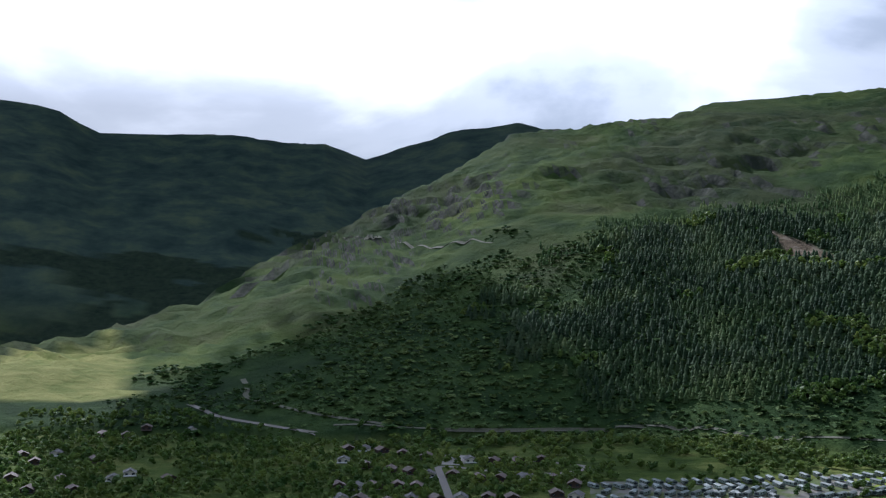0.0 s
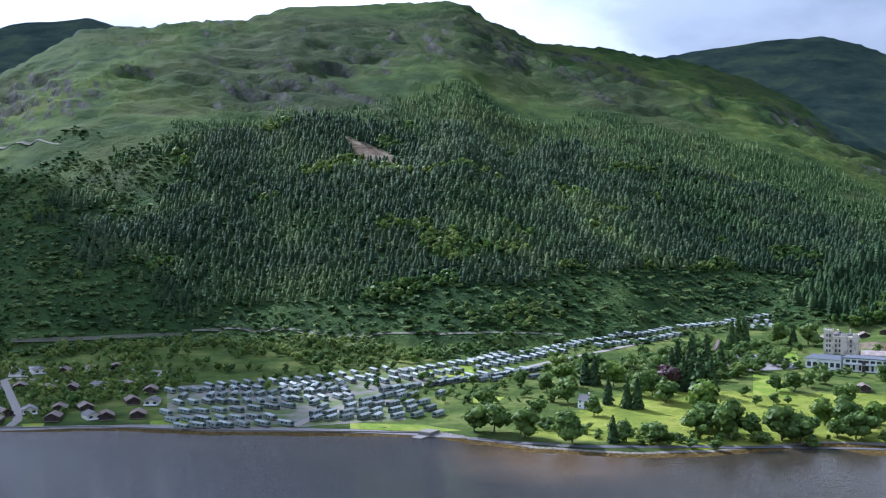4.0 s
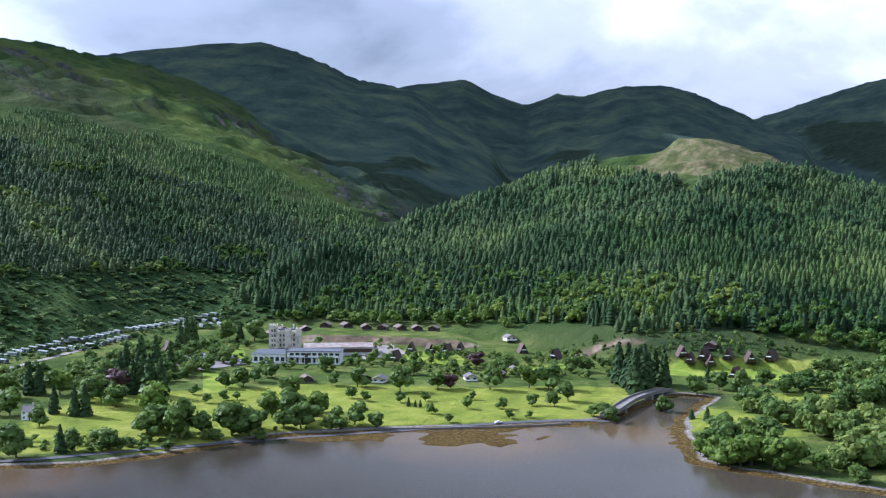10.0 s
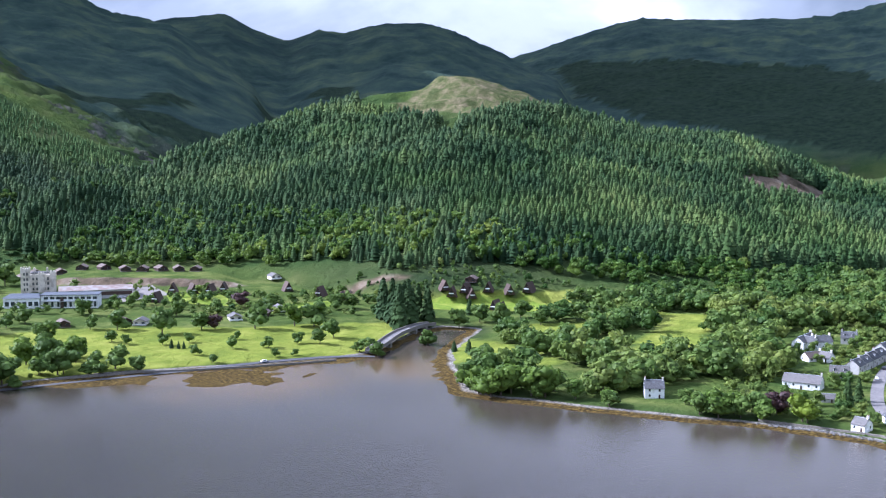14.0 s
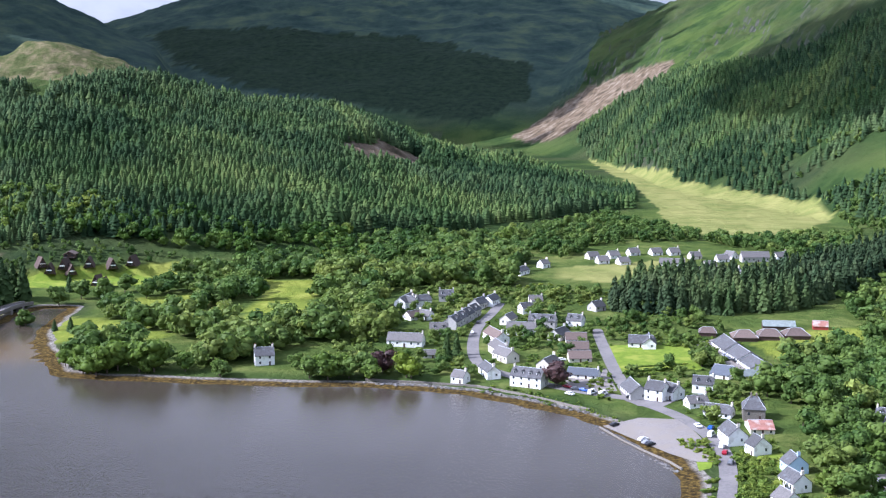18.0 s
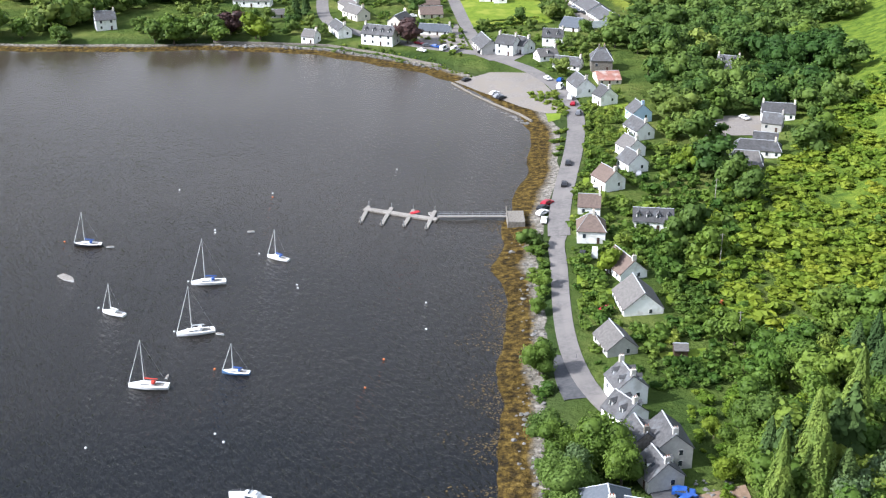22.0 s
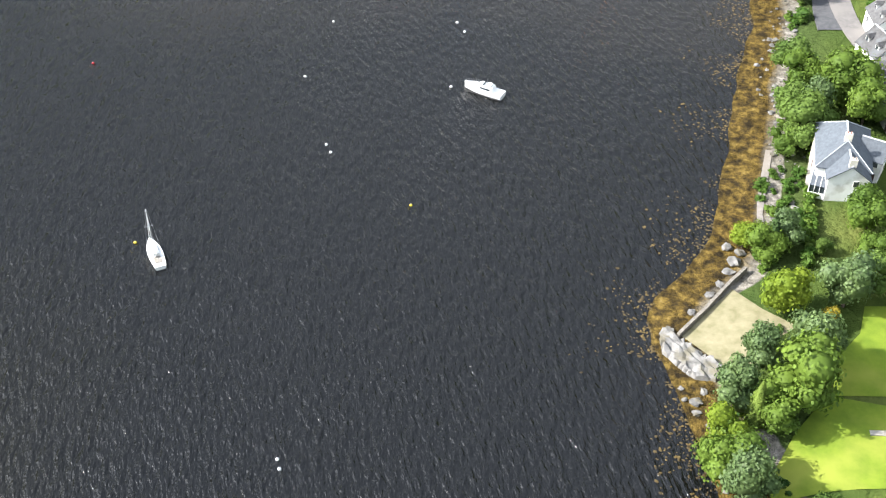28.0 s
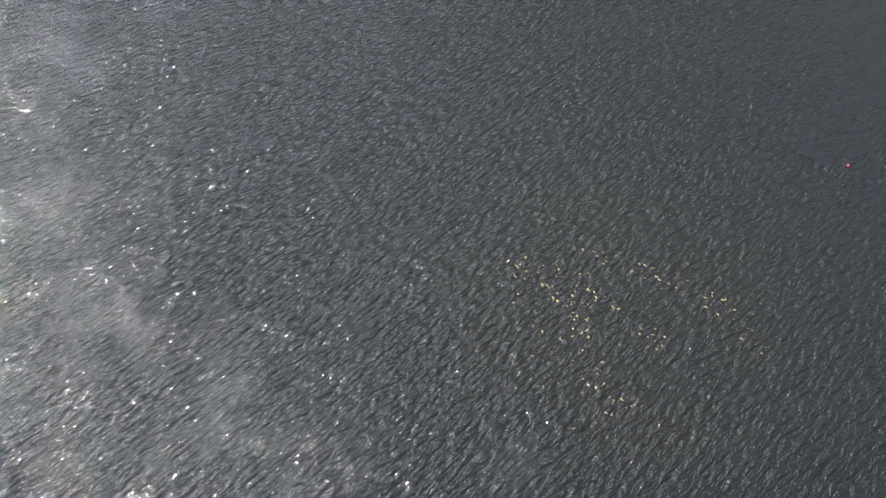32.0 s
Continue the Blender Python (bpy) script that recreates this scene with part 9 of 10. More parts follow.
tree("broad", 87.6, 187.4, 12.0)
tree("broad", 59.9, 163.2, 12.0)
tree("dark", 65.5, 165.6, 10.0)
tree("dark", 76.5, 166.9, 11.0)
tree("broad", 88.7, 175.5, 12.0)
tree("dark", 83.4, 159.2, 11.0)
tree("broad", 71.3, 135.2, 9.0)
tree("broad", 73.3, 129.8, 9.0)
tree("lime", 62.2, 122.0, 8.0)
tree("lime", 59.2, 121.8, 5.0)
tree("broad", 58.5, 153.1, 10.0)
tree("blue", 70.0, 175.4, 11.0)
tree("dark", 82.4, 176.7, 11.0)
tree("broad", 59.9, 150.7, 8.0)
tree("broad", 54.2, 154.3, 9.0)
tree("lime", 52.5, 191.2, 6.0)
tree("broad", 57.5, 200.5, 8.0)
tree("broad", 62.7, 194.8, 9.0)
tree("lime", 53.3, 205.8, 5.0)
tree("lime", 52.0, 164.6, 6.0)
tree("broad", 66.3, 129.9, 8.0)
tree("broad", 79.5, 155.5, 11.0)
tree("broad", 72.0, 164.9, 11.0)
tree("broad", 27.6, 177.8, 3.0)
tree("dark", 23.2, 184.0, 8.0)
tree("dark", 20.3, 191.4, 7.0)
tree("dark", 37.9, 155.8, 7.0)
tree("broad", 33.9, 154.0, 6.0)
tree("cypress", 46.9, 142.5, 24.0, 1.05)
tree("cypress", 65.3, 180.6, 21.0, 0.95)
tree("cypress", 58.5, 178.7, 19.0, 0.80)
tree("spruce", 74.6, 192.0, 20.0, 1.10)
tree("cypress", 67.4, 156.0, 14.0, 0.90)
tree("cypress", 69.4, 142.0, 19.0)
tree("cypress", 79.1, 143.7, 19.0)
tree("cypress", 75.6, 147.8, 17.0, 0.80)
tree("cypress", 68.7, 159.9, 18.0, 0.80)
tree("cypress", 53.2, 114.2, 8.0, 0.80)
tree("cypress", 17.1, 116.8, 9.0, 0.90)
tree("spruce", 18.2, 152.9, 8.0, 1.10)
tree("spruce", 71.2, 191.2, 17.0, 1.20)
tree("dark", 21.3, 192.7, 8.0)
tree("dark", 23.6, 189.3, 9.0)
tree("broad", 29.5, 196.0, 9.0)
tree("broad", 32.6, 194.8, 8.0)
tree("broad", 21.5, 234.7, 9.0)
tree("dark", 21.2, 206.0, 9.0)
tree("broad", 23.0, 264.8, 5.0)
tree("broad", 26.1, 280.3, 5.0)
tree("dark", 63.2, 204.9, 11.0)
tree("broad", 65.9, 244.3, 8.0)
tree("broad", 61.5, 246.8, 6.0)
tree("broad", 60.5, 207.0, 9.0)
tree("cypress", 66.3, 186.6, 22.0, 0.90)
tree("cypress", 78.5, 201.2, 22.0, 0.90)
tree("spruce", 61.6, 188.2, 16.0)
tree("dark", 24.1, 305.8, 7.0)
tree("lime", 79.6, 364.2, 10.0)
tree("lime", 74.3, 363.9, 7.0)
tree("dark", 86.2, 343.4, 12.0)
tree("dark", 88.5, 332.3, 12.0)
tree("dark", 68.8, 307.4, 12.0)
tree("dark", 63.4, 302.6, 10.0)
tree("broad", 70.3, 292.8, 11.0)
tree("broad", 87.5, 445.6, 6.0)
tree("dark", 75.3, 521.3, 11.0)
tree("dark", 83.5, 510.2, 11.0)
tree("dark", 96.7, 545.8, 9.0)
tree("dark", 83.1, 478.1, 9.0)
tree("broad", 95.3, 437.5, 12.0)
tree("broad", 98.3, 422.3, 12.0)
tree("lime", 42.5, 285.8, 8.0)
tree("broad", 58.2, 289.7, 7.0)
tree("broad", 123.5, 432.9, 9.0)
tree("dark", 135.6, 569.8, 12.0)
tree("dark", 136.2, 518.2, 14.0)
tree("dark", 115.5, 536.8, 12.0)
tree("broad", 149.6, 504.8, 14.0)
tree("broad", 125.2, 378.2, 12.0)
tree("dark", 116.8, 373.8, 10.0)
tree("broad", 53.0, 576.9, 6.0)
tree("copper", -14.5, 535.8, 12.0, 1.15)
tree("lime", -83.6, 547.7, 14.0, 1.10)
tree("spruce", -69.3, 585.9, 13.0, 1.20)
tree("spruce", -65.3, 592.4, 12.0, 1.20)
tree("broad", -121.2, 546.7, 13.0, 1.10)
tree("dark", -128.3, 543.0, 12.0, 1.10)
tree("broad", -113.5, 548.4, 12.0, 1.10)
tree("dark", -102.9, 548.4, 13.0, 1.10)
tree("copper", -95.9, 553.8, 12.0)
tree("broad", -171.5, 543.6, 9.0, 1.10)
tree("dark", -183.1, 571.4, 13.0, 1.20)
tree("broad", -189.5, 548.2, 11.0, 1.10)
tree("dark", -204.1, 557.8, 12.0, 1.10)
tree("broad", -220.4, 555.9, 12.0, 1.10)
tree("broad", -227.9, 546.4, 12.0, 1.10)
tree("broad", -237.4, 542.3, 11.0, 1.10)
tree("broad", -251.9, 555.6, 10.0, 1.10)
tree("broad", -207.3, 543.8, 8.0)
tree("dark", 55.4, 583.4, 9.0)
tree("dark", -556.2, 328.5, 18.2, 1.10)
tree("dark", -537.6, 336.1, 16.9, 1.10)
tree("dark", -514.3, 349.8, 18.2, 1.10)
tree("spruce", -504.2, 367.7, 14.6, 1.20)
tree("dark", -503.3, 375.6, 11.7)
tree("dark", -491.8, 387.3, 13.0, 1.20)
tree("spruce", -570.5, 426.0, 19.0, 1.10)
tree("spruce", -585.1, 423.1, 16.8, 1.20)
tree("spruce", -567.0, 430.6, 19.0, 1.20)
tree("far", -563.6, 398.1, 11.7)
tree("far", -574.1, 457.4, 14.3, 1.10)
tree("broad", -530.4, 450.6, 22.1, 1.10)
tree("dark", -484.7, 427.1, 23.4)
tree("dark", -494.3, 415.9, 16.9, 1.10)
tree("far", -481.2, 439.9, 14.3, 1.10)
tree("dark", -471.0, 450.9, 20.8, 1.20)
tree("far", -464.7, 457.4, 15.6, 1.10)
tree("broad", -485.5, 495.9, 16.9)
tree("dark", -471.9, 497.9, 18.2, 1.10)
tree("dark", -454.8, 486.6, 16.9, 1.10)
tree("broad", -466.7, 513.6, 16.9)
tree("far", -570.2, 541.0, 11.7)
tree("far", -565.5, 551.7, 14.3)
tree("far", -570.3, 514.4, 6.9)
tree("far", -546.4, 502.0, 6.9)
tree("far", -545.3, 515.0, 6.9)
tree("far", -539.3, 521.2, 5.8)
tree("far", -462.9, 481.6, 10.4)
tree("far", -438.0, 512.3, 14.3, 1.10)
tree("far", -424.0, 513.6, 10.4)
tree("far", -473.1, 563.8, 6.9)
tree("far", -486.1, 565.9, 8.0)
tree("far", -474.6, 598.7, 18.2, 0.90)
tree("far", -506.8, 595.5, 14.3)
tree("far", -454.7, 573.7, 8.0)
tree("spruce", -444.5, 568.9, 5.8, 1.30)
tree("spruce", -440.1, 569.8, 4.6, 1.30)
tree("spruce", -437.7, 571.6, 4.6, 1.30)
tree("far", -445.0, 586.2, 6.9)
tree("far", -420.7, 559.5, 6.9)
tree("far", -401.0, 549.1, 5.8)
tree("far", -461.7, 621.2, 13.0)
tree("copper", -455.1, 626.1, 10.4)
tree("far", -412.9, 585.0, 8.0, 0.90)
tree("far", -426.0, 607.6, 5.8)
tree("far", -434.7, 640.4, 16.9)
tree("far", -395.8, 596.7, 8.0)
tree("far", -378.2, 577.1, 5.8)
tree("broad", -419.3, 662.4, 16.9)
tree("far", -408.7, 669.0, 18.2)
tree("far", -375.6, 621.3, 10.4)
tree("far", -378.8, 642.7, 13.0)
tree("far", -387.9, 616.0, 8.0)
tree("far", -371.1, 586.5, 4.6)
tree("dark", -345.5, 615.7, 8.0, 1.20)
tree("dark", -344.8, 627.5, 8.0, 1.20)
tree("dark", -330.6, 610.2, 10.4, 1.10)
tree("spruce", -386.4, 725.5, 22.4, 1.10)
tree("spruce", -358.6, 692.7, 30.2)
tree("spruce", -367.5, 715.1, 26.9)
tree("spruce", -367.6, 728.5, 22.4)
tree("spruce", -357.1, 731.5, 22.4)
tree("spruce", -396.8, 738.1, 22.4)
tree("far", -322.4, 659.4, 11.7, 1.20)
tree("spruce", -296.2, 640.8, 6.9, 1.60)
tree("spruce", -285.2, 637.1, 8.0, 1.60)
tree("spruce", -600.3, 491.7, 22.4, 1.20)
tree("spruce", -586.4, 492.8, 26.9, 1.20)
tree("spruce", -581.9, 498.1, 24.6, 1.20)
tree("spruce", -597.0, 495.8, 24.6, 1.20)
tree("copper", -608.0, 485.4, 16.9, 1.10)
tree("spruce", -714.0, 629.7, 16.8, 1.20)
tree("spruce", -726.9, 654.3, 21.3, 1.20)
tree("far", -718.0, 681.6, 18.2)
tree("spruce", -645.4, 448.6, 19.0, 1.20)
tree("spruce", -640.2, 452.5, 19.0, 1.20)
tree("broad", -647.5, 434.8, 16.9, 1.10)
tree("dark", -601.9, 405.9, 18.2, 1.10)
tree("broad", -630.0, 459.9, 18.2, 1.10)
tree("dark", -597.4, 456.7, 16.9, 1.10)
tree("dark", -599.6, 466.9, 14.3, 1.10)
tree("dark", -640.6, 416.3, 13.0, 1.10)
tree("dark", -662.9, 411.0, 11.7, 1.10)
tree("far", -578.5, 368.7, 11.7, 1.20)
tree("dark", -615.9, 357.2, 14.3, 1.20)
tree("dark", -565.1, 321.2, 14.3, 1.10)
tree("spruce", -710.1, 689.8, 16.8, 1.20)
tree("far", -700.7, 696.5, 19.5)
tree("broad", -241.3, 547.1, 14.3, 1.10)
tree("broad", -229.6, 539.2, 15.6, 1.10)
tree("broad", -222.0, 546.7, 16.9, 1.10)
tree("broad", -211.3, 546.6, 16.9, 1.10)
tree("broad", -204.3, 547.1, 16.9, 1.10)
tree("broad", -225.8, 542.9, 14.3, 1.10)
tree("far", -236.0, 594.9, 15.6, 1.10)
tree("far", -258.2, 598.7, 14.3, 1.10)
tree("dark", -245.1, 640.7, 15.6, 1.10)
tree("far", -280.9, 742.6, 11.7)
tree("far", -330.3, 722.1, 14.3)
tree("far", -323.5, 740.4, 14.3)
tree("far", -307.8, 738.4, 15.6)
tree("far", -303.6, 763.9, 14.3)
tree("spruce", -341.3, 763.2, 13.4, 1.20)
tree("far", -433.1, 738.4, 13.0)
tree("far", -424.1, 745.9, 11.7)
tree("far", -470.5, 717.5, 11.7, 1.10)
tree("copper", -494.6, 710.9, 11.7, 1.10)
tree("far", -490.0, 677.3, 10.4, 1.10)
tree("far", -571.7, 568.1, 11.7)
tree("far", -572.2, 584.6, 11.7)
tree("far", -561.9, 627.1, 13.0)
tree("far", -505.6, 653.2, 11.7)
tree("far", -523.1, 589.3, 10.4)
tree("far", -518.5, 544.6, 15.6)
tree("far", -478.6, 397.2, 5.8, 1.30)
tree("far", -471.9, 408.2, 5.8, 1.30)
tree("far", -469.8, 437.5, 6.9, 1.30)
tree("far", -454.8, 456.0, 6.9, 1.30)
tree("far", -442.0, 495.5, 6.9, 1.40)
tree("far", -438.7, 501.1, 6.9, 1.40)
tree("dark", -170.4, 541.8, 9.0, 1.20)
tree("broad", -127.8, 545.2, 11.0, 1.10)
tree("broad", -119.2, 541.0, 12.0, 1.10)
tree("dark", -110.1, 545.0, 11.0, 1.10)
tree("broad", -99.9, 542.9, 11.0, 1.10)
tree("lime", -81.3, 546.0, 12.0, 1.10)
tree("far", -139.1, 559.0, 8.0)

for x, y, tall in ((-646, 519, 19), (-650, 527, 23), (-645, 534, 24), (-652, 541, 26), (-648, 550, 25), (-655, 557, 22), (-650, 565, 20), (-660, 548, 24), (-720, 636, 22), (-724, 646, 24), (-733, 662, 19),
                   (-395, 737, 25), (-386, 722, 28), (-374, 712, 30), (-364, 700, 29), (-372, 726, 27), (-363, 714, 30), (-368, 738, 24), (-361, 737, 25), (-380, 738, 22)):
    tree("spruce", x, y, tall, 1.15)
for x, y, tall in ((-507, 428, 17), (-500, 437, 14), (-514, 436, 15), (-478, 461, 14), (-471, 470, 13), (-484, 512, 14), (-477, 523, 13), (-454, 490, 12), (-447, 505, 11), (-580, 460, 14)):
    tree("far", x, y, tall, 1.05)

# ---- hedges, shrubs and small woods ----
TAKEN_NEAR = np.array(TAKEN)
SPRUCE_NEAR = [cypress_shape(1700, 0.033, 0.19, s) for s in (5, 6)]
BUSH = [crown_shape(80, s, size=0.19, lumps=4, flat=0.8, core=0.7) for s in (31, 32, 33)]
CROWN_NEAR = [crown_shape(480, s, size=0.062, lumps=7, core=0.7) for s in (37, 38, 39, 40)]
SPRUCE_BELT = [cypress_shape(210, 0.085, 0.18, s) for s in (7, 8, 9)]
BUSH_FINE = [crown_shape(230, s, size=0.10, lumps=6, flat=0.85, core=0.7) for s in (34, 35, 36)]


def hedge_rows():
    # clipped hedges of the shore gardens: start, end, height
    rows = []
    for a, b, h in (((38, 398), (62, 404), 1.6), ((39, 390), (60, 394), 1.5), ((38, 384), (58, 386), 1.4), ((40, 372), (58, 374), 1.5), ((38, 360), (58, 362), 1.5), ((40, 408), (58, 414), 1.5),
                    ((32, 300), (33, 345), 1.6), ((31, 262), (32, 292), 1.8), ((32, 292), (42, 294), 1.6), ((36, 346), (44, 349), 1.5), ((46, 280), (58, 284), 1.4), ((35, 315), (48, 318), 1.6), ((60, 258), (74, 262), 1.8),
                    ((55, 420), (75, 425), 1.6), ((-40, 560), (-18, 556), 1.5), ((10, 560), (42, 570), 1.5), ((17, 571), (47, 579), 1.2), ((24.5, 178), (24.5, 200), 1.6), ((24, 150), (24.5, 176), 1.7),
                    ((44.5, 178), (50, 170), 1.3), ((50, 170), (57, 158), 1.4), ((22.4, 186), (21.6, 214), 1.8), ((33.5, 152), (40, 156), 1.6)):
        a, b = np.array(a, float), np.array(b, float)
        n = int(np.hypot(*(b - a)) / 0.9)
        for k in range(n):
            p = a + (b - a) * k / n
            rows.append((p[0], p[1], h))
    return np.array(rows)


hr = hedge_rows()
hr = hr[free_of_taken(hr[:, 0], hr[:, 1], -0.8)]
plant("hedge_rows", BUSH, hr[:, 0], hr[:, 1], hr[:, 2] * 1.25, near_leaf_mat, "clipped green garden hedges along plots and lanes", "hedge", 1.3, 41, 0.2)


def wood(name, poly, step, seed, shapes, low, high, mat, label, category="wood", wide=1.0, gaps=-0.5, extra=0.0, polys=(), shore=14):
    xs, ys = [p[0] for p in poly], [p[1] for p in poly]
    x, y, rnd = jitter(min(xs), max(xs), min(ys), max(ys), step, seed)
    keep = in_poly(x, y, poly, 4) & (fbm(x / 30, y / 30 + seed, 3) > gaps) & (shore_distance(x, y) > shore) & clear_of(x, y, polys or OPEN, 2)
    x, y = x[keep], y[keep]
    keep = free_of_taken(x, y, extra)
    x, y = x[keep], y[keep]
    return plant(name, shapes, x, y, rnd.uniform(low, high, len(x)), mat, label, category, wide, seed)


wood("river_wood", [(-247, 545), (-290, 700), (-285, 826), (-207, 885), (-153, 975), (-92, 1000), (-40, 880), (-50, 786), (-90, 778), (-127, 757), (-113, 672), (-100, 620), (-150, 600), (-165, 560)], 8.5, 51, CROWN_FAR, 10, 18, leaf_mat, "mixed broadleaf wood between river and village", wide=1.1, gaps=-0.12)
wood("knoll_foot_wood", [(-760, 780), (-640, 830), (-520, 850), (-420, 862), (-300, 870), (-190, 880), (-130, 930), (-60, 1010), (-160, 990), (-260, 940), (-420, 930), (-560, 950), (-760, 960)], 9, 52, CROWN_FAR, 8, 15, near_leaf_mat, "bright broadleaf trees along the foot of the knoll", wide=1.1, gaps=-0.1, extra=3)
wood("village_trees", [(-130, 560), (-110, 760), (-40, 800), (20, 760), (60, 700), (75, 620), (80, 560), (60, 470), (-10, 530), (-60, 545)], 9.5, 53, CROWN_MID, 4, 9.5, leaf_mat, "garden trees between the village houses", wide=1.1, gaps=-0.1, extra=0.2, polys=(PITCH, [(10, 612), (50, 615), (52, 575), (10, 565)], MEADOW))
wood("village_shrubs", [(-130, 560), (-110, 760), (-40, 800), (20, 760), (60, 700), (75, 620), (80, 560), (60, 470), (-10, 530), (-60, 545)], 5.0, 71, BUSH, 1.2, 3.0, near_leaf_mat, "garden shrubs and hedges between village houses", "shrubs", 1.6, -0.03, -1.2, polys=(PITCH, [(10, 612), (50, 615), (52, 575), (10, 565)], MEADOW))
wood("seafront_planting", [(-60, 541), (-24, 527), (0, 508), (10, 492), (14, 484), (6, 482), (-4, 498), (-30, 517), (-60, 533)], 2.6, 72, BUSH, 0.8, 1.8, near_leaf_mat, "low shrubs along the sea front", "shrubs", 1.7, -0.05, -1.5, shore=7)
wood("shore_road_gardens", [(34, 455), (70, 455), (72, 420), (60, 400), (52, 340), (46, 262), (33, 262), (33, 345), (36, 400)], 2.5, 73, BUSH, 1.0, 3.0, near_leaf_mat, "hedges and shrubs in the shore road gardens", "shrubs", 1.5, -0.2, -1.2)
wood("hotel_trees", [(-700, 600), (-600, 600), (-520, 640), (-440, 690), (-370, 760), (-400, 800), (-470, 790), (-560, 740), (-570, 690), (-640, 720), (-720, 720)], 11, 74, CROWN_FAR, 4, 9, leaf_mat, "trees and hedges round hotel and chalets", "trees", 1.15, -0.02, 1.0)
wood("golf_edge_hedge", [(-560, 340), (-480, 385), (-468, 430), (-455, 470), (-430, 500), (-436, 512), (-462, 480), (-480, 430), (-500, 400), (-570, 352)], 6, 75, CROWN_FAR, 3, 7, leaf_mat, "thicket along the golf course edge", "trees", 1.3, -0.1, 0.0, polys=(PITCH,))
wood("eastern_wood", [(78, 579), (139, 640), (217, 660), (175, 500), (128, 375), (84, 350), (78, 400), (82, 450), (88, 500), (70, 540)], 7.6, 54, CROWN_MID, 7, 16, leaf_mat, "thick broadleaf wood behind the shore houses", wide=1.15, gaps=-0.12, polys=(PITCH, YARD))
wood("garden_trees", [(40, 420), (78, 420), (80, 350), (88, 330), (74, 265), (60, 225), (44, 225), (46, 300), (50, 350)], 4.2, 55, BUSH, 1.4, 6.0, near_leaf_mat, "garden shrubs and small trees behind the shore houses", "shrubs", 1.3, -0.22, 0.0)
wood("bright_scrub", [(78, 335), (126, 395), (160, 440), (215, 560), (260, 600), (250, 480), (190, 360), (130, 240), (90, 225), (62, 232), (64, 262)], 4.3, 56, BUSH, 1.8, 4.6, bright_leaf_mat, "bright yellow-green bracken and gorse on the slope", "scrub", 2.1, -0.2)
wood("slope_thicket", [(78, 335), (126, 395), (160, 440), (215, 560), (260, 600), (250, 480), (190, 360), (130, 240), (90, 225), (62, 232), (64, 262)], 4.6, 70, BUSH, 2.0, 5.0, near_leaf_mat, "green thicket and young trees on the slope", "scrub", 1.5, 0.06)
wood("slope_wood", [(50, 180), (62, 226), (80, 250), (105, 262), (170, 300), (150, 200), (110, 110), (75, 105), (64, 128), (60, 150)], 6.5, 57, CROWN_NEAR, 6, 12, near_leaf_mat, "thick mixed wood on the slope above the shore road", wide=1.1, gaps=-0.3, extra=1.0)
wood("glen_wood", [(-92, 1000), (15, 1228), (72, 1072), (100, 1030), (138, 1020), (190, 1040), (215, 1040), (183, 889), (135, 895), (85, 1006), (0, 965), (-20, 890)], 9, 58, CROWN_FAR, 7, 12, leaf_mat, "broadleaf trees round the far estate", wide=1.1, gaps=-0.14)
wood("field_edge_wood", [(200, 1400), (235, 1280), (228, 1170), (222, 1060), (300, 1100), (330, 1300), (260, 1450)], 10, 59, CROWN_FAR, 6, 11, leaf_mat, "trees along the edge of the glen field", wide=1.1, gaps=-0.1)
wood("caravan_park_trees", [(-740, 230), (-660, 290), (-600, 400), (-660, 480), (-740, 420), (-800, 330)], 13, 76, BUSH_FINE, 3, 8, leaf_mat, "small trees and hedges among the caravans", "trees", 1.2, -0.1, 1.0)
wood("slope_conifers", [(58, 190), (70, 225), (95, 240), (130, 235), (120, 150), (90, 110), (76, 120), (70, 160)], 13, 77, SPRUCE_NEAR, 12, 21, conifer_mat, "tall green conifers in the wood above the road", "trees", 1.15, -0.06, 1.5)
wood("terrace_scrub", [(-640, 745), (-520, 792), (-400, 852), (-250, 866), (-150, 886), (-150, 838), (-300, 796), (-400, 786), (-500, 756), (-600, 720)], 8, 78, CROWN_SMALL, 2, 7, leaf_mat, "scrub and young trees on the slope behind the chalets", "scrub", 1.2, -0.06, 1.0)
wood("pitch_wood", [(134, 690), (165, 765), (235, 870), (300, 860), (290, 700), (217, 655), (165, 640), (160, 672)], 8.5, 79, CROWN_FAR, 7, 13, leaf_mat, "mixed trees on the slope behind the playing field", "wood", 1.1, -0.2, 1.0)
wood("conifer_belt", [(12, 702), (46, 692), (90, 700), (125, 715), (160, 765), (240, 890), (230, 960), (180, 890), (106, 800), (52, 795), (26, 790)], 6.6, 60, SPRUCE_BELT, 12, 21, dark_conifer_mat, "dark belt of tall spruces behind the village", "forest", 1.15, -0.4)
wood("caravan_park_wood", [(-680, 440), (-620, 480), (-600, 540), (-640, 620), (-700, 640), (-740, 620), (-700, 520), (-720, 460)], 9.5, 61, CROWN_MID, 7, 13, leaf_mat, "mixed trees between caravan park and golf course", wide=1.1, gaps=-0.05, extra=2)
wood("lodge_trees", [(-960, -60), (-960, 60), (-830, 240), (-770, 230), (-700, 120), (-735, -40)], 6.8, 62, CROWN_SMALL, 3, 8, leaf_mat, "scattered trees and shrubs between the lodges", "trees", 1.2, -0.12, 0.6)
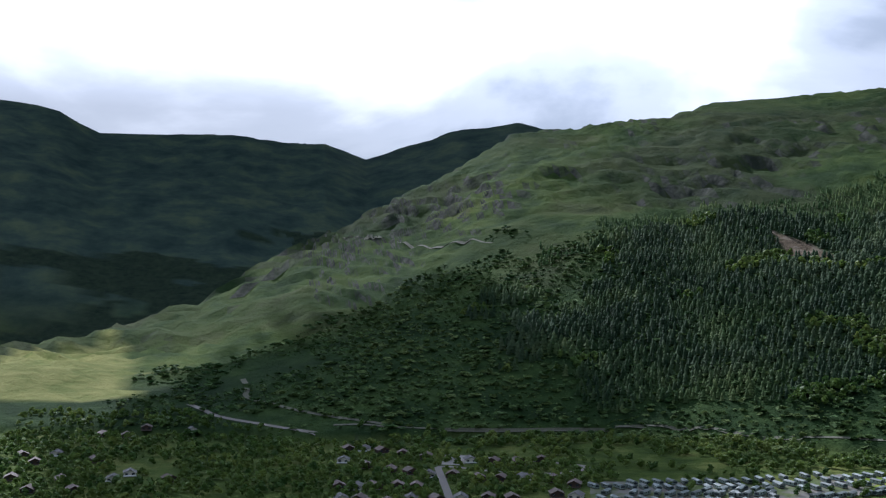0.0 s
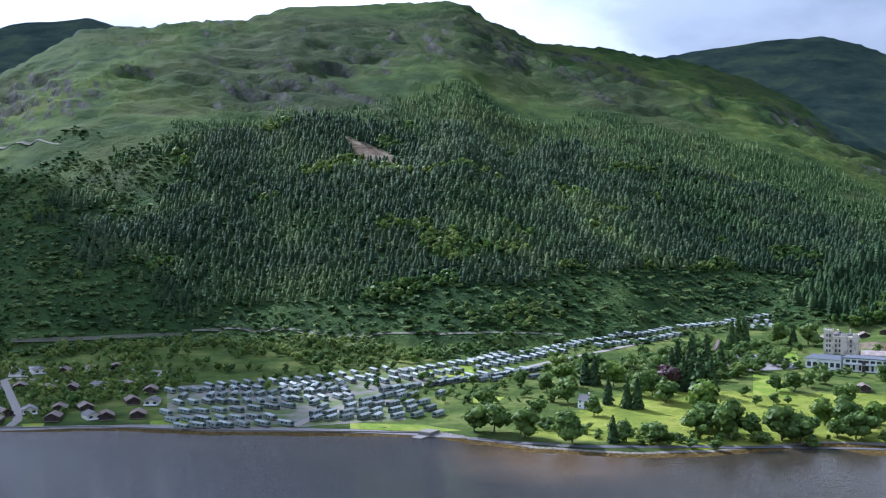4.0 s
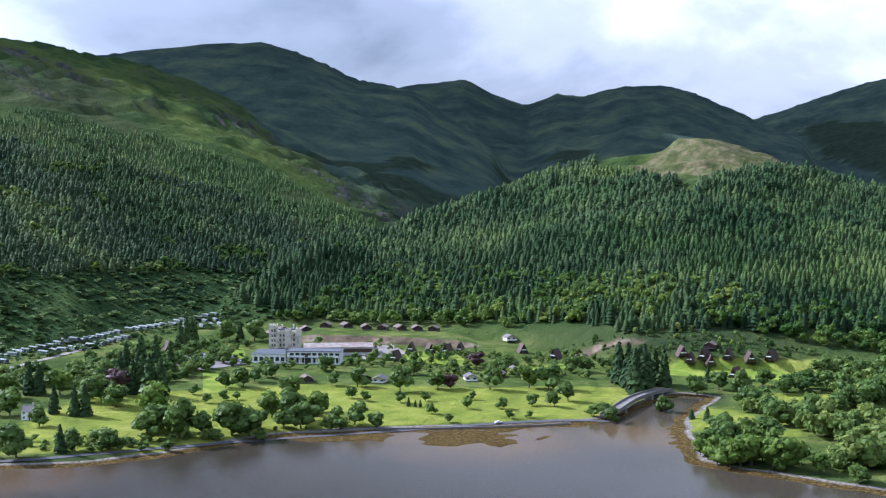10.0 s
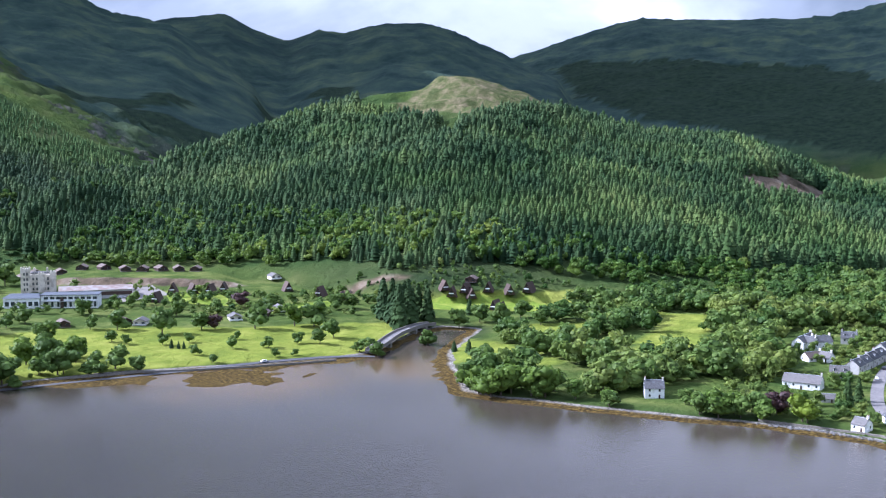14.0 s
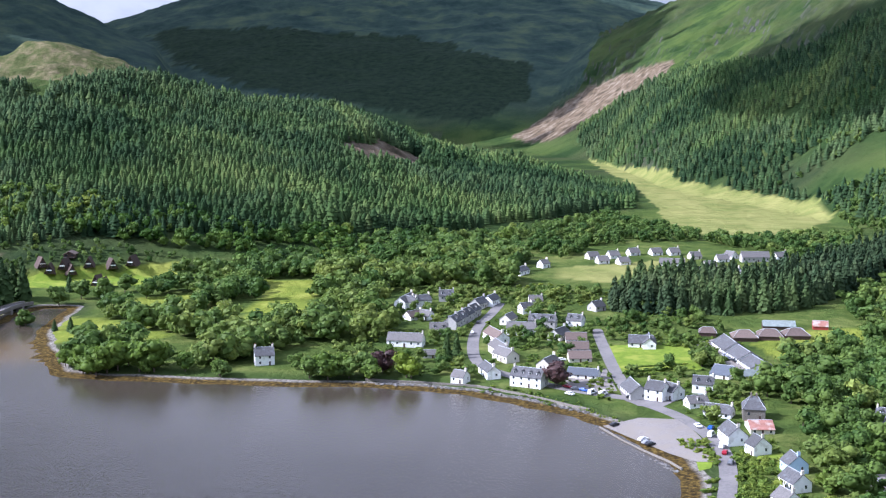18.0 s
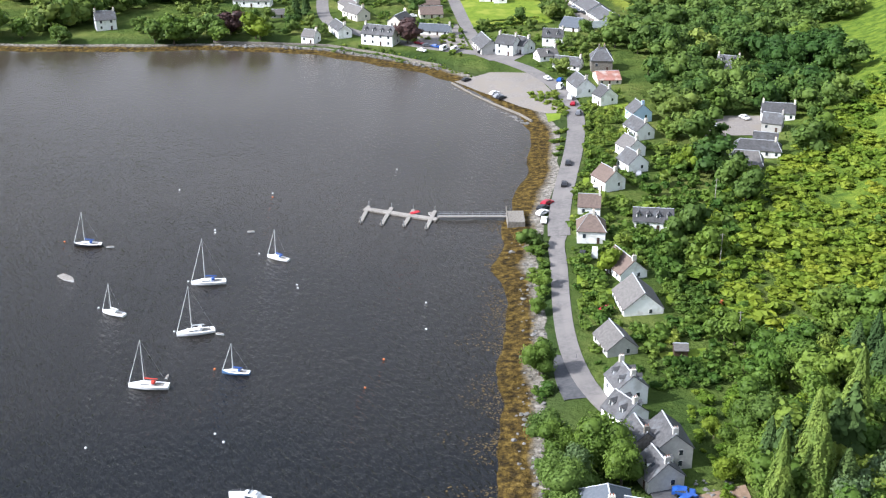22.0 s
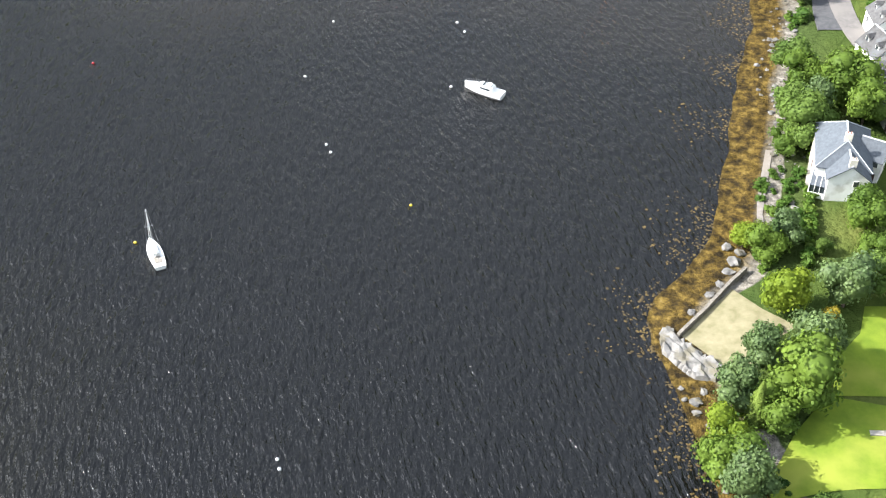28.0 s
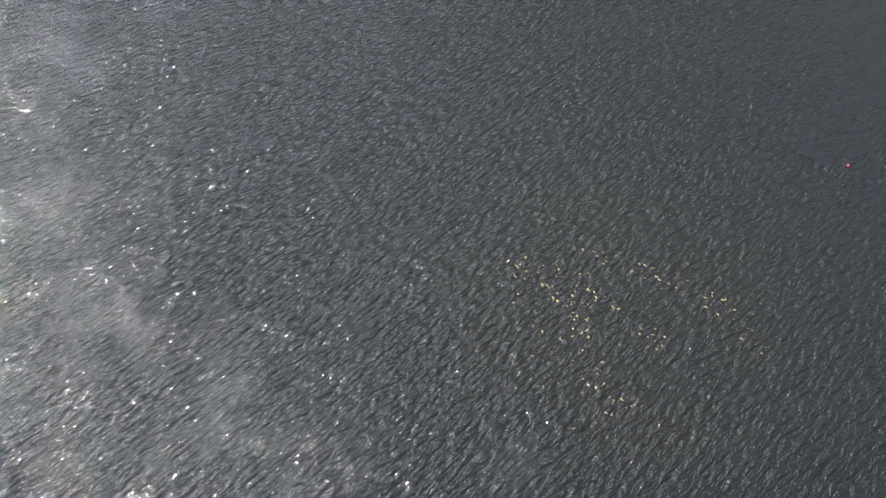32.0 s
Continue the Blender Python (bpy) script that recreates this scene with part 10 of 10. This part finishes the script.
wood("west_lodge_trees", [(-1120, -200), (-1070, -60), (-965, 40), (-940, -40), (-745, -50), (-760, -200)], 7.5, 80, CROWN_SMALL, 3, 8, leaf_mat, "dense scrub and trees between the western lodges", "trees", 1.3, -0.14, 0.6, polys=(PASTURE,))
wood("park_edge_wood", [(-985, 60), (-960, 230), (-900, 400), (-870, 560), (-820, 560), (-770, 400), (-800, 260), (-850, 230)], 9, 63, CROWN_FAR, 5, 10, leaf_mat, "broadleaf thicket along the foot of the western hill", wide=1.15, gaps=-0.05, extra=2)
wood("shore_shrubs", [(17, 205), (20, 235), (24, 262), (22, 300), (26, 325), (31, 320), (31, 262), (34, 240), (40, 215), (30, 200)], 3.0, 64, BUSH_FINE, 1.4, 4.2, near_leaf_mat, "green shrubs between beach and shore road", "shrubs", 1.5, -0.12, 0.0, shore=8)
wood("villa_shrubs", [(17, 160), (18, 205), (30, 200), (25, 180), (24, 160), (36, 158), (44, 165), (52, 152), (46, 142), (30, 146), (18, 150)], 2.3, 65, BUSH_FINE, 0.9, 2.8, near_leaf_mat, "green and yellow shrubs round the villa garden", "shrubs", 1.5, -0.2, 0.0, shore=6)
wood("point_shrubs", [(14, 146), (24, 146), (27, 120), (22, 104), (30, 94), (22, 90), (15, 104), (13, 116), (14, 126), (20, 132)], 3.0, 66, BUSH_FINE, 1.0, 3.0, leaf_mat, "low shrubs on the wooded shore edge", "shrubs", 1.5, -0.1, shore=4)
wood("rockery_plants", [(46, 140), (57, 142), (58, 128), (50, 124)], 1.7, 67, BUSH_FINE, 0.5, 1.5, near_leaf_mat, "small bright rockery plants", "shrubs", 1.6, -0.06)
wood("roadside_scrub", [(44, 200), (50, 182), (60, 165), (75, 150), (80, 190), (70, 225), (50, 225)], 3.6, 68, BUSH_FINE, 1.4, 3.6, bright_leaf_mat, "bright scrub on the bank above the road", "scrub", 1.5, -0.1, 0.2)
wood("shore_garden_shrubs", [(35, 224), (60, 224), (72, 262), (66, 335), (37, 335), (34, 290)], 2.6, 81, BUSH, 1.2, 3.4, near_leaf_mat, "clipped and rambling shrubs round the shore cottages", "shrubs", 1.6, -0.16, -1.6)

# seaweed along the waterline and floating out on the loch
rnd = np.random.RandomState(91)
pts, tris = [], []


def frond(x, y, r, z, stretch_=1.0, turn=0.0):
    k = len(pts)
    n = 7
    pts.append((x, y, z + 0.03))
    for i in range(n):
        a = 6.283 * i / n
        q = r * rnd.uniform(0.55, 1.2)
        ux, uy = math.cos(a) * q * stretch_, math.sin(a) * q
        pts.append((x + ux * math.cos(turn) - uy * math.sin(turn), y + ux * math.sin(turn) + uy * math.cos(turn), z - 0.05))
    for i in range(n):
        tris.append((k, k + 1 + i, k + 1 + (i + 1) % n))


line = dense(smooth_line(SHORE[27:46], 1), 1.0)
for i in range(1, len(line)):
    p, q = line[i - 1], line[i]
    d = (q - p).normalized()
    out = Vector((-d.y, d.x)) * -1
    for k in range(24 if p.y < 330 else 5):
        s = rnd.exponential(4.8) - 1.5
        x, y = p.x + out.x * s + rnd.normal(0, 0.8), p.y + out.y * s + rnd.normal(0, 0.8)
        clump = fbm(np.array([x / 9]), np.array([y / 9]), 3)[0] + 0.5 * fbm(np.array([x / 2.5]), np.array([y / 2.5 + 30]), 2)[0]
        if clump < 0.026 * (s - 4.5):
            continue
        frond(x, y, rnd.uniform(0.07, 0.34), 0.02 + 0.02 * rnd.rand(), rnd.uniform(1, 1.7), rnd.uniform(0, 3.1))
weed_mat = material("golden_wrack", (0.024, 0.017, 0.007), (0.100, 0.066, 0.016), 0.35, 0.6, per_island=0.45)
tagged(new("seaweed", mesh_from("seaweed", np.array(pts), np.array(tris), weed_mat)), "golden brown seaweed along the waterline", "seaweed", kind="stuff")
pts, tris = [], []
for ax, ay, bx, by, n in ((-129, 74, -112, 77, 70), (-126, 85, -110, 95, 50), (-111, 95, -95, 99, 40), (-120, 70, -88, 73, 45), (-112, 76, -94, 70, 35), (-124, 80, -100, 84, 40)):
    for k in range(n):
        u = rnd.rand()
        x, y = ax + (bx - ax) * u + rnd.normal(0, 1.0), ay + (by - ay) * u + rnd.normal(0, 1.2)
        frond(x, y, 0.05 + 0.24 * rnd.rand() ** 2.2, 0.03, 1.8, math.atan2(by - ay, bx - ax) + rnd.normal(0, 0.4))
floating_mat = material("floating_weed", (0.085, 0.072, 0.028), (0.19, 0.165, 0.07), 0.8, 0.7, per_island=0.3)
tagged(new("floating_weed", mesh_from("floating_weed", np.array(pts), np.array(tris), floating_mat)), "streaks of pale yellow weed floating on the loch", "seaweed", kind="stuff")
